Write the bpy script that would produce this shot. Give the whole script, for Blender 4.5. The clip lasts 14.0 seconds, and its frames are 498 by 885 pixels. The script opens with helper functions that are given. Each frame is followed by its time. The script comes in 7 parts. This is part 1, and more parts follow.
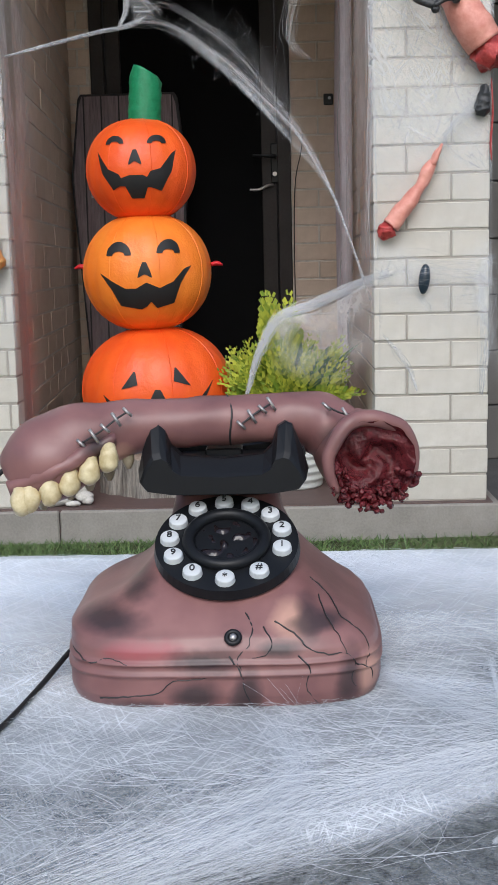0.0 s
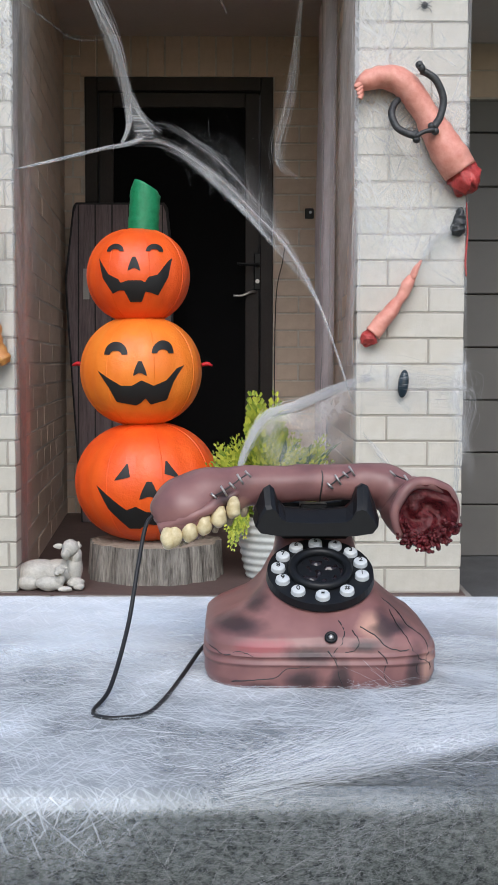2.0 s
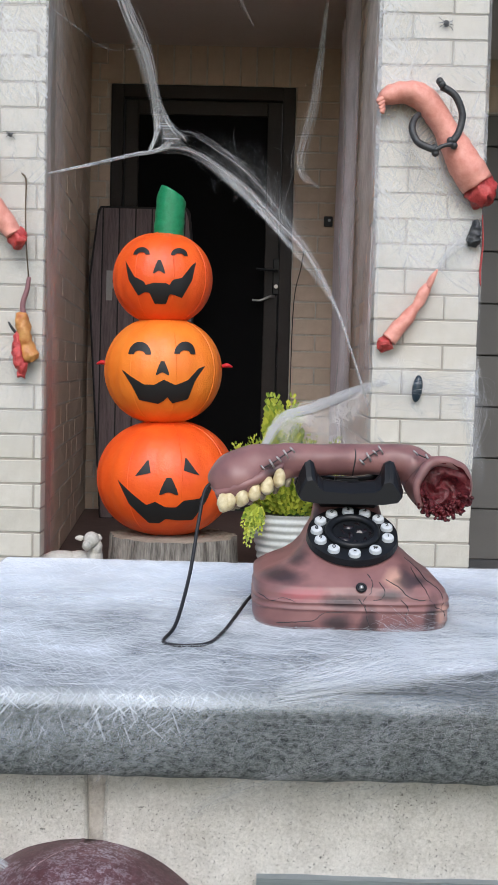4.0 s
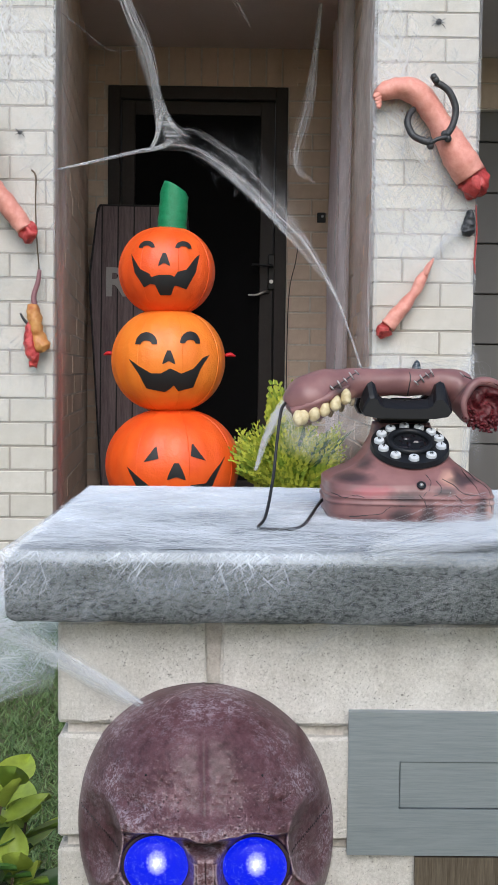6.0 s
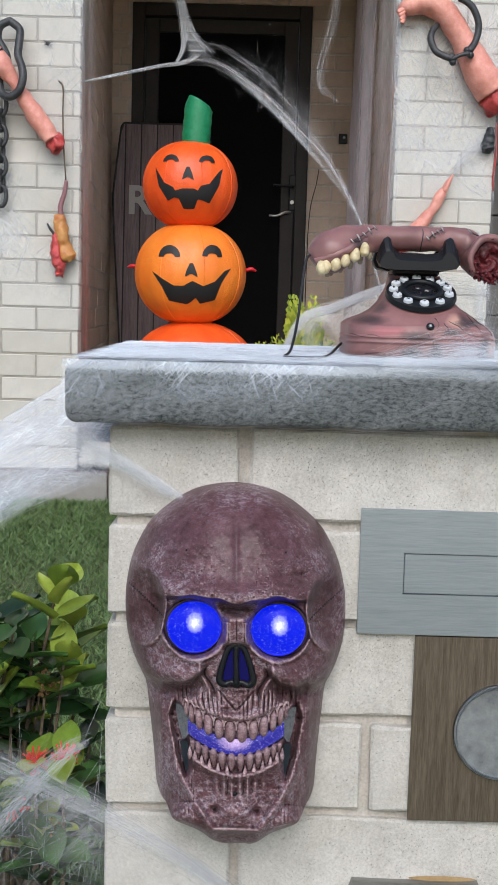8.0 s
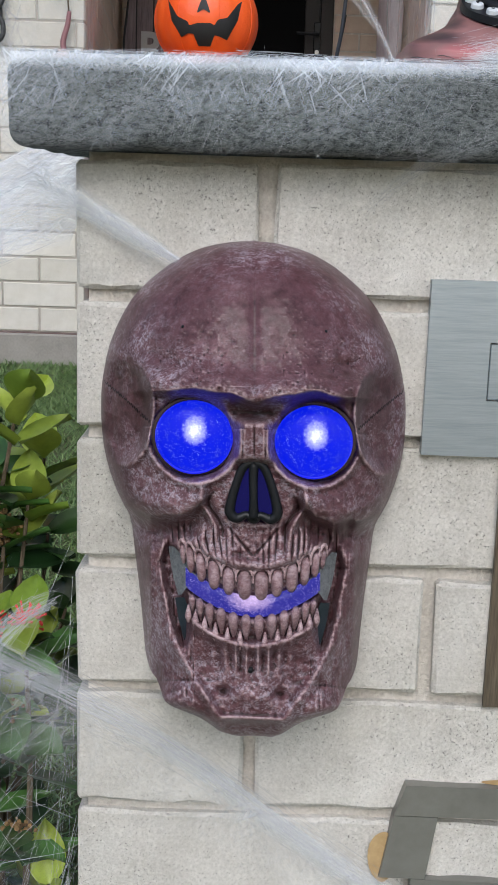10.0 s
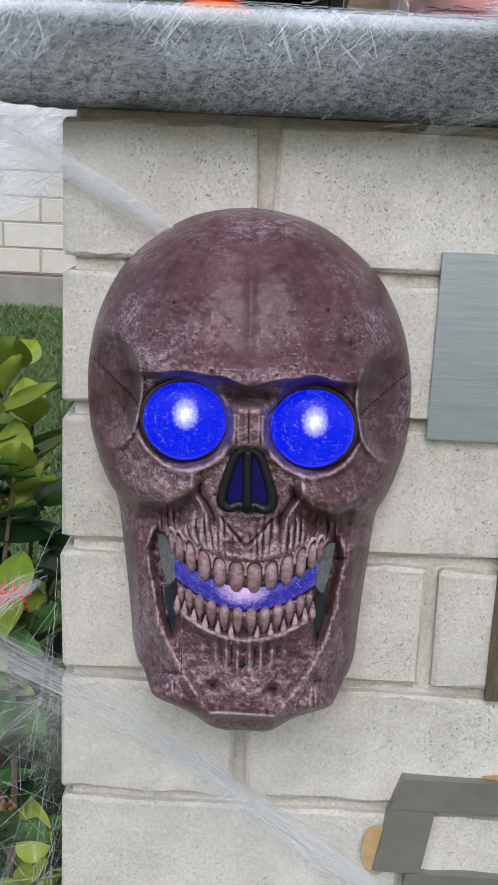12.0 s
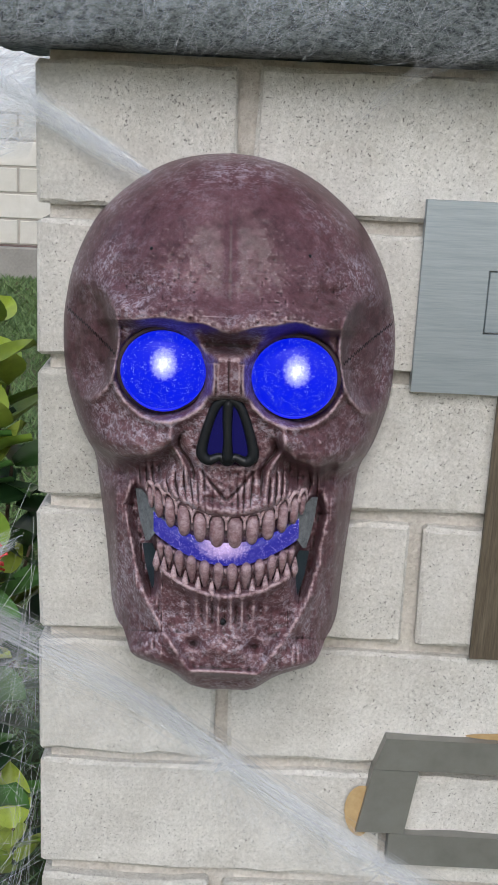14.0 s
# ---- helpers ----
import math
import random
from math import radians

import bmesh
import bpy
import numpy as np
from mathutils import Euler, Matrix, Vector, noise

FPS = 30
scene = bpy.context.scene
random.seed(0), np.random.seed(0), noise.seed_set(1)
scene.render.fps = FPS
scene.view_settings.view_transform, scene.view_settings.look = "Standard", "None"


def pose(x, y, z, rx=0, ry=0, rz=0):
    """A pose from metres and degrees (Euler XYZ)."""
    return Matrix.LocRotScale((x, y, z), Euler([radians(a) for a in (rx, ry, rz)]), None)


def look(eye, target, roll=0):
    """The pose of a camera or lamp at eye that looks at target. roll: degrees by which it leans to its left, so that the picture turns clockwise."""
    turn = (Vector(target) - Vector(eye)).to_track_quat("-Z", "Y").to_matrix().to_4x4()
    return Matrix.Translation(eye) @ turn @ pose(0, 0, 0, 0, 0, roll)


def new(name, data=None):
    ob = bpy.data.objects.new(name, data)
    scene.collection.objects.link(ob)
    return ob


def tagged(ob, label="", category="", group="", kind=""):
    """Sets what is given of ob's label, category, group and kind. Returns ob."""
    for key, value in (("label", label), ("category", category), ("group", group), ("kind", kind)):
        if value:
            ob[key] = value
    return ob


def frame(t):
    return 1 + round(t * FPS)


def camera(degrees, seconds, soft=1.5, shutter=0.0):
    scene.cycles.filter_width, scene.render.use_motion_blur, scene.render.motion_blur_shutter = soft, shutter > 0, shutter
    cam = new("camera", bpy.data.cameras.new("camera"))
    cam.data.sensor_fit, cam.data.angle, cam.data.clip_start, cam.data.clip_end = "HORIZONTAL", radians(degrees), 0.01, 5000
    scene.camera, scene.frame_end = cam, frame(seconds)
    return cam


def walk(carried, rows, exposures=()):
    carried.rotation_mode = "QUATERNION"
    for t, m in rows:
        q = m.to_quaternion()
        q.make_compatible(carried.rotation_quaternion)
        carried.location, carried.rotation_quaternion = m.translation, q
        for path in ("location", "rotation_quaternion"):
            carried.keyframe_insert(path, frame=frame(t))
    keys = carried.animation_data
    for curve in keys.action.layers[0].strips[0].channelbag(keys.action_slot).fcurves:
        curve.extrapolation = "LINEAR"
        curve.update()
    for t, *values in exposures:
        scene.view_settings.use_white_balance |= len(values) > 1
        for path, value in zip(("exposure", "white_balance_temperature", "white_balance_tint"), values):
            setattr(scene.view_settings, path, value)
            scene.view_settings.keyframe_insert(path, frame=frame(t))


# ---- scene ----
cam = camera(24.6, 14.0)
PATH = [
    (0, (0.22, 0.09, 1.199), (0.163, 2.064, 0.888), -1.4),
    (0.5, (0.211, 0.05, 1.198), (0.194, 2.034, 0.952), -1.0),
    (1, (0.166, -0.005, 1.196), (0.169, 1.985, 0.987), -0.2),
    (1.5, (0.155, -0.079, 1.195), (0.163, 1.913, 1.025), -0.1),
    (2, (0.129, -0.147, 1.202), (0.139, 1.848, 1.064), 0.1),
    (2.5, (0.091, -0.189, 1.2), (0.076, 1.806, 1.07), 0.5),
    (5, (0.1, -0.395, 1.158), (0.108, 1.6, 1.029), 1.9),
    (5.5, (0.038, -0.442, 1.131), (0.096, 1.553, 1.006), 0.6),
    (6, (0.007, -0.47, 1.114), (0.029, 1.526, 0.994), 0.7),
    (6.5, (-0.011, -0.524, 1.11), (-0.03, 1.472, 0.988), 1.3),
    (7, (0.0, -0.566, 1.083), (-0.028, 1.43, 0.959), 1.5),
    (7.5, (0.008, -0.59, 1.058), (-0.016, 1.406, 0.928), 1.6),
    (8, (-0.005, -0.621, 1.019), (-0.008, 1.366, 0.786), 1.6),
    (8.5, (-0.011, -0.588, 0.949), (-0.021, 1.385, 0.621), 1.6),
    (11, (-0.003, -0.209, 0.876), (-0.042, 1.732, 0.396), 2.1),
    (11.5, (-0.004, -0.235, 0.88), (-0.036, 1.696, 0.359), 2.6),
    (12, (-0.002, -0.261, 0.897), (-0.033, 1.668, 0.368), 2.7),
    (12.5, (0.016, -0.274, 0.899), (0.011, 1.646, 0.342), 2.6),
    (13, (0.019, -0.268, 0.9), (0.026, 1.649, 0.33), 2.5),
    (13.5, (0.006, -0.258, 0.881), (0.018, 1.661, 0.317), 2.5),
    (14, (-0.001, -0.248, 0.878), (0.003, 1.669, 0.31), 2.8),
]
walk(cam, [(t, look(eye, target, roll)) for t, eye, target, roll in PATH], exposures=[(0.0, 0.31), (2.5, 0.36), (5.0, 0.44), (7.5, 0.44), (8.5, 0.36), (11.0, 0.34), (14.0, 0.34)])

# ---- world, sun, exposure ----
world = bpy.data.worlds.new("world")
scene.world = world
world.use_nodes = True
wn = world.node_tree
sky = wn.nodes.new("ShaderNodeTexSky")
sky.sky_type, sky.sun_disc = "NISHITA", False
sky.sun_elevation, sky.sun_rotation = radians(42), radians(178)
sky.air_density, sky.dust_density = 1.0, 2.0
wn.links.new(sky.outputs[0], wn.nodes["Background"].inputs[0])
wn.nodes["Background"].inputs[1].default_value = 0.15
sun_data = bpy.data.lights.new("sun", "SUN")
sun_data.energy, sun_data.angle, sun_data.color = 1.36, radians(38), (0.86, 0.91, 0.97)
sun = new("sun", sun_data)
sun.matrix_world = look((-0.6, -4.5, 5.64), (0, 1.2, 0.5))


# ---- materials ----
def shader(name):
    m = bpy.data.materials.new(name)
    m.use_nodes = True
    return m, m.node_tree, m.node_tree.nodes["Principled BSDF"]


def node(nt, kind, **values):
    n = nt.nodes.new(kind)
    for key, value in values.items():
        n.inputs[key.replace("_", " ")].default_value = value
    return n


def ramp(nt, fac, stops):
    r = nt.nodes.new("ShaderNodeValToRGB")
    while len(r.color_ramp.elements) < len(stops):
        r.color_ramp.elements.new(0.5)
    for e, (at, c) in zip(r.color_ramp.elements, stops):
        e.position, e.color = at, (*c, 1) if len(c) == 3 else c
    nt.links.new(fac, r.inputs[0])
    return r.outputs[0]


def mixed(nt, fac, a, b, how="MIX"):
    m = nt.nodes.new("ShaderNodeMix")
    m.data_type, m.blend_type = "RGBA", how
    for sock, v in ((m.inputs[0], fac), (m.inputs[6], a), (m.inputs[7], b)):
        if hasattr(v, "is_linked"):
            nt.links.new(v, sock)
        else:
            sock.default_value = v if isinstance(v, float) else (*v, 1)
    return m.outputs[2]


def noise_at(nt, scale, detail=4.0, rough=0.6, stretch=None, where="Object"):
    tc = nt.nodes.new("ShaderNodeTexCoord")
    mp = nt.nodes.new("ShaderNodeMapping")
    if stretch:
        mp.inputs["Scale"].default_value = stretch
    n = node(nt, "ShaderNodeTexNoise", Scale=scale, Detail=detail, Roughness=rough)
    nt.links.new(tc.outputs[where], mp.inputs[0])
    nt.links.new(mp.outputs[0], n.inputs["Vector"])
    return n.outputs[0]


def bumped(nt, b, height, strength, distance=0.01):
    bp = node(nt, "ShaderNodeBump", Strength=strength, Distance=distance)
    nt.links.new(height, bp.inputs["Height"])
    nt.links.new(bp.outputs[0], b.inputs["Normal"])


def surface(name, dark, light, rough=0.6, fine=80.0, coarse=8.0, bump=0.2, dist=0.004, metal=0.0, stretch=None, tint=0.0, spec=0.5, span=0.18):
    """Two tones mixed by coarse and fine noise, with fine relief; tint: how much single pieces differ."""
    m, nt, b = shader(name)
    f, c = noise_at(nt, fine, 5.0, 0.65, stretch), noise_at(nt, coarse, 3.0, 0.6, stretch)
    mid = mixed(nt, 0.5, f, c)
    col = ramp(nt, mid, [(0.5 - span, dark), (0.5 + span, light)])
    if tint:
        info = nt.nodes.new("ShaderNodeObjectInfo")
        shade = ramp(nt, info.outputs["Random"], [(0.0, (1 - tint,) * 3), (1.0, (1 + tint * 0.3,) * 3)])
        col = mixed(nt, 1.0, col, shade, "MULTIPLY")
    nt.links.new(col, b.inputs["Base Color"])
    b.inputs["Roughness"].default_value, b.inputs["Metallic"].default_value = rough, metal
    b.inputs["Specular IOR Level"].default_value = spec
    if bump:
        bumped(nt, b, f, bump, dist)
    return m


def brick_stuff(name, dark, light, pits=0.45, tint=0.1):
    m, nt, b = shader(name)
    f, c = noise_at(nt, 560.0, 4.0, 0.75), mixed(nt, 0.62, noise_at(nt, 18.0, 4.0, 0.65), noise_at(nt, 330.0, 5.0, 0.85))
    col = ramp(nt, c, [(0.36, dark), (0.64, light)])
    pit = ramp(nt, f, [(0.31, (0.0,) * 3), (0.39, (1.0,) * 3)])
    col = mixed(nt, pit, [v * (1 - pits) for v in dark], col)
    info = nt.nodes.new("ShaderNodeObjectInfo")
    shade = ramp(nt, info.outputs["Random"], [(0.0, (1 - tint, 1 - tint, 1 - tint * 1.15)), (0.5, (1.0, 1.0, 1.0)), (1.0, (1 + tint * 0.2,) * 3)])
    col = mixed(nt, 1.0, col, shade, "MULTIPLY")
    nt.links.new(col, b.inputs["Base Color"])
    b.inputs["Roughness"].default_value = 0.9
    bumped(nt, b, mixed(nt, 0.55, pit, c), 1.0, 0.0045)
    return m


def web_stuff(name, base, fibre, scale=40.0, tone=(0.84, 0.86, 0.89), patch=0.6):
    """Stretched polyester web: a see-through haze crossed by fibres in three directions, denser in patches."""
    m, nt, b = shader(name)
    b.inputs["Base Color"].default_value = (*tone, 1)
    b.inputs["Roughness"].default_value = 0.9
    b.inputs["Specular IOR Level"].default_value = 0.1
    at = nt.nodes.new("ShaderNodeAttribute")
    at.attribute_name = "flat"
    thin = nt.nodes.new("ShaderNodeAttribute")
    thin.attribute_name = "thin"
    lines = None
    for angle, size in ((33, 1.0), (71, 1.4), (-43, 1.15), (52, 1.25), (-71, 0.9)):
        turn = nt.nodes.new("ShaderNodeMapping")
        turn.inputs["Rotation"].default_value = (0, 0, radians(angle))
        long = nt.nodes.new("ShaderNodeMapping")
        long.inputs["Scale"].default_value = (0.8, 20.0, 1.0)
        n = node(nt, "ShaderNodeTexNoise", Scale=scale * size, Detail=3.0, Roughness=0.6, Distortion=0.25)
        nt.links.new(at.outputs["Vector"], turn.inputs[0])
        nt.links.new(turn.outputs[0], long.inputs[0])
        nt.links.new(long.outputs[0], n.inputs["Vector"])
        got = ramp(nt, n.outputs[0], [(0.55, (0.0,) * 3), (0.70, (0.9,) * 3)])
        lines = got if lines is None else mixed(nt, 1.0, lines, got, "SCREEN")
    cloud = node(nt, "ShaderNodeTexNoise", Scale=scale * 0.28, Detail=3.0, Roughness=0.6)
    nt.links.new(at.outputs["Vector"], cloud.inputs["Vector"])
    haze = mixed(nt, lines, (base,) * 3, (fibre,) * 3)
    haze = mixed(nt, 1.0, haze, ramp(nt, cloud.outputs[0], [(0.35, (1 - patch,) * 3), (0.62, (1.0,) * 3)]), "MULTIPLY")
    haze = mixed(nt, 1.0, haze, thin.outputs["Fac"], "MULTIPLY")
    nt.links.new(haze, b.inputs["Alpha"])
    return m


def plain(name, c, rough=0.5, metal=0.0, spec=0.5):
    m, nt, b = shader(name)
    n = noise_at(nt, 120.0)
    nt.links.new(ramp(nt, n, [(0.3, [v * 0.88 for v in c]), (0.7, c)]), b.inputs["Base Color"])
    b.inputs["Roughness"].default_value, b.inputs["Metallic"].default_value = rough, metal
    b.inputs["Specular IOR Level"].default_value = spec
    return m


def glowing(name, edge, core, power, spot=None, hot=(0.80, 0.90, 1.0), many=0.6):
    """A lit glitter skin with sparkles; spot: place and radius of the lamp that shines through it."""
    m, nt, b = shader(name)
    tc = nt.nodes.new("ShaderNodeTexCoord")
    v = nt.nodes.new("ShaderNodeTexVoronoi")
    v.inputs["Scale"].default_value = 1250.0
    nt.links.new(tc.outputs["Object"], v.inputs["Vector"])
    few = noise_at(nt, 420.0, 2.0)
    glint = mixed(nt, 1.0, ramp(nt, v.outputs["Distance"], [(0.10, (0.8,) * 3), (0.34, (0.0,) * 3)]), ramp(nt, few, [(many, (0.0,) * 3), (many + 0.06, (1.0,) * 3)]), "MULTIPLY")
    col = mixed(nt, glint, edge, core)
    if spot:
        mp = nt.nodes.new("ShaderNodeMapping")
        mp.vector_type = "TEXTURE"
        mp.inputs["Location"].default_value, mp.inputs["Scale"].default_value = spot
        ln = nt.nodes.new("ShaderNodeVectorMath")
        ln.operation = "LENGTH"
        nt.links.new(tc.outputs["Object"], mp.inputs[0])
        nt.links.new(mp.outputs[0], ln.inputs[0])
        far = mixed(nt, 0.55, ln.outputs["Value"], noise_at(nt, 500.0, 4.0, 0.8), "ADD")
        col = mixed(nt, ramp(nt, far, [(0.46, (1.0,) * 3), (0.66, (0.42,) * 3), (1.0, (0.0,) * 3)]), col, hot)
    b.inputs["Base Color"].default_value = (*[c * 0.06 for c in edge], 1)
    b.inputs["Roughness"].default_value = 0.3
    b.inputs["Specular IOR Level"].default_value = 0.15
    nt.links.new(col, b.inputs["Emission Color"])
    b.inputs["Emission Strength"].default_value = power
    return m


M_PIER = brick_stuff("cream_pier_brick", (0.46, 0.435, 0.385), (0.77, 0.74, 0.685), pits=0.62)
M_HOUSE = brick_stuff("cream_house_brick", (0.52, 0.49, 0.425), (0.66, 0.63, 0.57), pits=0.25)
# house brick again, recoloured tan for the shade inside the porch
M_PORCH = brick_stuff("porch_shade_brick", (0.56, 0.44, 0.345), (0.70, 0.575, 0.465), pits=0.25)
M_MORTAR = surface("mortar", (0.42, 0.38, 0.33), (0.72, 0.675, 0.61), 0.95, 340, 40, 0.8)
M_MORTAR_GREY = surface("house_mortar", (0.27, 0.245, 0.21), (0.42, 0.385, 0.335), 0.95, 200, 20, 0.4)
M_CAP = surface("bluestone_cap", (0.020, 0.027, 0.026), (0.235, 0.262, 0.248), 0.85, 900, 240, 1.0, 0.006, stretch=(0.7, 1.0, 1.3), span=0.11)
M_SLAB = surface("concrete_slab", (0.20, 0.185, 0.165), (0.30, 0.28, 0.25), 0.9, 120, 9, 0.3)
M_TILE = surface("porch_floor", (0.085, 0.055, 0.048), (0.13, 0.085, 0.075), 0.6, 60, 8, 0.1)
M_DRIVE = surface("driveway", (0.06, 0.06, 0.062), (0.12, 0.12, 0.122), 0.9, 220, 6, 0.4)
M_SOIL = surface("lawn_soil", (0.05, 0.055, 0.025), (0.10, 0.12, 0.045), 0.95, 90, 4, 0.5)
M_CEIL = surface("ceiling_board", (0.66, 0.60, 0.57), (0.72, 0.66, 0.63), 0.8, 40, 4, 0.02)
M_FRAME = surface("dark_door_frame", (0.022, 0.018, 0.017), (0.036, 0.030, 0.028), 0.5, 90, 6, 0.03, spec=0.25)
M_MESH = surface("door_mesh", (0.004, 0.004, 0.0045), (0.006, 0.006, 0.0065), 0.8, 400, 6, 0.1, spec=0.08)
M_GARAGE = surface("garage_panel", (0.10, 0.095, 0.09), (0.13, 0.124, 0.117), 0.55, 150, 4, 0.05)
M_STEEL = surface("brushed_steel", (0.30, 0.345, 0.375), (0.42, 0.465, 0.495), 0.42, 60, 14, 0.05, 0.001, 0.75, (1.0, 1.0, 22.0))
M_BRONZE = surface("weathered_plate", (0.075, 0.058, 0.042), (0.21, 0.17, 0.125), 0.5, 60, 12, 0.08, 0.001, 0.6, (18.0, 1.0, 1.0))
M_NUMBER = surface("number_steel", (0.22, 0.215, 0.195), (0.30, 0.295, 0.27), 0.45, 60, 10, 0.05, 0.001, 0.6)
M_BLACK = plain("black_plastic", (0.010, 0.011, 0.013), 0.38, spec=0.25)
M_IRON = surface("black_chain_plastic", (0.012, 0.013, 0.015), (0.06, 0.063, 0.067), 0.5, 120, 30, 0.3)
M_WHITE = plain("button_white", (0.60, 0.63, 0.64), 0.35)
M_INK = plain("button_ink", (0.02, 0.02, 0.022), 0.5)
M_TOOTH = surface("yellow_tooth", (0.42, 0.32, 0.15), (0.78, 0.69, 0.45), 0.35, 160, 70, 0.1, 0.002)
# darker tooth copy with the back row's shade in its colour
M_TOOTH_SHADED = surface("shaded_tooth", (0.20, 0.16, 0.10), (0.42, 0.36, 0.25), 0.4, 160, 70, 0.1, 0.002)
M_GORE = surface("dark_gore", (0.035, 0.004, 0.006), (0.17, 0.02, 0.025), 0.22, 220, 60, 0.6, 0.004)
M_CUT = surface("red_cut_flesh", (0.36, 0.015, 0.020), (0.66, 0.11, 0.10), 0.3, 120, 40, 0.6, 0.006)
M_FLESH = surface("limb_latex", (0.60, 0.20, 0.155), (0.80, 0.39, 0.31), 0.5, 60, 14, 0.25, 0.004)
M_MEAT = surface("meat_and_fat", (0.42, 0.12, 0.03), (0.62, 0.34, 0.11), 0.45, 60, 20, 0.4, 0.005)
M_CORD = plain("cord_black", (0.012, 0.012, 0.013), 0.5)
M_WIRE = plain("staple_metal", (0.52, 0.50, 0.48), 0.4, 0.8)
M_STUMP = surface("weathered_wood", (0.055, 0.046, 0.038), (0.36, 0.33, 0.29), 0.9, 34, 9, 0.8, 0.014, 0.0, (4.0, 4.0, 0.4), span=0.14)
M_STUMP_TOP = surface("stump_top_wood", (0.20, 0.16, 0.12), (0.36, 0.31, 0.25), 0.9, 40, 12, 0.4)
M_LAMB = surface("cast_stone", (0.36, 0.345, 0.31), (0.62, 0.60, 0.55), 0.85, 90, 18, 0.5, 0.006)
M_POT = surface("pale_pot", (0.42, 0.44, 0.42), (0.56, 0.58, 0.56), 0.6, 80, 8, 0.1)
M_BOARD = surface("grave_board", (0.075, 0.052, 0.058), (0.20, 0.155, 0.16), 0.7, 30, 8, 0.2, 0.004, 0.0, (9.0, 9.0, 0.6))
M_BOARD_EDGE = plain("board_edge", (0.012, 0.011, 0.012), 0.7)
M_LETTER = plain("letter_grey", (0.36, 0.35, 0.34), 0.8)
M_STEM = surface("green_nylon", (0.0, 0.16, 0.06), (0.012, 0.27, 0.115), 0.45, 40, 10, 0.35, 0.01)
M_FACE = plain("black_print", (0.010, 0.010, 0.011), 0.6)
M_RED = plain("red_nylon", (0.62, 0.02, 0.03), 0.5)
M_FLOWER = surface("red_flower", (0.50, 0.02, 0.02), (0.80, 0.07, 0.05), 0.5, 300, 60, 0.2)
M_TWIG = surface("twig_bark", (0.07, 0.05, 0.03), (0.16, 0.12, 0.08), 0.9, 200, 40, 0.4)
M_SEED = surface("dry_seed_head", (0.16, 0.09, 0.035), (0.34, 0.21, 0.09), 0.9, 300, 60, 0.4)
M_DRAPE = surface("mauve_gauze", (0.66, 0.57, 0.60), (0.86, 0.79, 0.82), 0.9, 60, 10, 0.4, 0.01, 0.0, (5.0, 5.0, 0.4))
M_STRAND = plain("web_fibre", (0.84, 0.86, 0.89), 0.85, spec=0.1)
M_STRAND_FAR = plain("far_web_fibre", (0.84, 0.86, 0.89), 0.85, spec=0.1)
M_STRAND_FAR.node_tree.nodes["Principled BSDF"].inputs["Alpha"].default_value = 0.24
M_STRAND_BRIGHT = plain("bright_web_fibre", (0.90, 0.94, 0.98), 0.85, spec=0.1)
M_STRAND_BRIGHT.node_tree.nodes["Principled BSDF"].inputs["Alpha"].default_value = 0.55
M_STRAND.node_tree.nodes["Principled BSDF"].inputs["Alpha"].default_value = 0.36
M_WEB_HAZE = web_stuff("web_haze", 0.26, 0.58, 5.0, (0.86, 0.88, 0.91), patch=0.85)
M_WEB_MAUVE = web_stuff("mauve_gauze_veil", 0.80, 1.0, 7.0, (0.93, 0.86, 0.89), patch=0.4)
M_WEB_CAP = web_stuff("web_on_cap", 0.58, 1.0, 26.0, (0.92, 0.97, 1.0), patch=0.6)
M_WEB_FOLD = web_stuff("web_fold", 0.36, 0.95, 34.0, (0.94, 0.97, 1.0), patch=0.75)
M_WEB_SHRUB = web_stuff("web_over_shrub", 0.16, 0.60, 26.0, (0.74, 0.83, 0.95), patch=0.85)
M_WEB_DENSE = web_stuff("web_dense", 0.80, 1.0, 18.0, (0.93, 0.95, 0.97), patch=0.4)
M_WEB_THIN = web_stuff("web_thin", 0.06, 0.26, 8.0, patch=0.9)
M_WEB_MID = web_stuff("web_mid", 0.24, 0.62, 10.0, patch=0.7)
M_WEB_FACE = web_stuff("web_on_cap_face", 0.12, 0.62, 26.0, (0.80, 0.87, 0.95), patch=0.85)
M_WEB_WING = web_stuff("web_wing", 0.40, 0.80, 22.0, (0.82, 0.86, 0.91), patch=0.6)
M_WEB_SIDE = web_stuff("web_side", 0.46, 0.80, 9.0, (0.95, 0.90, 0.88), patch=0.5)
M_WEB_RED = web_stuff("web_red_tint", 0.40, 0.65, 6.0, (0.62, 0.17, 0.15), patch=0.6)
M_STAIN = surface("rust_stain", (0.30, 0.19, 0.08), (0.48, 0.34, 0.17), 0.9, 120, 40, 0.2)


def nylon(name, dark, light, glow):
    """Inflated nylon: thin cloth that lets light through, with faint creases."""
    m, nt, b = shader(name)
    f = noise_at(nt, 9.0, 3.0, 0.6, (1.0, 1.0, 0.5))
    nt.links.new(ramp(nt, f, [(0.3, dark), (0.7, light)]), b.inputs["Base Color"])
    b.inputs["Roughness"].default_value = 0.42
    b.inputs["Subsurface Weight"].default_value = 0.0
    bumped(nt, b, noise_at(nt, 30.0, 4.0, 0.65), 0.38, 0.008)
    return m


M_PUMPKIN = nylon("orange_nylon", (0.80, 0.080, 0.010), (0.90, 0.125, 0.016), 0.0)
M_PUMPKIN_MID = nylon("light_orange_nylon", (0.86, 0.19, 0.018), (0.92, 0.26, 0.03), 0.0)


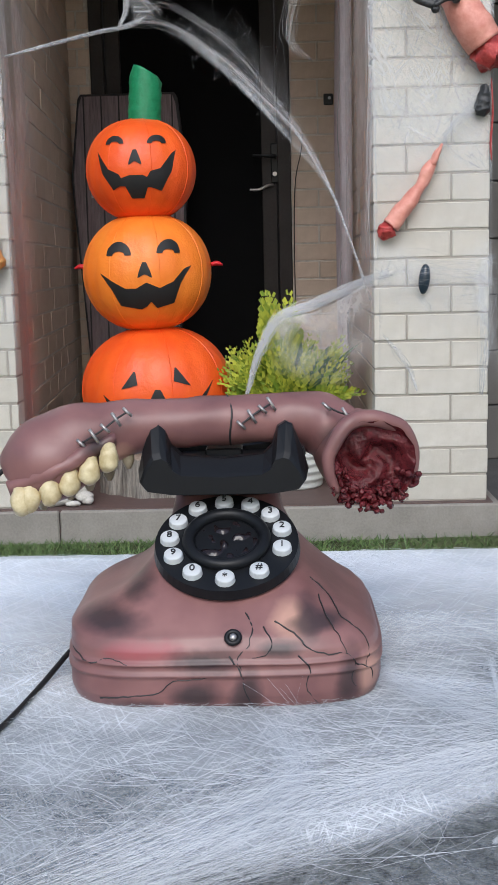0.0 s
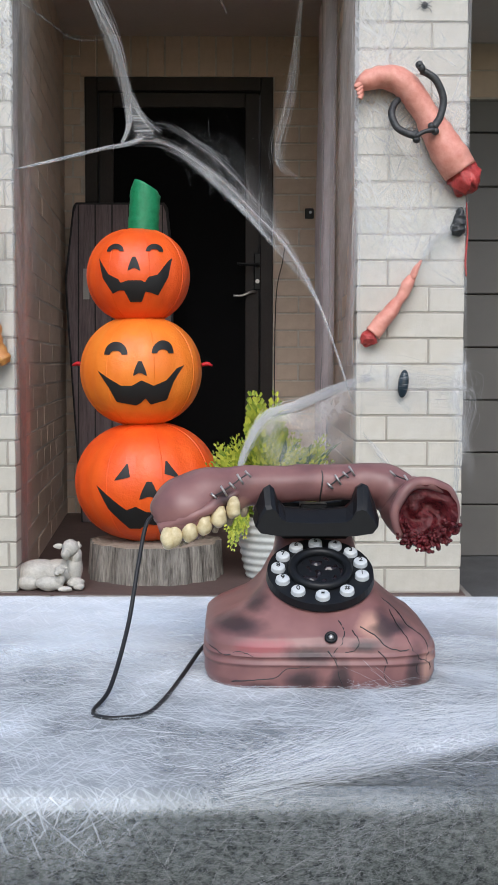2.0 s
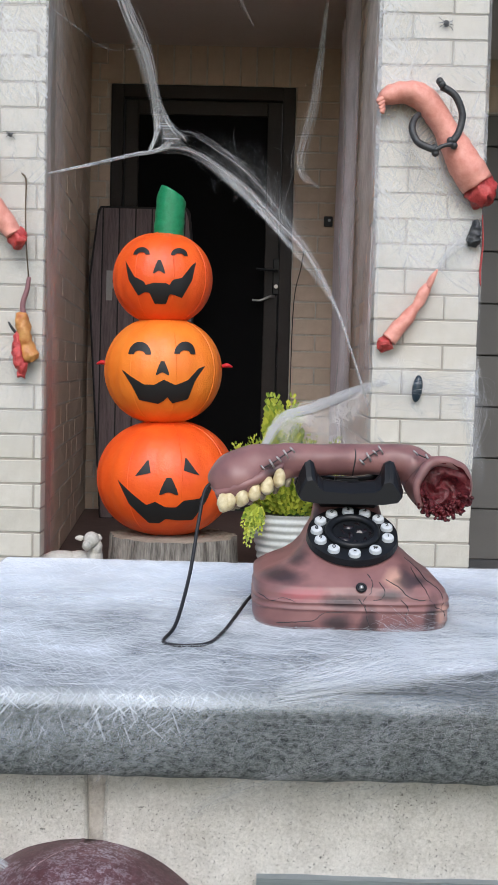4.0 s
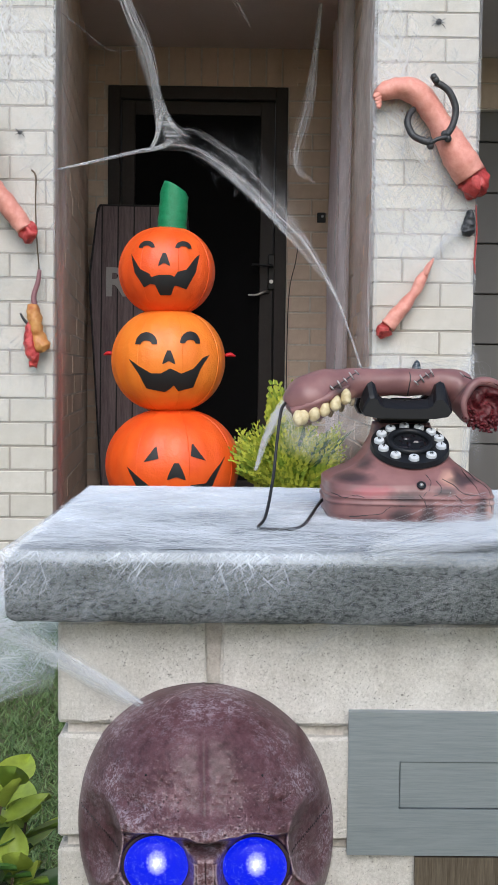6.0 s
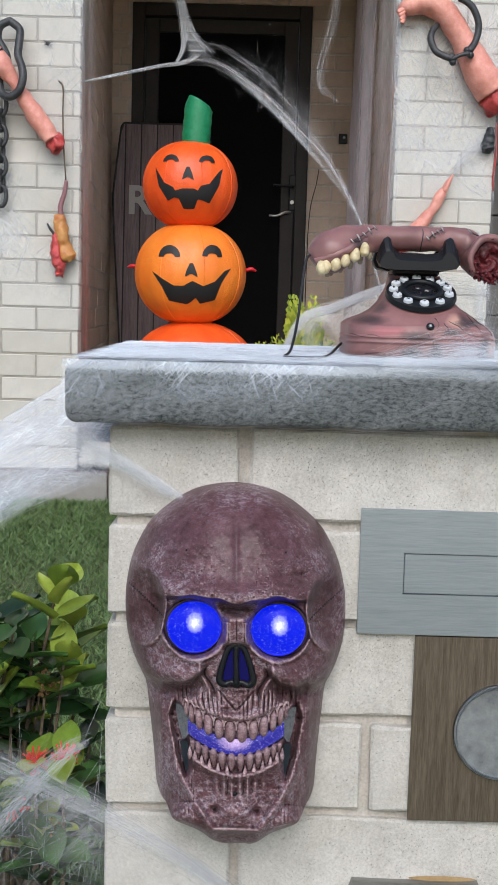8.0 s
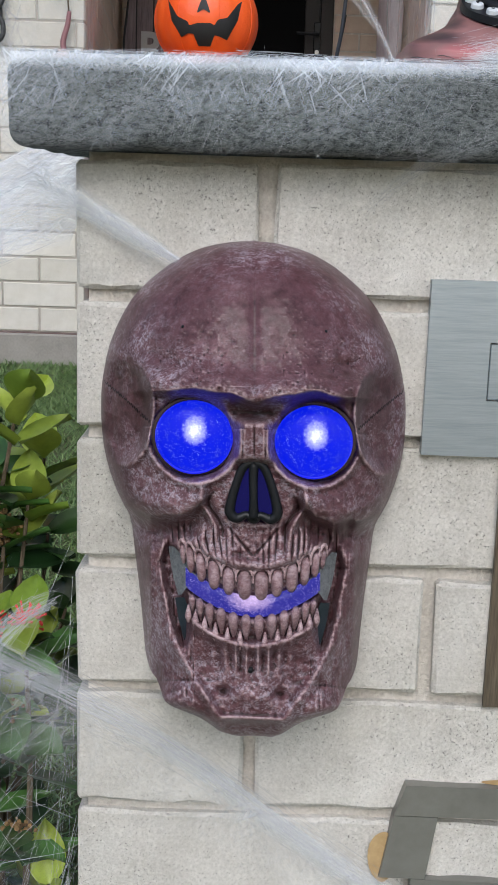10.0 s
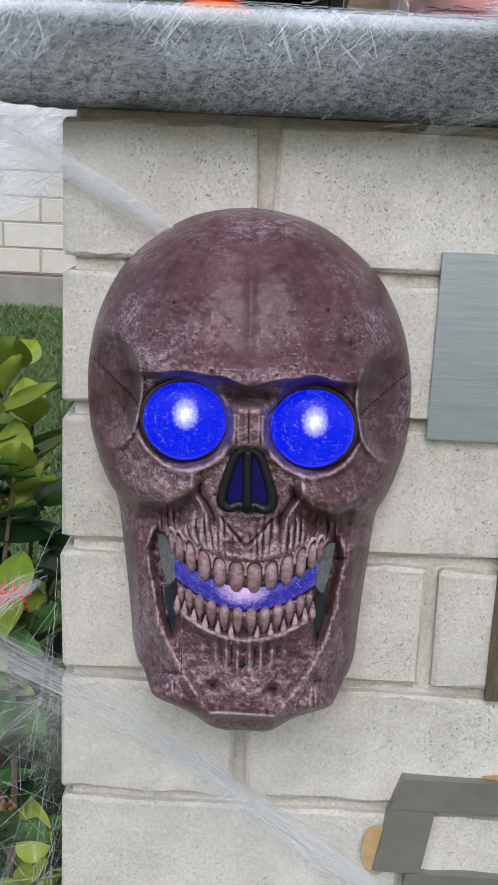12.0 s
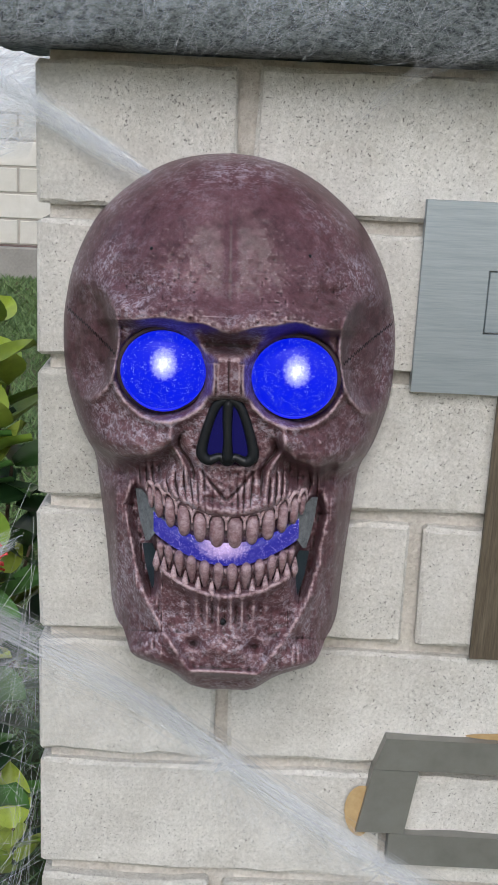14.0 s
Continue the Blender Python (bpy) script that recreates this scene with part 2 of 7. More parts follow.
def spots(nt, places, rough=0.55):
    """A mask of soft blots at places given as centre and radius, their rims broken by noise."""
    tc = nt.nodes.new("ShaderNodeTexCoord")
    wob = noise_at(nt, 55.0, 3.0, 0.6)
    total = None
    for c, r in places:
        mp = nt.nodes.new("ShaderNodeMapping")
        mp.vector_type = "TEXTURE"
        mp.inputs["Location"].default_value, mp.inputs["Scale"].default_value = c, r
        ln = nt.nodes.new("ShaderNodeVectorMath")
        ln.operation = "LENGTH"
        nt.links.new(tc.outputs["Object"], mp.inputs[0])
        nt.links.new(mp.outputs[0], ln.inputs[0])
        far = mixed(nt, rough, ln.outputs["Value"], wob, "ADD")
        got = ramp(nt, far, [(0.55, (1.0,) * 3), (1.0, (0.0,) * 3)])
        total = got if total is None else mixed(nt, 1.0, total, got, "SCREEN")
    return total


def phone_stuff(name, soot, blush, pale):
    """Dusty mauve pink paint with sprayed black smudges, a red blush and pale peach places."""
    m, nt, b = shader(name)
    f, c = noise_at(nt, 180.0, 4.0), noise_at(nt, 30.0, 3.0, 0.5)
    col = ramp(nt, c, [(0.3, (0.175, 0.080, 0.078)), (0.7, (0.285, 0.138, 0.128))])
    for places, tone, most in ((blush, (0.34, 0.055, 0.07), 0.8), (pale, (0.60, 0.35, 0.26), 0.75), (soot, (0.030, 0.024, 0.027), 0.84)):
        if places:
            mask = mixed(nt, 1.0, spots(nt, places), (most,) * 3, "MULTIPLY")
            col = mixed(nt, mask, col, tone)
    nt.links.new(col, b.inputs["Base Color"])
    b.inputs["Roughness"].default_value = 0.40
    bumped(nt, b, mixed(nt, 0.3, f, c), 0.10, 0.0015)
    return m


def skull_stuff(name="maroon_skull_plastic", dark=1.0, pale=1.0):
    """Maroon plastic with shade painted into the grooves, dry-brushed pale on ridges and in streaky patches."""
    m, nt, b = shader(name)
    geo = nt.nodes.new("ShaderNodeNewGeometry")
    fine, mid, wide = noise_at(nt, 620.0, 4.0, 0.75), noise_at(nt, 120.0, 6.0, 0.72), noise_at(nt, 14.0, 4.0, 0.6)
    brush = noise_at(nt, 190.0, 6.0, 0.8, (0.7, 1.0, 1.2))
    tone = mixed(nt, 0.5, mid, wide)
    col = ramp(nt, tone, [(0.36, [v * dark for v in (0.046, 0.017, 0.019)]), (0.52, [v * dark for v in (0.108, 0.048, 0.056)]), (0.66, [v * dark for v in (0.180, 0.090, 0.100)])])
    patch = ramp(nt, wide, [(0.42, (0.10,) * 3), (0.58, (1.0,) * 3)])
    flecks = ramp(nt, mixed(nt, 0.42, brush, fine), [(0.485, (0.0,) * 3), (0.57, (0.62 * pale,) * 3)])
    tc, mp, ln = nt.nodes.new("ShaderNodeTexCoord"), nt.nodes.new("ShaderNodeMapping"), nt.nodes.new("ShaderNodeVectorMath")
    mp.vector_type, ln.operation = "TEXTURE", "LENGTH"
    mp.inputs["Location"].default_value, mp.inputs["Scale"].default_value = (0.0, -0.09, 0.795), (0.075, 0.5, 0.050)
    nt.links.new(tc.outputs["Object"], mp.inputs[0])
    nt.links.new(mp.outputs[0], ln.inputs[0])
    rubbed = ramp(nt, mixed(nt, 0.35, ln.outputs["Value"], wide, "ADD"), [(0.70, (0.22,) * 3), (1.15, (1.0,) * 3)])
    patch = mixed(nt, 1.0, patch, rubbed, "MULTIPLY")
    col = mixed(nt, mixed(nt, 1.0, patch, flecks, "MULTIPLY"), col, (0.46, 0.42, 0.48))
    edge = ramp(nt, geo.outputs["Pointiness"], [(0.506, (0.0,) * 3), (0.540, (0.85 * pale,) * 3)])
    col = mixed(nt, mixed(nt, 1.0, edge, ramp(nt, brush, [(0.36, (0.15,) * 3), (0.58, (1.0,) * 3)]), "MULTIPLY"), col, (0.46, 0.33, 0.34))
    # shade put into the colour: concave places turn near black
    groove_shade = ramp(nt, geo.outputs["Pointiness"], [(0.462, (0.95,) * 3), (0.496, (0.0,) * 3)])
    col = mixed(nt, groove_shade, col, (0.016, 0.006, 0.006))
    nt.links.new(col, b.inputs["Base Color"])
    b.inputs["Roughness"].default_value = 0.42
    b.inputs["Specular IOR Level"].default_value = 0.24
    b.inputs["Coat Weight"].default_value, b.inputs["Coat Roughness"].default_value = 0.10, 0.30
    bumped(nt, b, mixed(nt, 0.5, fine, brush), 0.16, 0.0012)
    return m


def leaf_stuff(name, dark, light):
    m, nt, b = shader(name)
    info = nt.nodes.new("ShaderNodeObjectInfo")
    col = ramp(nt, info.outputs["Random"], [(0.0, dark), (0.75, light), (1.0, [min(1, v * 1.7) for v in light])])
    n = noise_at(nt, 60.0)
    col = mixed(nt, 1.0, col, ramp(nt, n, [(0.3, (0.75,) * 3), (0.7, (1.1,) * 3)]), "MULTIPLY")
    nt.links.new(col, b.inputs["Base Color"])
    b.inputs["Roughness"].default_value = 0.38
    return m


def island_stuff(name, dark, light, rough=0.5):
    m, nt, b = shader(name)
    geo = nt.nodes.new("ShaderNodeNewGeometry")
    nt.links.new(ramp(nt, geo.outputs["Random Per Island"], [(0.0, dark), (1.0, light)]), b.inputs["Base Color"])
    b.inputs["Roughness"].default_value = rough
    return m


M_PHONE = phone_stuff("bruised_pink_plastic",
    [((-0.062, 0.69, 0.046), (0.035, 0.05, 0.011)), ((-0.048, 0.70, 0.062), (0.020, 0.05, 0.018)), ((-0.015, 0.66, 0.010), (0.026, 0.03, 0.016)), ((0.012, 0.66, 0.006), (0.016, 0.03, 0.018)), ((0.066, 0.66, 0.010), (0.012, 0.04, 0.022)), ((0.046, 0.68, 0.050), (0.012, 0.04, 0.022)), ((-0.045, 0.66, 0.004), (0.03, 0.03, 0.008)), ((0.03, 0.67, 0.034), (0.02, 0.03, 0.008)), ((-0.010, 0.66, 0.028), (0.034, 0.04, 0.013)), ((0.014, 0.66, 0.012), (0.013, 0.04, 0.024)), ((0.068, 0.66, 0.020), (0.012, 0.05, 0.030)), ((0.052, 0.68, 0.045), (0.030, 0.05, 0.007)), ((-0.030, 0.74, 0.085), (0.012, 0.06, 0.022))],
    [((-0.045, 0.66, 0.034), (0.05, 0.03, 0.012))],
    [((0.036, 0.68, 0.048), (0.018, 0.03, 0.016)), ((0.080, 0.67, 0.018), (0.016, 0.04, 0.022))])
M_HANDSET = phone_stuff("bruised_handset_plastic",
    [((-0.085, 0.745, 0.128), (0.018, 0.03, 0.014)), ((0.072, 0.745, 0.128), (0.03, 0.03, 0.016)), ((0.10, 0.75, 0.10), (0.02, 0.04, 0.03)), ((-0.125, 0.745, 0.10), (0.03, 0.03, 0.010))],
    [((-0.02, 0.745, 0.12), (0.05, 0.03, 0.01))],
    [((-0.070, 0.745, 0.118), (0.018, 0.03, 0.018))])
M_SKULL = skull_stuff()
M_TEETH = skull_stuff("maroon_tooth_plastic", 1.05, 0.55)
M_LEAF = leaf_stuff("shrub_leaf", (0.014, 0.042, 0.013), (0.05, 0.125, 0.028))
M_LEAF_NEW = leaf_stuff("shrub_new_leaf", (0.15, 0.24, 0.03), (0.31, 0.39, 0.06))
M_FERN = island_stuff("bright_fern_leaf", (0.13, 0.22, 0.02), (0.50, 0.52, 0.06))
M_GRASS = island_stuff("grass_blade", (0.05, 0.10, 0.026), (0.155, 0.235, 0.08), 0.6)
M_EYE = glowing("lit_blue_glitter", (0.0, 0.012, 1.0), (1.0, 1.3, 1.6), 0.60, ((0.001, 0.0, 0.006), (0.0125, 0.05, 0.0150)), (1.7, 1.8, 2.0), 0.50)
M_EYE_HIGHLIGHT = glowing("rim_highlight_glow", (0.01, 0.02, 0.9), (0.6, 0.7, 1.4), 0.75)
M_SOCKET = plain("socket_shade_brown", (0.030, 0.012, 0.012), 0.6)
M_MOUTH = glowing("lit_mouth_strip", (0.015, 0.015, 0.20), (0.8, 0.7, 1.2), 1.25, ((0.001, 0.0, 0.613), (0.030, 0.2, 0.017)), (1.0, 0.72, 1.0), 0.45)
M_NOSE = glowing("dim_nose_window", (0.014, 0.012, 0.15), (0.05, 0.05, 0.5), 0.4)
M_TUBE = surface("tube_shade_steel", (0.16, 0.17, 0.18), (0.42, 0.44, 0.45), 0.45, 90, 12, 0.05, 0.001, 0.6)
M_SMOKE = surface("smoked_panel", (0.035, 0.04, 0.045), (0.22, 0.23, 0.24), 0.4, 1400, 300, 0.3)
M_SMOKE_BLUE = surface("smoked_blue_panel", (0.010, 0.018, 0.024), (0.030, 0.045, 0.055), 0.35, 500, 40, 0.1)


# ---- mesh helpers ----
def part(name, bm, material, parent=None, label="", smooth=False):
    me = bpy.data.meshes.new(name)
    bmesh.ops.recalc_face_normals(bm, faces=bm.faces)
    bm.to_mesh(me)
    bm.free()
    if smooth:
        me.polygons.foreach_set("use_smooth", [True] * len(me.polygons))
    me.materials.append(material)
    ob = new(name, me)
    ob.parent = parent
    return tagged(ob, label)


def thing(name, m, label, category, group="", kind=""):
    ob = new(name)
    ob.empty_display_size = 0.02
    ob.matrix_world = m
    return tagged(ob, label, category, group, kind)


def box(x0, x1, y0, y1, z0, z1, bevel=0.0, bm=None, seg=1):
    b = bmesh.new()
    bmesh.ops.create_cube(b, size=1.0, matrix=Matrix.LocRotScale(((x0 + x1) / 2, (y0 + y1) / 2, (z0 + z1) / 2), None, (x1 - x0, y1 - y0, z1 - z0)))
    if bevel:
        bmesh.ops.bevel(b, geom=b.edges[:], offset=bevel, segments=seg, affect="EDGES", profile=0.5)
    return added(bm, b)


def added(bm, b):
    if bm is None:
        return b
    me = bpy.data.meshes.new("tmp")
    b.to_mesh(me)
    b.free()
    bm.from_mesh(me)
    bpy.data.meshes.remove(me)
    return bm


def ball(c, r, bm=None, seg=16, turn=(0, 0, 0)):
    b = bmesh.new()
    m = Matrix.LocRotScale(c, Euler([radians(a) for a in turn]), r if hasattr(r, "__len__") else (r, r, r))
    bmesh.ops.create_uvsphere(b, u_segments=seg, v_segments=max(6, seg // 2 + 2), radius=1.0, matrix=m)
    return added(bm, b)


def disc(m, r0, r1, depth, bm=None, seg=32):
    b = bmesh.new()
    bmesh.ops.create_cone(b, cap_ends=True, segments=seg, radius1=r0, radius2=r1, depth=depth, matrix=m)
    return added(bm, b)


def sweep(path, radii, seg=12, bm=None, flat=1.0, closed=False):
    """A tube along a path, with a radius for each point."""
    b = bmesh.new()
    pts = [Vector(p) for p in path]
    n = len(pts)
    rr = radii if hasattr(radii, "__len__") else [radii] * n
    rings, side = [], None
    for i, p in enumerate(pts):
        a, c = (pts[i - 1], pts[(i + 1) % n]) if closed else (pts[max(i - 1, 0)], pts[min(i + 1, n - 1)])
        d = (c - a).normalized()
        if side is None:
            side = d.cross(Vector((0, 0, 1)) if abs(d.z) < 0.9 else Vector((1, 0, 0))).normalized()
        side = (side - d * side.dot(d)).normalized()
        up = d.cross(side)
        rings.append([b.verts.new(p + rr[i] * (side * math.cos(2 * math.pi * k / seg) + up * flat * math.sin(2 * math.pi * k / seg))) for k in range(seg)])
    for i in range(n if closed else n - 1):
        r, q = rings[i], rings[(i + 1) % n]
        for k in range(seg):
            b.faces.new((r[k], r[(k + 1) % seg], q[(k + 1) % seg], q[k]))
    if not closed:
        b.faces.new(rings[0]), b.faces.new(rings[-1])
    return added(bm, b)


def eased(pts, steps=8):
    """A smooth line through points of any size."""
    p = [np.array(q, float) for q in pts]
    p = [2 * p[0] - p[1], *p, 2 * p[-1] - p[-2]]
    out = []
    for i in range(1, len(p) - 2):
        for k in range(steps):
            t = k / steps
            out.append(0.5 * (2 * p[i] + (p[i + 1] - p[i - 1]) * t + (2 * p[i - 1] - 5 * p[i] + 4 * p[i + 1] - p[i + 2]) * t * t + (3 * p[i] - p[i - 1] - 3 * p[i + 1] + p[i + 2]) * t**3))
    return [*out, p[-2]]


def tube(pts, seg=10, steps=6, bm=None, flat=1.0):
    """A tube through rows of x, y, z, radius."""
    q = eased(pts, steps)
    return sweep([v[:3] for v in q], [max(1e-4, float(v[3])) for v in q], seg, bm, flat)


def sheet(f, nu, nv, bm=None, wrap=False):
    b = bmesh.new()
    g = [[b.verts.new(f(i / nu, j / nv)) for i in range(nu if wrap else nu + 1)] for j in range(nv + 1)]
    for j in range(nv):
        for i in range(nu):
            k = (i + 1) % nu if wrap else i + 1
            b.faces.new((g[j][i], g[j][k], g[j + 1][k], g[j + 1][i]))
    return added(bm, b)


def extruded(outline, y0, y1, bm=None, bevel=0.0):
    """A flat outline of x, z pairs, made thick from y0 to y1."""
    b = bmesh.new()
    face = b.faces.new([b.verts.new((x, y0, z)) for x, z in outline])
    r = bmesh.ops.extrude_face_region(b, geom=[face])
    bmesh.ops.translate(b, vec=(0, y1 - y0, 0), verts=[v for v in r["geom"] if isinstance(v, bmesh.types.BMVert)])
    if bevel:
        bmesh.ops.bevel(b, geom=b.edges[:], offset=bevel, segments=2, affect="EDGES", profile=0.5)
    return added(bm, b)


def jitter(p, scale, size):
    v = noise.noise_vector(Vector(p) * scale)
    return Vector(p) + v * size


BRICKS = {}


def brick_mesh(length, deep, high, material, rough):
    key = (round(length, 3), round(deep, 3), round(high, 3), material.name, rough)
    if key not in BRICKS:
        b = box(0, length, 0, deep, 0, high, 0.0026)
        if deep > 0.085 and high < 0.0905:
            bmesh.ops.subdivide_edges(b, edges=[e for e in b.edges if e.calc_length() > length * 0.8 and abs(e.verts[0].co.x - e.verts[1].co.x) > length * 0.8], cuts=9)
            for v in b.verts:
                v.co = jitter(v.co + Vector((rough * 5.3, 0, length)), 160, 0.0022) - Vector((rough * 5.3, 0, length))
        for v in b.verts:
            v.co = jitter(v.co + Vector((length * 7, rough * 3.1, high)), 37, 0.0018) - Vector((length * 7, rough * 3.1, high))
        me = bpy.data.meshes.new("brick")
        bmesh.ops.recalc_face_normals(b, faces=b.faces)
        b.to_mesh(me)
        b.free()
        me.materials.append(material)
        BRICKS[key] = me
    return BRICKS[key]


def lay_bricks(parent, start, angle, length, z0, rows, material, phase=(0.0, 0.15), deep=0.05, pitch=0.3, course=0.1, gap=0.01, skip=None):
    """Courses of bricks along a wall from start, running at angle (degrees from +x); their outer faces stand on that line, outward to its right."""
    base = pose(start[0], start[1], 0, 0, 0, angle)
    for row in range(rows):
        at = phase[row % 2] - pitch
        while at < length:
            a, c = max(at + gap / 2, 0.0), min(at + pitch - gap / 2, length)
            mid = base @ Vector(((a + c) / 2, 0, z0 + (row + 0.5) * course))
            if c - a > 0.025 and not (skip and skip(mid)):
                ob = new("brick", brick_mesh(c - a, deep, course - gap, material, random.randrange(4)))
                ob.parent = parent
                out = random.uniform(-0.0018, 0.0018)
                ob.matrix_world = base @ Matrix.Translation((a, out, z0 + row * course + gap / 2))
            at += pitch


# ---- the large structure ----
def ground_height(y):
    return 0.17 if y > 4.2 else max(-0.10, -0.10 + 0.27 * (y - 0.8) / 3.4)


rows_y = [-80, -20, -6, -2, 0, 0.8, *np.linspace(1.2, 4.2, 12), 4.3, 8, 20, 80]
cols_x = [-80, -20, -6, *np.linspace(-3, 3, 25), 6, 20, 80]
bm = bmesh.new()
gv = [[bm.verts.new((x, y, ground_height(y) + 0.012 * noise.noise(Vector((x * 2, y * 2, 0))))) for x in cols_x] for y in rows_y]
for j in range(len(rows_y) - 1):
    for i in range(len(cols_x) - 1):
        bm.faces.new((gv[j][i], gv[j][i + 1], gv[j + 1][i + 1], gv[j + 1][i]))
tagged(part("ground", bm, M_SOIL), "sloping garden ground with soil under short lawn", "ground", kind="structure")

bm = box(1.02, 6.0, 2.2, 6.6, 0.0, 0.225)
tagged(part("driveway", bm, M_DRIVE), "dark grey concrete driveway before the garage", "driveway", kind="structure")

FLOOR, FRONT, DOORWALL = 0.30, 4.30, 6.70
step = thing("porch_step", pose(0, 0, 0), "grey concrete step edge in long blocks under the porch", "step", kind="structure")
for x0, x1 in ((-6.0, -1.45), (-1.445, -0.62), (-0.615, 0.2), (0.205, 1.03)):
    part("block", box(x0, x1, FRONT - 0.05, FRONT + 0.25, -0.1, FLOOR - 0.004, 0.006), M_SLAB, step)
bm = box(-1.1, 1.0, FRONT - 0.03, DOORWALL + 0.1, 0.05, FLOOR)
tagged(part("porch_floor", bm, M_TILE), "dark reddish brown porch floor", "floor", kind="structure")

LEFT0, LEFT1, RIGHT = -0.76, -0.93, 0.567
# mortar cores of the walls
CORE = 0.004
wall_front_left = tagged(part("wall_front_left", box(-6.0, LEFT0 - CORE, FRONT + CORE, FRONT + 0.25, -0.1, 3.6), M_MORTAR_GREY), "cream brick house wall beside the porch", "wall", kind="structure")
wall_column = tagged(part("wall_column", box(RIGHT + CORE, 0.985 - CORE, FRONT + CORE, FRONT + 0.42, 0.1, 3.6), M_MORTAR_GREY), "cream brick column between porch and garage", "wall", kind="structure")
bm = bmesh.new()
quad = [(LEFT0 - CORE, FRONT + 0.02), (LEFT1 - CORE, DOORWALL + 0.02), (LEFT1 - 0.3, DOORWALL + 0.02), (LEFT0 - 0.3, FRONT + 0.02)]
low = [bm.verts.new((x, y, 0.1)) for x, y in quad]
top = [bm.verts.new((x, y, 3.6)) for x, y in quad]
bm.faces.new(low), bm.faces.new(top)
for i in range(4):
    bm.faces.new((low[i], low[(i + 1) % 4], top[(i + 1) % 4], top[i]))
wall_porch_left = tagged(part("wall_porch_left", bm, M_MORTAR), "brick side wall inside the porch, coloured tan for shade", "wall", kind="structure")
wall_porch_right = tagged(part("wall_porch_right", box(RIGHT + CORE, RIGHT + 0.2, FRONT + 0.42, DOORWALL + 0.2, 0.1, 3.6), M_MORTAR), "brick side wall inside the porch, coloured tan for shade", "wall", kind="structure")
DL, DR, DT = -0.807, 0.303, 2.88
bm = box(-1.3, DL, DOORWALL + CORE, DOORWALL + 0.25, 0.1, 3.6)
box(DR, 0.9, DOORWALL + CORE, DOORWALL + 0.25, 0.1, 3.6, 0.0, bm)
box(DL, DR, DOORWALL + CORE, DOORWALL + 0.25, DT, 3.6, 0.0, bm)
wall_door = tagged(part("wall_door", bm, M_MORTAR), "brick wall round the front door, coloured tan for shade", "wall", kind="structure")
tagged(part("ceiling", box(-1.2, 0.9, FRONT + 0.25, DOORWALL + 0.2, 3.12, 3.22), M_CEIL), "plain grey-beige porch ceiling board", "ceiling", kind="structure")
bm = box(LEFT0 - 0.4, 1.0, FRONT + 0.01, FRONT + 0.24, 3.2, 4.4)
tagged(part("wall_over_porch", bm, M_MORTAR_GREY), "cream wall over the porch opening", "wall", kind="structure")
# dark sheet added behind the door; its colour stands for indoor shade
tagged(part("wall_hall_shade", box(-1.3, 0.9, DOORWALL + 1.6, DOORWALL + 1.7, 0.1, 3.6), M_FRAME), "dark sheet added for the shade of the unseen hall", "wall", kind="structure")

# garage
GY = 5.6
garage_head = tagged(part("wall_garage_head", box(0.985, 6.0, GY - 0.042, GY + 0.2, 2.5, 4.4), M_MORTAR), "tan brick over the garage opening", "wall", kind="structure")
tagged(part("ceiling_garage", box(0.985, 6.0, FRONT + 0.25, GY - 0.045, 2.77, 2.87), M_CEIL), "plain grey soffit board before the garage", "ceiling", kind="structure")
tagged(part("wall_over_garage", box(1.0, 6.0, FRONT + 0.01, FRONT + 0.245, 2.78, 4.4), M_MORTAR_GREY), "cream wall over the garage opening", "wall", kind="structure")
garage = thing("garage_door", pose(0, 0, 0), "charcoal grey sectional garage door with wide horizontal panels", "garage door", kind="structure")
z = 0.225
while z < 2.5:
    part("panel", box(0.99, 4.0, GY, GY + 0.04, z + 0.003, min(z + 0.262, 2.52), 0.004), M_GARAGE, garage)
    z += 0.265
part("backing", box(0.99, 4.0, GY + 0.03, GY + 0.08, 0.2, 2.6), M_FRAME, garage)
tagged(part("wall_garage_side", box(0.87, 0.98, FRONT + 0.4, GY + 0.3, 0.1, 4.4), M_MORTAR_GREY), "wall between porch and garage", "wall", kind="structure")
tagged(part("wall_garage_far", box(4.0, 4.3, FRONT, GY + 0.2, 0.0, 4.4), M_HOUSE), "cream brick wall past the garage", "wall", kind="structure")

# front door
door = thing("door_1", pose(0, 0, 0), "black mesh security door in a dark frame, shut", "door", kind="structure")
bm = box(DL, DL + 0.075, DOORWALL - 0.012, DOORWALL + 0.12, FLOOR, DT, 0.004)
box(DR - 0.075, DR, DOORWALL - 0.012, DOORWALL + 0.12, FLOOR, DT, 0.004, bm)
box(DL + 0.075, DR - 0.075, DOORWALL - 0.012, DOORWALL + 0.12, DT - 0.08, DT, 0.004, bm)
part("door_frame", bm, M_FRAME, door)
bm = box(DL + 0.08, DL + 0.165, DOORWALL + 0.02, DOORWALL + 0.06, FLOOR + 0.02, DT - 0.085, 0.004)
box(DR - 0.165, DR - 0.08, DOORWALL + 0.02, DOORWALL + 0.06, FLOOR + 0.02, DT - 0.085, 0.004, bm)
box(DL + 0.165, DR - 0.165, DOORWALL + 0.02, DOORWALL + 0.06, DT - 0.17, DT - 0.085, 0.004, bm)
box(DL + 0.165, DR - 0.165, DOORWALL + 0.02, DOORWALL + 0.06, FLOOR + 0.02, FLOOR + 0.14, 0.004, bm)
part("leaf_frame", bm, M_FRAME, door)
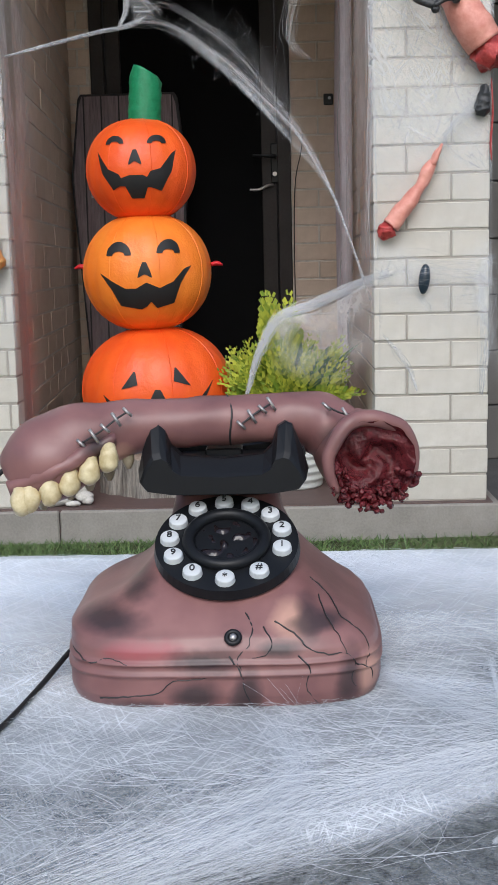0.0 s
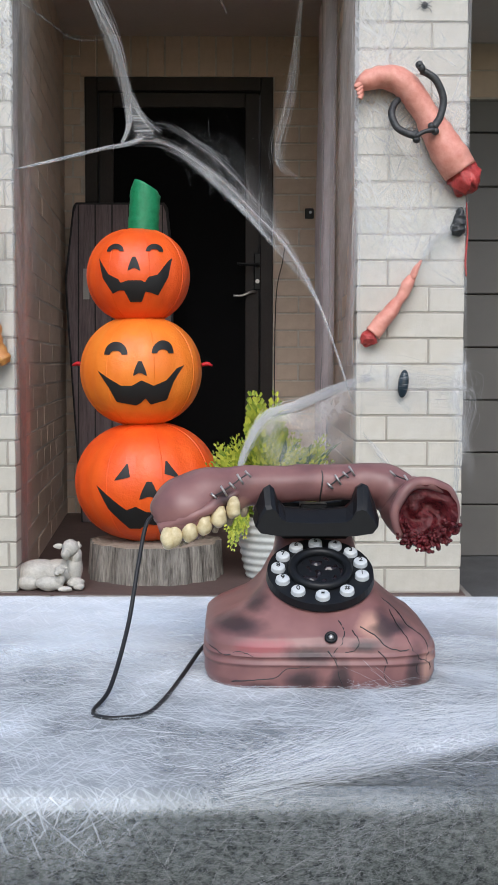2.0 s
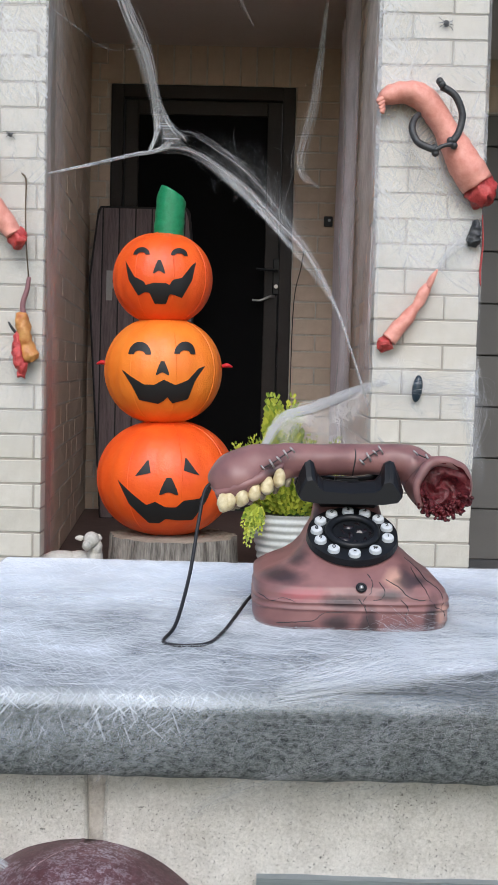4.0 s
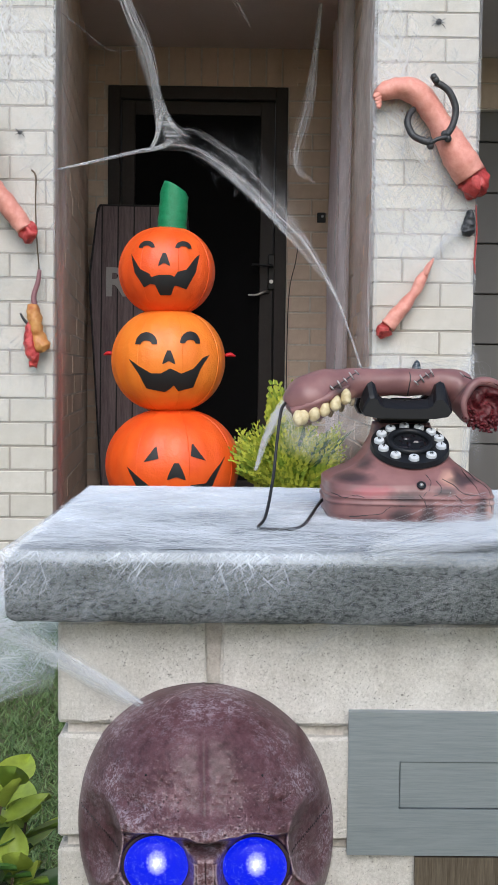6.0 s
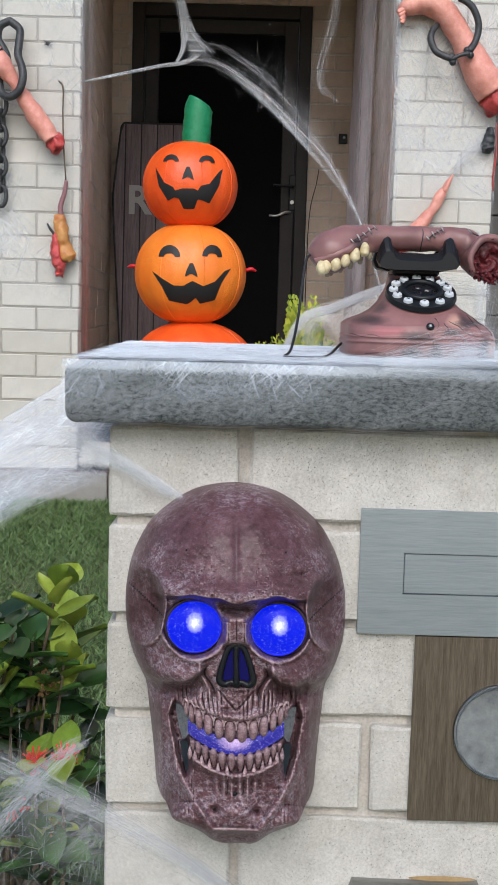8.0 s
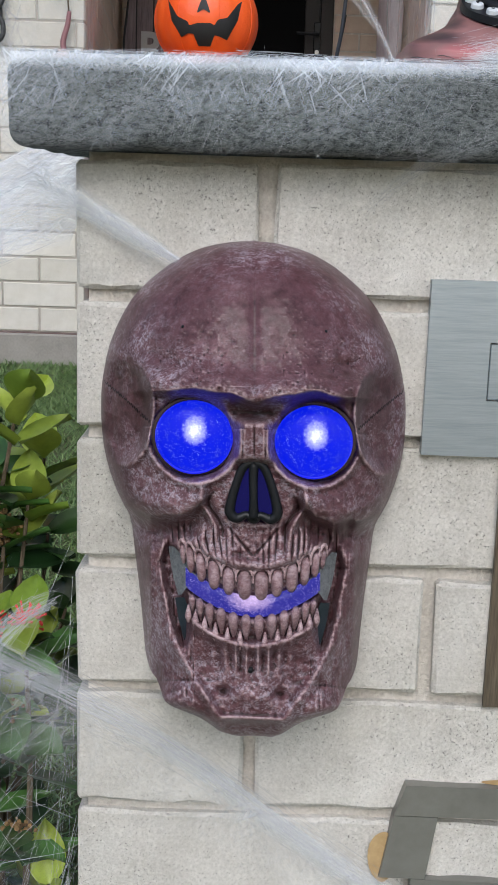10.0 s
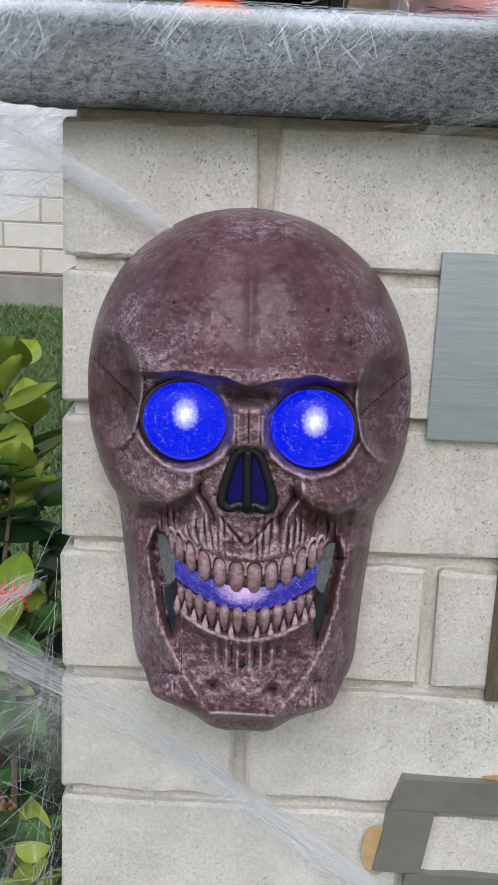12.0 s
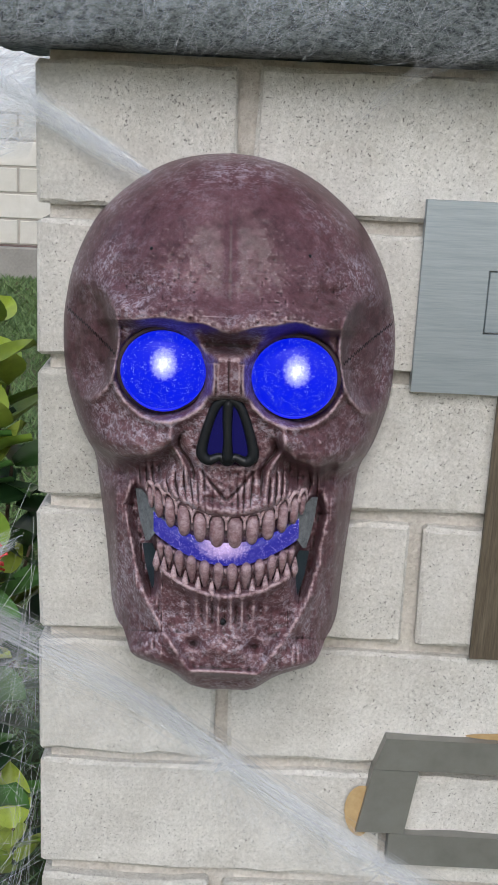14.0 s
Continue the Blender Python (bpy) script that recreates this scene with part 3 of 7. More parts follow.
part("mesh_panel", box(DL + 0.165, DR - 0.165, DOORWALL + 0.035, DOORWALL + 0.045, FLOOR + 0.14, DT - 0.17), M_MESH, door, "black woven security mesh")
lock = part("lock_plate", box(0.19, 0.235, DOORWALL + 0.004, DOORWALL + 0.022, 1.64, 1.86, 0.006), M_BLACK, door)
part("door_handle", tube([(0.212, DOORWALL + 0.005, 1.785, 0.010), (0.212, DOORWALL - 0.045, 1.785, 0.010), (0.17, DOORWALL - 0.05, 1.785, 0.009), (0.09, DOORWALL - 0.048, 1.79, 0.008)]), M_BLACK, lock)
part("key_barrel", disc(pose(0.212, DOORWALL - 0.002, 1.69, 90), 0.012, 0.012, 0.02), M_WIRE, lock, "steel key barrel")
part("pull_lever", tube([(0.20, DOORWALL + 0.02, 1.63, 0.010), (0.17, DOORWALL - 0.01, 1.625, 0.009), (0.12, DOORWALL - 0.02, 1.605, 0.007), (0.07, DOORWALL - 0.015, 1.605, 0.006)]), M_WIRE, door, "bright steel lever")

# letterbox pier
PX0, PX1, PY0, PY1, PTOP = -0.145, 0.745, 0.502, 0.945, 0.905
pier = tagged(part("wall_pier", box(PX0 + 0.008, PX1 - 0.008, PY0 + 0.009, PY1 - 0.008, -0.3, PTOP), M_MORTAR), "low letterbox pier of cream bricks with raked joints", "pier", kind="structure")




bm = box(-0.184, 0.785, 0.462, 0.985, PTOP + 0.001, 0.9635)
bmesh.ops.bevel(bm, geom=bm.edges[:], offset=0.011, segments=4, affect="EDGES", profile=0.5)
bmesh.ops.subdivide_edges(bm, edges=[e for e in bm.edges if e.calc_length() > 0.2], cuts=60, use_grid_fill=True)
for v in bm.verts:
    v.co = jitter(v.co, 42, 0.0022)
tagged(part("cap", bm, M_CAP, smooth=True), "dark speckled bluestone capping slab with rough rounded edges", "capstone", kind="structure")


# ---- letterbox fittings on the pier ----
letterbox = thing("letterbox_plate", pose(0.107, PY0, 0.6985), "brushed grey steel letterbox front plate with a mail slot", "letterbox")
bm = bmesh.new()
for x0, x1, z0, z1 in ((0, 0.044, 0, 0.126), (0.286, 0.33, 0, 0.126), (0.044, 0.286, 0, 0.041), (0.044, 0.286, 0.083, 0.126)):
    box(x0, x1, -0.006, 0.004, z0, z1, 0.0, bm)
bmesh.ops.remove_doubles(bm, verts=bm.verts, dist=0.0002)
part("face_plate", bm, M_STEEL, letterbox)
part("flap", box(0.0448, 0.2852, -0.0045, 0.001, 0.0418, 0.0822, 0.0006), M_STEEL, letterbox, "slightly sunk steel mail flap")

paper = thing("newspaper_holder", pose(0.166, PY0 - 0.0035, 0.504), "weathered brown metal newspaper holder plate with a round steel tube", "newspaper holder")
bm, seg = bmesh.new(), 48
cx, cz, rad, w, h = 0.092, 0.096, 0.050, 0.19, 0.193
ring, rim = [], []
for k in range(seg):
    a = 2 * math.pi * (k + 0.5) / seg
    c, s = math.cos(a), math.sin(a)
    f = min((w - cx if c > 0 else cx) / max(abs(c), 1e-6), (h - cz if s > 0 else cz) / max(abs(s), 1e-6))
    ring.append(bm.verts.new((cx + rad * c, -0.003, cz + rad * s)))
    rim.append(bm.verts.new((cx + f * c, -0.003, cz + f * s)))
for qx, qz in ((0, 0), (w, 0), (w, h), (0, h)):
    near = min(rim, key=lambda v: (v.co.x - qx) ** 2 + (v.co.z - qz) ** 2)
    near.co.x, near.co.z = qx, qz
for k in range(seg):
    bm.faces.new((ring[k], ring[(k + 1) % seg], rim[(k + 1) % seg], rim[k]))
r = bmesh.ops.extrude_face_region(bm, geom=bm.faces[:])
bmesh.ops.translate(bm, vec=(0, 0.004, 0), verts=[v for v in r["geom"] if isinstance(v, bmesh.types.BMVert)])
part("plate", bm, M_BRONZE, paper)
bm = sheet(lambda u, v: (cx + (rad - 0.0005 if v < 0.5 else rad - 0.003) * math.cos(6.28319 * u), -0.007 + (0.02 * v if v < 0.5 else 0.02 * (1 - v)), cz + (rad - 0.0005 if v < 0.5 else rad - 0.003) * math.sin(6.28319 * u)), 48, 3, wrap=True)
part("tube_rim", bm, M_STEEL, paper, "bright steel tube rim", smooth=True)
# flush disc; darker steel takes the place of shade down the tube
part("tube_back", disc(pose(cx, -0.0022, cz, 90), rad - 0.001, rad - 0.001, 0.001, seg=40), M_TUBE, paper, "flat disc greyed for the shade inside the steel tube")

number = thing("number_bars", pose(0.0, PY0, 0.0), "plain grey steel bars fixed to the pier", "sign")
part("bar", extruded([(0.112, 0.437), (0.242, 0.437), (0.242, 0.411), (0.104, 0.411)], -0.008, 0.004), M_NUMBER, number)
part("bar", extruded([(0.104, 0.4105), (0.138, 0.4105), (0.131, 0.357), (0.095, 0.357)], -0.008, 0.004), M_NUMBER, number)
part("bar", extruded([(0.12, 0.3565), (0.225, 0.3565), (0.225, 0.330), (0.12, 0.330)], -0.008, 0.004), M_NUMBER, number)
stain = thing("rust_stain", pose(0.0, PY0, 0.0), "brown rust stain beside the steel bars on the brick", "stain")
part("patch", sheet(lambda u, v: (0.098 + 0.011 * v * math.cos(6.28319 * u) * (1 + 0.2 * math.sin(5 * u)), -0.0035, 0.372 + 0.022 * v * math.sin(6.28319 * u)), 24, 3, wrap=True), M_STAIN, stain)
part("patch", sheet(lambda u, v: (0.205 + 0.035 * v * math.cos(6.28319 * u), -0.0035, 0.4400 + 0.0028 * v * math.sin(6.28319 * u)), 24, 3, wrap=True), M_STAIN, stain)


# ---- skull ----
SK_V = [268, 590, 657, 705, 820, 975, 1120, 1225]
SK_Z = [0.850, 0.745, 0.720, 0.7045, 0.663, 0.605, 0.5465, 0.505]
OUT_V = [268, 270, 274, 280, 290, 310, 330, 360, 400, 470, 540, 600, 660, 710, 760, 790, 815, 880, 980, 1100, 1140, 1165, 1190, 1215, 1225]
OUT_H = [4, 34, 58, 84, 112, 148, 175, 208, 240, 273, 290, 296, 294, 286, 270, 256, 243, 234, 223, 213, 208, 197, 118, 73, 63]
DEP_V = [268, 276, 290, 330, 400, 500, 580, 660, 760, 850, 980, 1120, 1200, 1225]
DEP_D = [0.012, 0.028, 0.043, 0.064, 0.082, 0.097, 0.101, 0.096, 0.092, 0.088, 0.090, 0.087, 0.084, 0.070]
OUT = np.array(eased(list(zip(OUT_V, OUT_H)), 8))
OUT_V, OUT_H = list(OUT[:, 0]), list(OUT[:, 1])
DEP = np.array(eased(list(zip(DEP_V, DEP_D)), 8))
DEP_V, DEP_D = list(DEP[:, 0]), list(DEP[:, 1])


def speck(x, y, seed):
    """Smooth value noise from -1 to 1, for arrays."""
    x, y = np.asarray(x, float), np.asarray(y, float)
    ix, iy = np.floor(x), np.floor(y)
    fx, fy = x - ix, y - iy
    fx, fy = fx * fx * (3 - 2 * fx), fy * fy * (3 - 2 * fy)

    def at(i, j):
        h = np.sin(i * 127.1 + j * 311.7 + seed * 74.7) * 43758.5453
        return h - np.floor(h)

    low = at(ix, iy) * (1 - fx) + at(ix + 1, iy) * fx
    high = at(ix, iy + 1) * (1 - fx) + at(ix + 1, iy + 1) * fx
    return 2 * (low * (1 - fy) + high * fy) - 1


def hump(x):
    return np.exp(-np.minimum(np.asarray(x, float) ** 2, 60))


def below(x):
    """1 well under zero, 0 well over it."""
    return 1 / (1 + np.exp(np.clip(x, -40, 40)))


def between(v, lo, hi, soft):
    return below((lo - v) / soft) * below((v - hi) / soft)


EYES = ((-118, 656), (118, 658))


def smile_at(u):
    """The middle of the lit strip."""
    return 981 - 48.5 * (np.abs(u) / 130) ** 2


def skull_dome(u, v, s):
    power = np.interp(v, [268, 700, 1120, 1190], [2.2, 2.6, 3.0, 9.0])
    return np.interp(v, DEP_V, DEP_D) * np.sqrt(np.maximum(0.0, 1 - np.abs(s) ** power))


def skull_depth(u, v, s):
    u, v, s = np.asarray(u, float), np.asarray(v, float), np.asarray(s, float)
    a = np.abs(u)
    d = skull_dome(u, v, s)
    # brow with a sharp lower edge, overhanging the sockets and the root of the nose
    arc = 573 - 10 * hump((a - 118) / 62) + 14 * hump(a / 42) + 4 * speck(u / 40, v / 200, 7)
    fall = v - arc
    d = d + 0.0165 * np.where(fall > 0, hump(fall / 11), hump(fall / 46)) * below((a - 212) / 14)
    d += -0.005 * hump((a - 168) / 46) * hump((v - 512 + 0.25 * (a - 168)) / 17) + 0.004 * hump((a - 205) / 26) * hump((v - 548) / 26)
    d += 0.003 * hump((a - 72) / 60) * hump((v - 400) / 90) - 0.0016 * hump(u / 9) * hump((v - 420) / 150)
    r = np.sqrt(((a - 118) / 80) ** 2 + ((v - 660) / 79) ** 2)
    d += -0.016 * below((r - 1) / 0.045) + 0.0035 * hump((r - 1.15) / 0.09) * (v > 640)
    d += -0.013 * below((a - 50) / 5) * hump((v - 607) / 15)
    # bridge of the nose, boxy, with two faint grooves
    d += 0.013 * below((a - 29 - 0.05 * np.maximum(0, v - 640)) / 3.5) * between(v, 622, 706, 3)
    d += -0.0016 * (hump((a - 23) / 3) + 0.5 * hump(u / 3)) * between(v, 630, 700, 6)
    # temples
    r = np.sqrt(((a - 258) / 55) ** 2 + ((v - 606) / 102) ** 2)
    d += -np.minimum(0.017, 0.42 * skull_dome(u, v, s)) * below((r - 0.92) / (0.06 + 0.14 * below((262 - a) / 9))) * below((522 - v) / 16) + 0.0045 * hump((r - 1.09) / 0.08) * below((a - 272) / 5) * below((560 - v) / 20)
    # cheekbones and the hollow below
    low = np.interp(a, [80, 100, 125, 160, 205, 250, 290], [760, 780, 802, 813, 807, 790, 772]) + 4 * speck(u / 24, 2, 2)
    fall = v - low
    d += 0.0145 * np.where(fall > 0, hump(fall / 9), hump(fall / 54)) * below((94 - a) / 8) * below((a - 270) / 8)
    d += -0.017 * hump((fall - 32) / 25) * below((102 - a) / 9) * below((a - 232) / 12)
    # folds beside the nose
    fold = 104 - 0.30 * (v - 765) + 6 * np.sin((v - 765) / 14)
    d += (0.0050 * hump((a - fold) / 7) - 0.0050 * hump((a - fold + 15) / 7)) * between(v, 768, 850, 7)
    d += -0.0018 * hump((a - 46 + 0.9 * (v - 836)) / 5) * between(v, 832, 884, 5)
    d += -0.017 * below((a - (12 + (v - 705) * 0.33)) / 3) * below((np.abs(v - 763) - 52) / 3)
    # wrinkled roots over the upper teeth
    wave = a * 0.235 + (v - 840) * 0.012 + 2.2 * speck(u / 40, v / 50, 3)
    d += 0.0050 * (np.abs(np.sin(wave)) - 0.5) * (0.6 + 0.6 * speck(u / 20, v / 40, 13)) * hump((v - 866 + 0.0009 * a * a) / 30) * below((a - 166) / 6) * below((24 - a) / 8)
    # mouth: sunk strip, sunk bands behind the teeth, gums
    mid = smile_at(u)
    d += 0.005 * hump((a / 150) ** 2) * hump((v - mid) / 95)
    d += -0.016 * below((np.abs(v - mid) - 21) / 3) * below((a - 150) / 5)
    d += -0.0085 * below((np.abs(v - mid + 42) - 23) / 3) * below((a - 146) / 4)
    d += -0.0095 * below((np.abs(v - mid - 42) - 24) / 3) * below((a - 138) / 4)
    d += 0.0030 * hump((v - mid + 76) / 12) * below((a - 148) / 8) + 0.0045 * hump((v - mid - 74) / 10) * below((a - 132) / 8)
    # slots at the corners of the mouth
    slot = np.interp(v, [866, 960, 1052], [168, 153, 141])
    half = np.interp(v, [866, 900, 960, 1000, 1052], [5, 20, 17, 17, 4])
    d += -0.024 * below((np.abs(a - slot) - half) / 4.0) * between(v, 864, 1052, 5)
    # drips under the lower gum, dimples, chin
    runs = hump((a - 12) / 6) + hump((a - 34) / 6) + 0.8 * hump((a - 56) / 7) + 0.5 * hump((a - 80) / 8)
    d += (0.0065 * runs - 0.0055) * between(v, 1058, 1102 - 0.2 * a, 9) * below((a - 92) / 6)
    d += -0.0075 * hump((a - 58) / 13) * hump((v - 1138) / 11) + 0.005 * hump(u / 58) * hump((v - 1150) / 28)
    ridge = np.interp(v, [1030, 1100, 1150, 1192], [174, 132, 98, 66])
    d += 0.0055 * hump((a - ridge) / 13) * between(v, 1040, 1196, 12) - 0.0075 * below((a - ridge + 14) / 9) * between(v, 1056, 1180, 14) * below((58 - a) / 14)
    d += 0.0040 * hump((v - 1190) / 5) * below((a - 66) / 4) - 0.008 * between(v, 1197, 1300, 3) * below((a - 58) / 3)
    d += 0.003 * hump((a - 205) / 8) * between(v, 840, 1120, 20)
    # small pits, brush streaks and rough patches
    rough = (1 - 0.8 * below((a - 34) / 4) * between(v, 615, 705, 5)) * np.interp(v, [330, 480, 640], [0.3, 0.75, 1.0]) * (1 - 0.6 * hump(u / 60) * (v < 560))
    d += rough * (0.0013 * speck(u / 24, v / 22, 1) + 0.0006 * speck(u / 10, v / 9, 5) + 0.0002 * speck(u / 5, v / 4.5, 6))
    d += -0.0012 * np.maximum(0, speck(u / 7, v / 6, 11) - 0.45) * hump((v - 520) / 60) * (a > 55)
    d += 0.0006 * speck(u / 5, v / 26, 8) * between(v, 820, 1190, 20) * (a > 120)
    return d


SKULL_X, SKULL_Y = -0.0135, PY0 - 0.001


def skull_spread(u, v, d):
    """The outline was taken at one depth: spread it for parts that lie nearer or farther."""
    k = (PY0 - np.maximum(d, np.interp(v, [1060, 1150], [0.0, 0.065])) + 0.248) / 0.678
    x, z = u * 0.000338 + (v - 700) * 0.000009, np.interp(v, SK_V, SK_Z)
    return 0.0125 + (x - 0.0125) * k, -d, 0.878 + (z - 0.878) * k


def skull_point(u, v, d):
    return Vector([float(c) for c in skull_spread(u, v, d)])


def skull_place(u, v, out=0.0):
    s = max(-1, min(1, u / float(np.interp(v, OUT_V, OUT_H))))
    return skull_point(u, v, float(skull_depth(u, v, s)) + out)


skull = thing("skull_wall_light", pose(SKULL_X, SKULL_Y, 0), "maroon plastic skull with glowing blue eyes hung on a brick pier", "halloween decoration")
NU, NV = 400, 540
s, j = np.linspace(-1, 1, NU + 1), np.linspace(0, 1, NV + 1)
s = np.sign(s) * (1 - (1 - np.abs(s)) ** 1.25)
v = 268 + (1225 - 268) * (0.72 * j + 0.28 * j * j)
s, v = np.meshgrid(s, v)
u = s * np.interp(v, OUT_V, OUT_H)
co = np.stack(skull_spread(u, v, skull_depth(u, v, s)), -1)
grid = np.arange((NU + 1) * (NV + 1)).reshape(NV + 1, NU + 1)
quads = np.stack([grid[:-1, :-1], grid[:-1, 1:], grid[1:, 1:], grid[1:, :-1]], -1).reshape(-1, 4)
border = np.concatenate([grid[0, :], grid[1:, -1], grid[-1, -2::-1], grid[-2:0:-1, 0]])
flat = co.reshape(-1, 3)
back = flat[border].copy()
back[:, 1] = 0.003
ends = np.arange(len(border)) + len(flat)
skirt = np.stack([border, ends, np.roll(ends, -1), np.roll(border, -1)], -1)
me = bpy.data.meshes.new("shell")
me.from_pydata(np.concatenate([flat, back]).tolist(), [], np.concatenate([quads, skirt]).tolist())
bm = bmesh.new()
bm.from_mesh(me)
bpy.data.meshes.remove(me)
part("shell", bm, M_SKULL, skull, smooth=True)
for eu, ev in EYES:
    deep = float(skull_depth(eu, ev, 0.4))
    c = skull_point(eu, ev, deep + 0.009)
    size = (PY0 - deep + 0.238) / 0.678
    eye = part("eye", sheet(lambda a, b: (0.0262 * size * math.sin(b * 1.5) * math.cos(6.28319 * a), -0.0110 * math.cos(b * 1.5), 0.0250 * size * math.sin(b * 1.5) * math.sin(6.28319 * a)), 40, 14, wrap=True), M_EYE, skull, "glowing blue glitter dome eye", smooth=True)
    eye.location = (c.x, c.y, c.z)
    # glowing crescent added as the highlight along the dome's lower edge
    part("eye_highlight", sweep([(0.0246 * size * math.cos(a), -0.0022 - 0.0022 * math.sin(-a), 0.0236 * size * math.sin(a)) for a in np.linspace(-2.6, -0.5, 24)], [0.0009 * math.sin(3.14159 * (k + 0.5) / 24) + 0.0001 for k in range(24)], 6), M_EYE_HIGHLIGHT, eye, "glowing crescent for the highlight low on the dome", smooth=True)
    # brown rim; its dark colour also puts socket shade over the blue spill
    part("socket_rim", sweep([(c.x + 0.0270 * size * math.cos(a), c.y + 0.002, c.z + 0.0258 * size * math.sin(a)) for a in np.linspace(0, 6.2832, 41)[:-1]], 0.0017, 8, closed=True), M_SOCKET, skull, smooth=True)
# nose windows with a black surround
nd = float(skull_depth(0, 694, 0) + skull_depth(0, 838, 0)) / 2 - 0.002
loop = [(0, 706, 0.0030), (-18, 713, 0.0030), (-31, 738, 0.0029), (-44, 780, 0.0032), (-47, 804, 0.0036), (-34, 815, 0.0034), (-14, 808, 0.0026), (0, 815, 0.0036), (14, 808, 0.0026), (34, 815, 0.0034), (47, 804, 0.0036), (44, 780, 0.0032), (31, 738, 0.0029), (18, 713, 0.0030), (0, 706, 0.0030)]
bm = tube([(*skull_point(u, v, nd), r) for u, v, r in loop], 8, 6)
tube([(*skull_point(0, 706, nd), 0.0034), (*skull_point(-1, 745, nd + 0.001), 0.0030), (*skull_point(0, 780, nd + 0.002), 0.0028), (*skull_point(0, 814, nd + 0.001), 0.0038)], 8, 4, bm)
part("nose_surround", bm, M_BLACK, skull, "black nose surround", smooth=True)
for sx in (-1, 1):
    pts = [skull_point(sx * u, v, nd - 0.005) for u, v in ((3, 704), (26, 716), (44, 790), (36, 812), (3, 806))]
    part("nose_window", extruded([(q.x, q.z) for q in pts], -(nd - 0.004), -(nd - 0.007)), M_NOSE, skull, "dim violet nose window")
# suture lines on the temples, screw hole in the chin, two pin holes
for sx in (-1, 1):
    line = [(*skull_place(sx * (204 + 84 * k / 34), 632 - 76 * k / 34 + (3 if k % 2 else -3), 0.0), 0.00038) for k in range(35)]
    part("suture", tube(line, 5, 1), M_BLACK, skull)
    part("pin_hole", ball(skull_place(sx * 138, 441, -0.0004), 0.0012, None, 8), M_BLACK, skull, "tiny dark pin hole")
part("screw_hole", ball(skull_place(-4, 1097, -0.0006), 0.0026, None, 10), M_BLACK, skull, "dark screw hole")


# mouth: lit strip, smoked side panels, teeth
def mouth_at(u, dv, out):
    v = float(smile_at(u)) + dv
    s = u / float(np.interp(v, OUT_V, OUT_H))
    return skull_point(u, v, float(skull_dome(u, v, s)) + out)


part("mouth_light", sheet(lambda a, b: mouth_at(-136 + 272 * a, -20 + 40 * b, -0.006 + 0.003 * math.sin(3.14 * b)), 60, 8), M_MOUTH, skull, "glowing violet blue strip between the teeth", smooth=True)
for sx in (-1, 1):
    def panel(a, b):
        v = 871 + 92 * b
        outer = float(np.interp(b, [0, 0.3, 0.65, 1], [169, 166, 160, 151]))
        inner = float(np.interp(b, [0, 0.37, 0.72, 0.86, 1], [158, 129, 106, 135, 144]))
        u = outer + (inner - outer) * a
        return skull_point(sx * u, v, float(skull_dome(u, v, u / float(np.interp(v, OUT_V, OUT_H)))) - 0.007 + 0.002 * a)

    def low_panel(a, b):
        v = 968 + 80 * b
        outer = float(np.interp(b, [0, 0.5, 1], [157, 150, 138]))
        inner = float(np.interp(b, [0, 0.35, 0.7, 1], [138, 128, 122, 132]))
        u = outer + (inner - outer) * a
        return skull_point(sx * u, v, float(skull_dome(u, v, u / float(np.interp(v, OUT_V, OUT_H)))) - 0.013)

    part("side_panel", sheet(panel, 8, 20), M_SMOKE, skull, "smoked grey glitter panel at the corner of the mouth", smooth=True)
    part("side_panel", sheet(low_panel, 6, 10), M_SMOKE_BLUE, skull, "dark blue grey panel under the corner", smooth=True)
UPPER = [(17, 16.5, 25), (49, 14, 24), (79, 14, 25), (105, 11.5, 25), (126, 9.5, 23), (141, 7, 18)]
LOWER = [(13, 12, 21), (39, 12, 20), (64, 11.5, 20), (87, 10.5, 18), (107, 9, 16), (123, 7.5, 13)]
PX = 0.00029
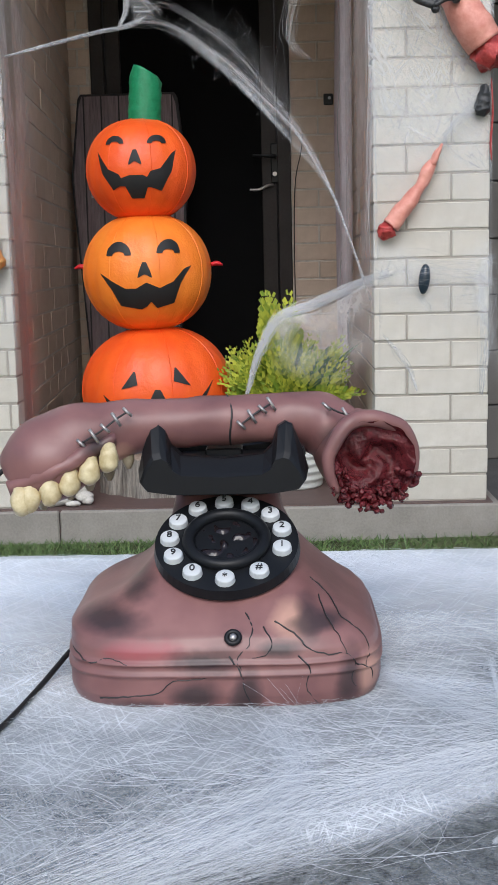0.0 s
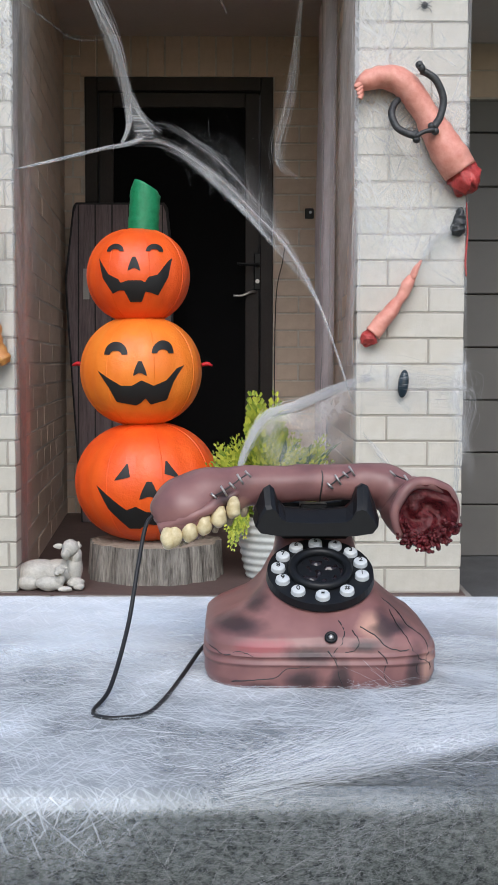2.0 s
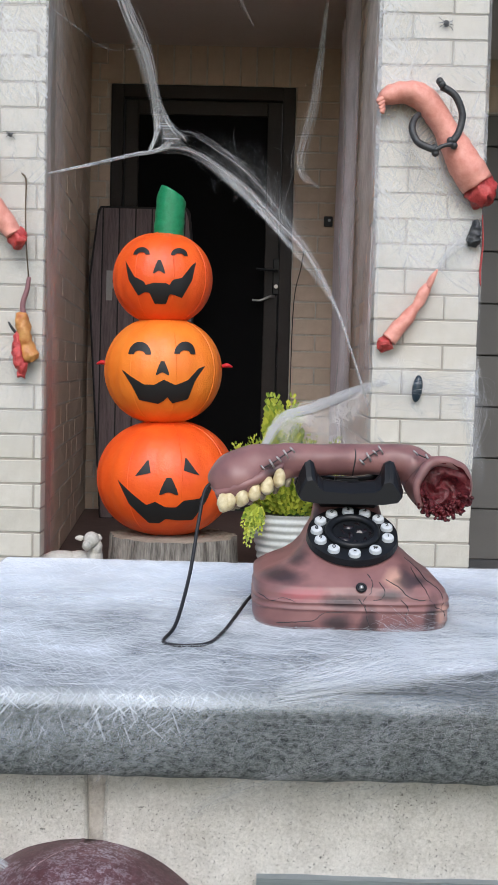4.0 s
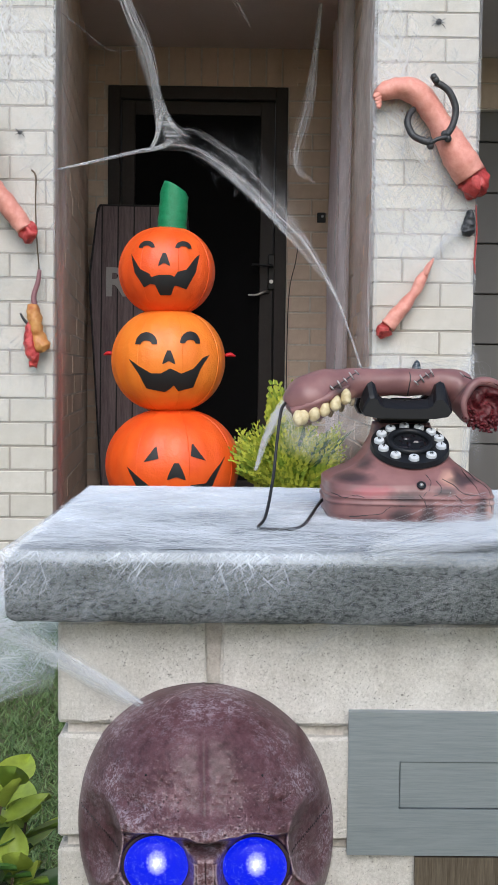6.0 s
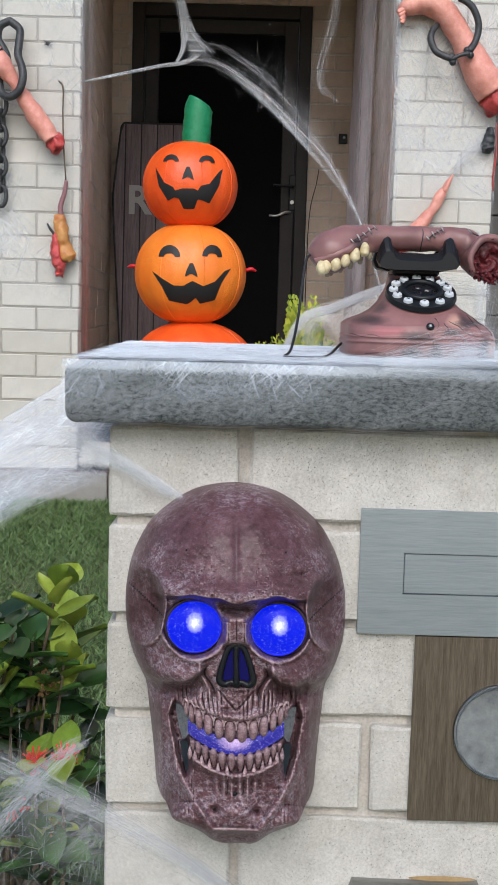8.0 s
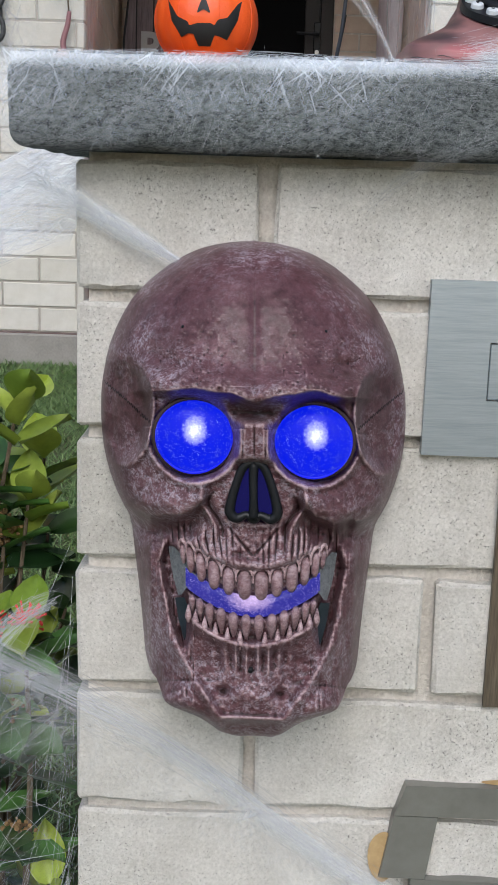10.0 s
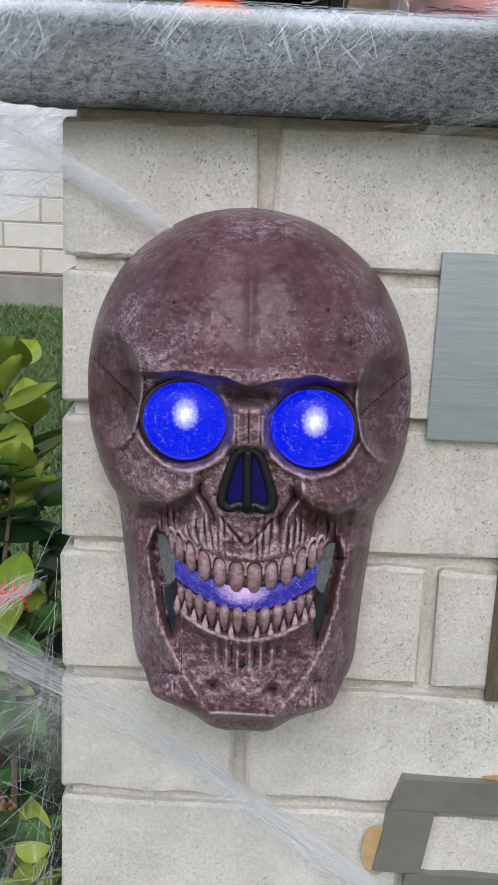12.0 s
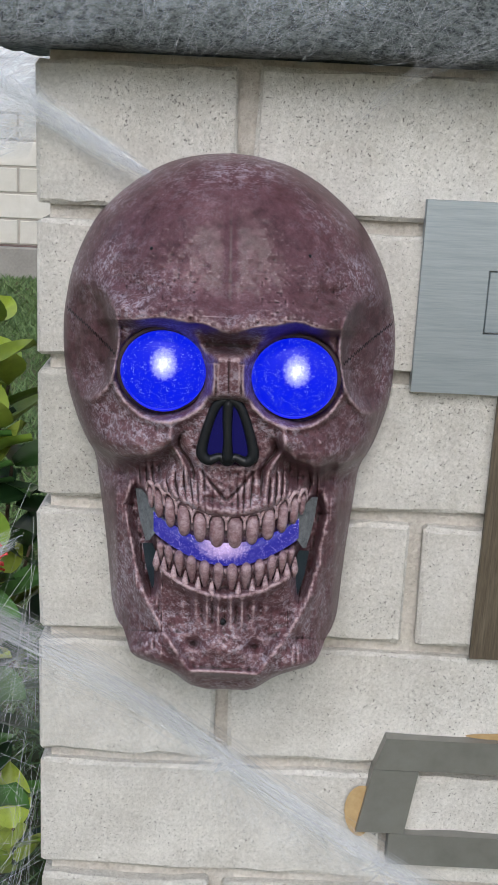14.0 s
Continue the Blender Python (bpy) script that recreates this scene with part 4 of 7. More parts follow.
for sx in (-1, 1):
    for u, w, h in UPPER:
        top, low = -42 - h, -42 + h
        rows = ((top - 3, 0.55, -0.004), (top + 6, 0.80, 0.000), (top + h * 0.6, 0.98, 0.0022), (-42 + h * 0.25, 1.0, 0.0028), (low - 6, 0.90, 0.0020), (low, 0.62, 0.0002))
        bm = tube([(*mouth_at(sx * u * (1 - 0.0006 * (dv + 42)), dv, o - 0.0035), w * k * PX) for dv, k, o in rows], 12, 5)
        part("upper_tooth", bm, M_TEETH, skull, smooth=True)
        arch = [mouth_at(sx * u + k * w, -42 - q * h, 0.0008 * q) for k, q in ((-1.12, 0.0), (-1.02, 0.6), (-0.62, 1.08), (0, 1.24), (0.62, 1.08), (1.02, 0.6), (1.12, 0.0))]
        part("gum_arch", tube([(*q, t) for q, t in zip(arch, (0.0005, 0.0009, 0.0012, 0.0014, 0.0012, 0.0009, 0.0005))], 8, 4), M_SKULL, skull, smooth=True)
    for u, w, h in LOWER:
        top, low = 43 - h, 43 + h
        rows = ((top - 1, 0.66, -0.002), (top + 3, 0.95, 0.0012), (top + h * 0.5, 1.0, 0.0022), (43 + h * 0.1, 0.80, 0.0018), (43 + h * 0.6, 0.50, 0.0006), (low + 3, 0.16, -0.003))
        bm = tube([(*mouth_at(sx * u * (1 - 0.0008 * (dv - 42)), dv, o - 0.003), w * k * PX) for dv, k, o in rows], 10, 5)
        part("lower_tooth", bm, M_TEETH, skull, smooth=True)
        q = mouth_at(sx * (u + w * 1.05), 68, 0.0)
        part("gum_knob", tube([(q.x, q.y + 0.003, q.z + 0.0065, 0.0006), (q.x, q.y - 0.0005, q.z + 0.003, 0.0017), (q.x, q.y - 0.001, q.z - 0.001, 0.0023), (q.x, q.y + 0.001, q.z - 0.006, 0.0009)], 8, 4), M_SKULL, skull, smooth=True)


# ---- telephone on the cap ----
TX, TZ = 0.1865, 0.9645
phone = thing("telephone", pose(TX, -0.005, TZ), "bruised pink horror telephone with toothed handset on the cap", "telephone")
PZ = [0, 0.004, 0.010, 0.020, 0.0205, 0.022, 0.0225, 0.026, 0.0265, 0.028, 0.0285, 0.034, 0.040, 0.046, 0.053, 0.060, 0.068, 0.085, 0.099]
PH = [0.080, 0.0850, 0.0870, 0.0870, 0.0880, 0.0880, 0.0868, 0.0867, 0.0877, 0.0875, 0.0862, 0.0848, 0.0800, 0.0705, 0.0595, 0.0505, 0.0430, 0.0335, 0.0305]
PF = [0.672, 0.668, 0.666, 0.666, 0.665, 0.665, 0.6665, 0.667, 0.666, 0.6665, 0.6675, 0.6685, 0.672, 0.679, 0.689, 0.700, 0.712, 0.744, 0.762]
PB = [0.826, 0.829, 0.830, 0.830, 0.831, 0.831, 0.830, 0.830, 0.831, 0.831, 0.830, 0.829, 0.827, 0.824, 0.820, 0.816, 0.812, 0.806, 0.803]


def phone_skin(u, v):
    z = v
    h, f, b = (float(np.interp(z, PZ, t)) for t in (PH, PF, PB))
    a = 2 * math.pi * u
    c, s = math.cos(a), math.sin(a)
    e = 0.42
    x, y = math.copysign(abs(c) ** e, c), math.copysign(abs(s) ** e, s)
    h += (0.0085 if x < 0 else -0.002) * math.exp(-(((z - 0.044) / 0.008) ** 2))
    return Vector((h * x, (f + b) / 2 + (b - f) / 2 * y, z + 0.0012 * noise.noise(Vector((x * 2.1, y * 2.3, z * 40))) * (0.001 < z < 0.095)))


def phone_front(x, z, out=0.0):
    h, f, b = (float(np.interp(z, PZ, t)) for t in (PH, PF, PB))
    s = min(0.999, abs(x) / h)
    return Vector((x, (f + b) / 2 - (b - f) / 2 * (1 - s ** (2 / 0.42)) ** 0.21 - out, z))


zs = sorted(set(list(np.round(np.linspace(0, 0.099, 34), 4)) + PZ))
bm = sheet(lambda u, v: phone_skin(u, zs[round(v * (len(zs) - 1))]), 96, len(zs) - 1, wrap=True)
bm.faces.new([v for v in bm.verts if abs(v.co.z) < 1e-6])
bm.faces.new([v for v in bm.verts if abs(v.co.z - 0.099) < 1e-6])
part("body", bm, M_PHONE, phone, smooth=True)
cracks = [
    [(0.028, 0.046), (0.040, 0.040), (0.046, 0.034), (0.056, 0.031), (0.066, 0.030), (0.070, 0.024), (0.068, 0.016), (0.072, 0.010)],
    [(0.052, 0.054), (0.056, 0.046), (0.062, 0.038), (0.066, 0.030)],
    [(0.004, 0.031), (0.010, 0.022), (0.012, 0.012), (0.016, 0.002)],
    [(0.022, 0.044), (0.026, 0.038), (0.024, 0.032), (0.016, 0.030)],
    [(-0.066, 0.008), (-0.050, 0.010), (-0.034, 0.012), (-0.026, 0.018), (-0.008, 0.020)],
    [(0.070, 0.024), (0.078, 0.020), (0.080, 0.012)],
    [(0.048, 0.060), (0.058, 0.052), (0.064, 0.045), (0.074, 0.038), (0.078, 0.030), (0.076, 0.022)],
    [(0.012, 0.050), (0.016, 0.044), (0.014, 0.036), (0.008, 0.030), (0.010, 0.024)],
    [(-0.082, 0.030), (-0.070, 0.027), (-0.060, 0.030), (-0.050, 0.027)],
    [(0.040, 0.031), (0.046, 0.024), (0.044, 0.014), (0.050, 0.004)],
]
bm = bmesh.new()
for line in cracks:
    q = eased([(*p, 0) for p in line], 5)
    sweep([jitter(phone_front(p[0], p[1], 0.00005), 300, 0.0009) for p in q], [0.0005 * (1 - 0.6 * i / len(q)) for i in range(len(q))], 6, bm)
part("crack", bm, M_INK, phone, "dark hairline cracks in the plastic")
dial = part("dial_plate", disc(Matrix.Identity(4), 0.0415, 0.0405, 0.006, seg=56), M_BLACK, phone, "black round dial plate")
dial.matrix_local = pose(0.0015, 0.7235, 0.0770, 27.5)
part("dial_ring", sweep([(0.0215 * math.cos(a), 0.0215 * math.sin(a), 0.0048) for a in np.linspace(0, 2 * math.pi, 49)[:-1]], 0.0036, 10, closed=True), M_BLACK, dial, smooth=True)
bm = sheet(lambda u, v: Vector((0.019 * v * math.cos(6.28319 * u), 0.019 * v * math.sin(6.28319 * u), 0.0026 + 0.0045 * noise.noise(Vector((4 * v * math.cos(6.28 * u), 3 * v * math.sin(6.28 * u), 2)))* (1 - v ** 4))), 40, 14, wrap=True)
gloss = plain("wet_black_gloss", (0.014, 0.009, 0.010), 0.12)
part("dial_centre", bm, gloss, dial, "glossy dark wrinkled dial centre", smooth=True)
SIGNS = [("1", -15), ("2", 14), ("3", 40), ("4", 66), ("5", 94), ("6", 123), ("7", 151), ("8", 178), ("9", 205), ("0", 236), ("*", 270), ("#", 305)]
for sign, angle in SIGNS:
    a = radians(angle)
    bm = disc(Matrix.Translation((0, 0, 0.0015)), 0.0056, 0.0052, 0.003, seg=20)
    ball((0, 0, 0.003), (0.0052, 0.0052, 0.0012), bm, 16)
    key = part("button", bm, M_WHITE, dial, "round white push button", smooth=False)
    key.location = (0.0322 * math.cos(a), 0.0322 * math.sin(a), 0.0032)
    cu = bpy.data.curves.new("digit", "FONT")
    cu.body, cu.size, cu.align_x, cu.align_y, cu.extrude = sign, 0.0066, "CENTER", "CENTER", 0.0002
    made = new("tmp_text", cu)
    me = bpy.data.meshes.new_from_object(made.evaluated_get(bpy.context.evaluated_depsgraph_get()))
    bpy.data.objects.remove(made)
    me.materials.clear()
    me.materials.append(M_INK)
    ink = new("digit", me)
    ink.parent = dial
    ink.location = (key.location.x, key.location.y - (0.0015 if sign == "*" else 0), 0.0078)
hole = part("keyhole", sweep([(0.0034 * math.cos(a), 0, 0.0034 * math.sin(a)) for a in np.linspace(0, 6.2832, 21)[:-1]], 0.0014, 8, closed=True), M_BLACK, phone, "small black keyhole ring", smooth=True)
hole.matrix_local = Matrix.Translation(phone_front(0.006, 0.0405, 0.0022)) @ pose(0, 0, 0, -42)
part("keyhole_pin", ball((0, 0, 0), 0.0022, seg=10), M_WIRE, hole, "dull metal pin", smooth=True)
# cradle
part("cradle_neck", box(-0.0285, 0.0275, 0.757, 0.806, 0.0985, 0.1085, 0.003), M_BLACK, phone)
yoke = [(x * 1.05, 0.1015 + (z - 0.1015) * 1.16 + 0.003) for x, z in ((-0.0475, 0.112), (-0.044, 0.105), (-0.030, 0.1015), (0.030, 0.1015), (0.043, 0.105), (0.0465, 0.112), (0.0435, 0.122), (0.038, 0.134), (0.0345, 0.1355), (0.030, 0.133), (0.027, 0.124), (0.022, 0.1195), (0, 0.1175), (-0.024, 0.1195), (-0.029, 0.124), (-0.032, 0.133), (-0.0355, 0.1365), (-0.040, 0.135), (-0.045, 0.122))]


def yoke_body(layers):
    """The prong outline lofted through layers of depth, width factor and height factor."""
    bm = bmesh.new()
    loops = [[bm.verts.new((x * fx, y, 0.1045 + (z - 0.1045) * fz)) for x, z in yoke] for y, fx, fz in layers]
    for p, q in zip(loops, loops[1:]):
        for k in range(len(yoke)):
            bm.faces.new((p[k], p[(k + 1) % len(yoke)], q[(k + 1) % len(yoke)], q[k]))
    bm.faces.new(loops[0]), bm.faces.new(loops[-1])
    return bm


part("cradle_yoke", yoke_body([(0.7325, 0.94, 0.52), (0.7345, 0.965, 0.60), (0.745, 1.0, 0.97), (0.747, 1.0, 1.0), (0.7545, 0.985, 0.99), (0.756, 0.97, 0.95)]), M_BLACK, phone, "black cradle prongs")
part("cradle_yoke", yoke_body([(0.790, 0.97, 0.95), (0.7915, 0.985, 0.99), (0.799, 1.0, 1.0), (0.801, 1.0, 0.97), (0.810, 0.95, 0.60)]), M_BLACK, phone, "black cradle prongs")
part("cradle_bridge", box(-0.030, 0.028, 0.752, 0.794, 0.107, 0.1205, 0.003), M_BLACK, phone)
part("hook_switch", box(-0.012, 0.010, 0.765, 0.782, 0.120, 0.1255, 0.001), M_BLACK, phone)
# handset
HY = 0.766
bm = tube([(-0.139, HY - 0.005, 0.103, 0.008), (-0.134, HY - 0.005, 0.107, 0.019), (-0.120, HY - 0.003, 0.1165, 0.0275), (-0.099, HY, 0.1275, 0.0250), (-0.076, HY, 0.1345, 0.0195), (-0.052, HY, 0.1375, 0.0164), (0.0, HY, 0.1385, 0.0158), (0.045, HY, 0.138, 0.0162), (0.063, HY - 0.001, 0.1325, 0.0205), (0.083, HY - 0.002, 0.120, 0.0165), (0.094, HY - 0.002, 0.112, 0.0130), (0.100, HY - 0.002, 0.108, 0.006)], 22, 6)
for v in bm.verts:
    v.co = jitter(v.co, 55, 0.0022)
handset = part("handset", bm, M_HANDSET, phone, "fleshy handset with teeth at one end", smooth=True)
turned = Matrix.Translation((0.0025, HY, 0.0138)) @ pose(0, 0, 0, 0, 0, 7) @ Matrix.Translation((0, -HY, 0)) @ Matrix.Diagonal((0.915, 1, 0.93, 1))
handset.matrix_local = turned
for i in range(6):
    t = (i - 1) / 4 if i else -0.10
    x, z = -0.127 + 0.050 * t, 0.1000 + 0.0225 * t - 0.002 * math.sin(3.14 * t)
    big = (1.16, 1.12, 1.22, 1.10, 1.14, 1.0)[i]
    bm = tube([(x - 0.001, HY - 0.019, z + 0.006, 0.0042 * big), (x, HY - 0.0235, z + 0.001, 0.0056 * big), (x - 0.0004, HY - 0.0240, z - 0.004, 0.0060 * big), (x - 0.0008, HY - 0.0225, z - 0.0078, 0.0044 * big), (x - 0.0008, HY - 0.0215, z - 0.0090, 0.0016 * big)], 12, 4)
    for v in bm.verts:
        v.co = jitter(v.co, 170, 0.0014)
    part("tooth", bm, M_TOOTH, handset, "chunky yellow tooth", smooth=True)
    x, z = x + 0.011, z - 0.003
    bm = tube([(x, HY - 0.002, z + 0.004, 0.0036), (x, HY - 0.004, z - 0.003, 0.0042), (x, HY - 0.004, z - 0.009, 0.002)], 8, 3)
    part("tooth", bm, M_TOOTH_SHADED, handset, "back tooth greyed for the shade behind the front row", smooth=True)
bm = tube([(-0.140, HY - 0.018, 0.103, 0.0050), (-0.118, HY - 0.0245, 0.1125, 0.0056), (-0.096, HY - 0.0235, 0.1225, 0.0054), (-0.074, HY - 0.017, 0.132, 0.0040)], 10, 6)
for v in bm.verts:
    v.co = jitter(v.co, 140, 0.0022)
part("gum", bm, M_HANDSET, handset, "puckered gum over the teeth", smooth=True)
# torn ear end: a hollow cup with a curled inner ear and shreds at its lower lip
c = Vector((0.086, HY - 0.031, 0.1135))


def ear_cup(u, v):
    a = 6.28319 * u
    spiral = math.cos(2 * a + 7.5 * v - 0.8)
    y = 0.0095 * (1 - v ** 2.2) - 0.0036 * spiral * math.sin(3.14159 * v) - 0.004 * v**6
    return jitter(c + Vector((0.0275 * v * math.cos(a) + 0.001, y, 0.0265 * v * math.sin(a))), 150, 0.0018)


part("gore", sheet(ear_cup, 64, 30, wrap=True), M_GORE, handset, "wet dark red hollow with an inner curl", smooth=True)
rim = [(c.x + 0.0285 * math.cos(a) + 0.001, c.y + 0.001 + 0.003 * math.cos(a), c.z + 0.0275 * math.sin(a)) for a in np.linspace(-0.55, 3.85, 40)]
part("ear_rim", sweep([jitter(p, 70, 0.0016) for p in rim], [0.0030 + 0.0022 * math.sin(3.14159 * i / 39) for i in range(40)], 12), M_HANDSET, handset, "curled flesh rim", smooth=True)
part("ear_back", sheet(lambda u, v: jitter(c + Vector((0.0290 * (1 - 0.25 * v * v) * math.cos(6.28319 * u) + 0.001 - 0.010 * v, 0.002 + 0.040 * v, 0.0280 * (1 - 0.25 * v * v) * math.sin(6.28319 * u) + 0.006 * v)), 60, 0.002), 48, 10, wrap=True), M_HANDSET, handset, "swollen flesh behind the torn ear", smooth=True)
bm = bmesh.new()
for i in range(150):
    a = random.uniform(3.35, 6.05)
    rr = random.uniform(0.62, 1.12)
    p = Vector((c.x + 0.0275 * rr * math.cos(a) + 0.001, c.y + random.uniform(-0.005, 0.004), c.z + 0.0275 * rr * math.sin(a)))
    d = Vector((random.uniform(-1, 1), random.uniform(-0.6, 0.2), random.uniform(-0.9, 0.5))) * random.uniform(0.002, 0.0045)
    w = random.uniform(0.0010, 0.0026)
    tube([(*p, w), (*jitter(p + d * 0.5, 300, 0.002), w * 1.2), (*(p + d), w * 0.3)], 6, 3, bm)
part("gore_edge", bm, M_GORE, handset, "ragged red shreds", smooth=True)
# staples over the stitched seams
for line in ([(-0.094, 0.131), (-0.086, 0.1355), (-0.079, 0.140), (-0.072, 0.145), (-0.065, 0.149)], [(0.006, 0.138), (0.013, 0.143), (0.020, 0.147), (0.026, 0.150)], [(0.060, 0.148), (0.072, 0.143), (0.088, 0.1425), (0.101, 0.136), (0.109, 0.126)]):
    seam_line = []
    for k, (x, z) in enumerate(line):
        tilt = 0.0042 * (1 if k % 2 else 0.6)
        up = min(0.0150, max(0.0, abs(z - 0.1375)))
        y = HY - 0.002 - math.sqrt(max(0.00002, 0.0180**2 - up**2)) - (0.006 if abs(x) > 0.058 else 0)
        seam_line.append((x, y + 0.0008, z, 0.0007))
        part("staple", sweep([(x - 0.0026, y, z + tilt), (x, y - 0.001, z), (x + 0.0026, y, z - tilt)], 0.0010, 6), M_WIRE, handset, "dull metal staple", smooth=True)
    part("stitch_line", tube(seam_line, 6, 5), M_INK, handset, "dark puckered stitch line", smooth=True)
bm = sweep([(0.0 + 0.0008 * math.sin(a * 3), HY + 0.0158 * math.cos(a), 0.1385 + 0.0158 * math.sin(a)) for a in np.linspace(0, 2 * math.pi, 40)[:-1]], 0.0007, 6, closed=True)
part("seam", bm, M_INK, handset, "dark join line round the grip", smooth=True)
# cord
cord_pts = [(-0.122, 0.745, 0.122, 0.0016), (-0.132, 0.735, 0.114, 0.0016), (-0.137, 0.715, 0.085, 0.0016), (-0.142, 0.685, 0.045, 0.0016), (-0.150, 0.642, 0.012, 0.0016), (-0.158, 0.612, 0.0045, 0.0016), (-0.151, 0.598, 0.0045, 0.0016), (-0.138, 0.596, 0.0045, 0.0016), (-0.122, 0.605, 0.0045, 0.0016), (-0.112, 0.640, 0.0045, 0.0016), (-0.103, 0.690, 0.006, 0.0016), (-0.092, 0.735, 0.013, 0.0016), (-0.085, 0.748, 0.018, 0.0016)]
part("cord", tube(cord_pts, 8, 8), M_CORD, phone, "thin black cord looped on the cap", smooth=True)


# ---- porch: inflatable, board, stump, lamb, pot ----
inflatable = thing("inflatable_pumpkins", pose(-0.30, 4.72, 0.45), "orange inflatable stack of three grinning pumpkins on a stump", "inflatable decoration")
GOURDS = [(-0.015, 1.12, 0.218, 0.198), (-0.005, 0.72, 0.258, 0.232), (0.018, 0.25, 0.306, 0.253)]


def gourd_skin(g, u, v, out=0.0):
    cx, cz, rx, rz = g
    a, b = 2 * math.pi * u, math.pi * v
    lobe = 1 - 0.022 * abs(math.cos(4 * a + 0.4)) ** 8
    s = math.sin(b) ** 0.86
    return Vector((cx + (rx * lobe + out) * s * math.cos(a), (rx * 0.95 * lobe + out) * s * math.sin(a), cz - (rz + out) * math.cos(b)))


def gourd_front(g, x, z, out=0.0035):
    """The point of the gourd's front at x, z from its centre."""
    cx, cz, rx, rz = g
    b = math.acos(max(-0.999, min(0.999, -z / rz)))
    s = math.sin(b) ** 0.86
    c = max(-0.999, min(0.999, x / max(rx * s, 1e-6)))
    a = -math.acos(c)
    return gourd_skin(g, a / (2 * math.pi), b / math.pi, out)


def put_face(g, parent, low, high, eyes, nose):
    """Prints a face on a gourd: the grin lies between two jagged lines of x, z."""
    x0, x1 = low[0][0], low[-1][0]
    lx, lz = zip(*low)
    hx, hz = zip(*high)

    def grin(u, v):
        x = x0 + (x1 - x0) * u
        return gourd_front(g, x, float(np.interp(x, lx, lz)) * (1 - v) + float(np.interp(x, hx, hz)) * v)

    part("mouth", sheet(grin, 80, 8), M_FACE, parent, "black printed jagged grin")
    for ex, ez, ew, eh, arc, lean in eyes:
        if arc:
            part("eye", sheet(lambda u, v: gourd_front(g, ex + ew * (0.50 + 0.50 * v) * math.cos(math.pi * u), ez + eh * (0.30 + 0.70 * v) * math.sin(math.pi * u)), 20, 3), M_FACE, parent, "black printed smiling eye")
        else:
            part("eye", sheet(lambda u, v: gourd_front(g, ex + lean * v + ew * (2 * u - 1) * (1 - 0.9 * v), ez + eh * v + lean * 0.4 * (2 * u - 1) * (1 - v)), 8, 8), M_FACE, parent, "black printed eye")
    nx, nz, nw, nh = nose
    part("nose", sheet(lambda u, v: gourd_front(g, nx + nw * (2 * u - 1) * (1 - 0.75 * v ** 1.3), nz + nh * v + 0.006 * (1 - v) * math.cos(3.14 * (2 * u - 1))), 8, 6), M_FACE, parent, "black printed nose")


FACES = [
    ([(-0.147, 0.060), (-0.128, -0.022), (-0.087, -0.084), (-0.060, -0.070), (-0.040, -0.072), (-0.019, -0.116), (0.029, -0.116), (0.044, -0.076), (0.062, -0.078), (0.094, -0.090), (0.138, -0.014), (0.150, 0.060)],
     [(-0.147, 0.062), (-0.104, -0.007), (-0.062, -0.028), (-0.056, -0.042), (-0.024, -0.032), (0.030, -0.032), (0.044, -0.040), (0.058, -0.018), (0.094, -0.008), (0.138, 0.050), (0.150, 0.062)],
     [(-0.077, 0.085, 0.035, 0.032, True, 0), (0.081, 0.085, 0.035, 0.032, True, 0)], (0.0, 0.012, 0.026, 0.050)),
    ([(-0.158, 0.000), (-0.112, -0.065), (-0.083, -0.123), (-0.003, -0.138), (0.020, -0.124), (0.036, -0.108), (0.055, -0.134), (0.120, -0.116), (0.149, -0.044), (0.188, 0.022)],
     [(-0.158, 0.002), (-0.112, -0.029), (-0.061, -0.058), (-0.018, -0.058), (0.022, -0.036), (0.070, -0.058), (0.120, -0.036), (0.164, 0.012), (0.188, 0.024)],
     [(-0.083, 0.066, 0.048, 0.052, True, 0), (0.106, 0.072, 0.044, 0.052, True, 0)], (0.016, -0.012, 0.028, 0.052)),
    ([(-0.184, 0.004), (-0.135, -0.091), (-0.054, -0.172), (-0.010, -0.172), (0.019, -0.150), (0.070, -0.157), (0.129, -0.157), (0.188, -0.076), (0.237, 0.050)],
     [(-0.184, 0.006), (-0.120, -0.047), (-0.062, -0.091), (-0.025, -0.076), (0.019, -0.098), (0.063, -0.098), (0.093, -0.069), (0.159, -0.062), (0.218, 0.019), (0.237, 0.052)],
     [(-0.078, 0.036, 0.032, 0.058, False, 0.020), (0.124, 0.046, 0.032, 0.060, False, -0.026)], (0.032, -0.040, 0.040, 0.066)),
]
for g, f, m in zip(GOURDS, FACES, (M_PUMPKIN, M_PUMPKIN_MID, M_PUMPKIN)):
    bm = sheet(lambda u, v: gourd_skin(g, u, 0.03 + 0.94 * v), 96, 48, wrap=True)
    bm.faces.new([v for v in bm.verts if v.is_boundary and v.co.z < g[1]])
    bm.faces.new([v for v in bm.verts if v.is_boundary and v.co.z > g[1]])
    gourd = part("pumpkin", bm, m, inflatable, "glossy orange nylon pumpkin with black printed face", smooth=True)
    put_face(g, gourd, *f)
    for k in range(8):
        a = (k + 0.5 - 0.4 / math.pi) / 8
        part("seam", sweep([gourd_skin(g, a, v, 0.0005) for v in np.linspace(0.06, 0.94, 20)], 0.0016, 5), m, gourd)
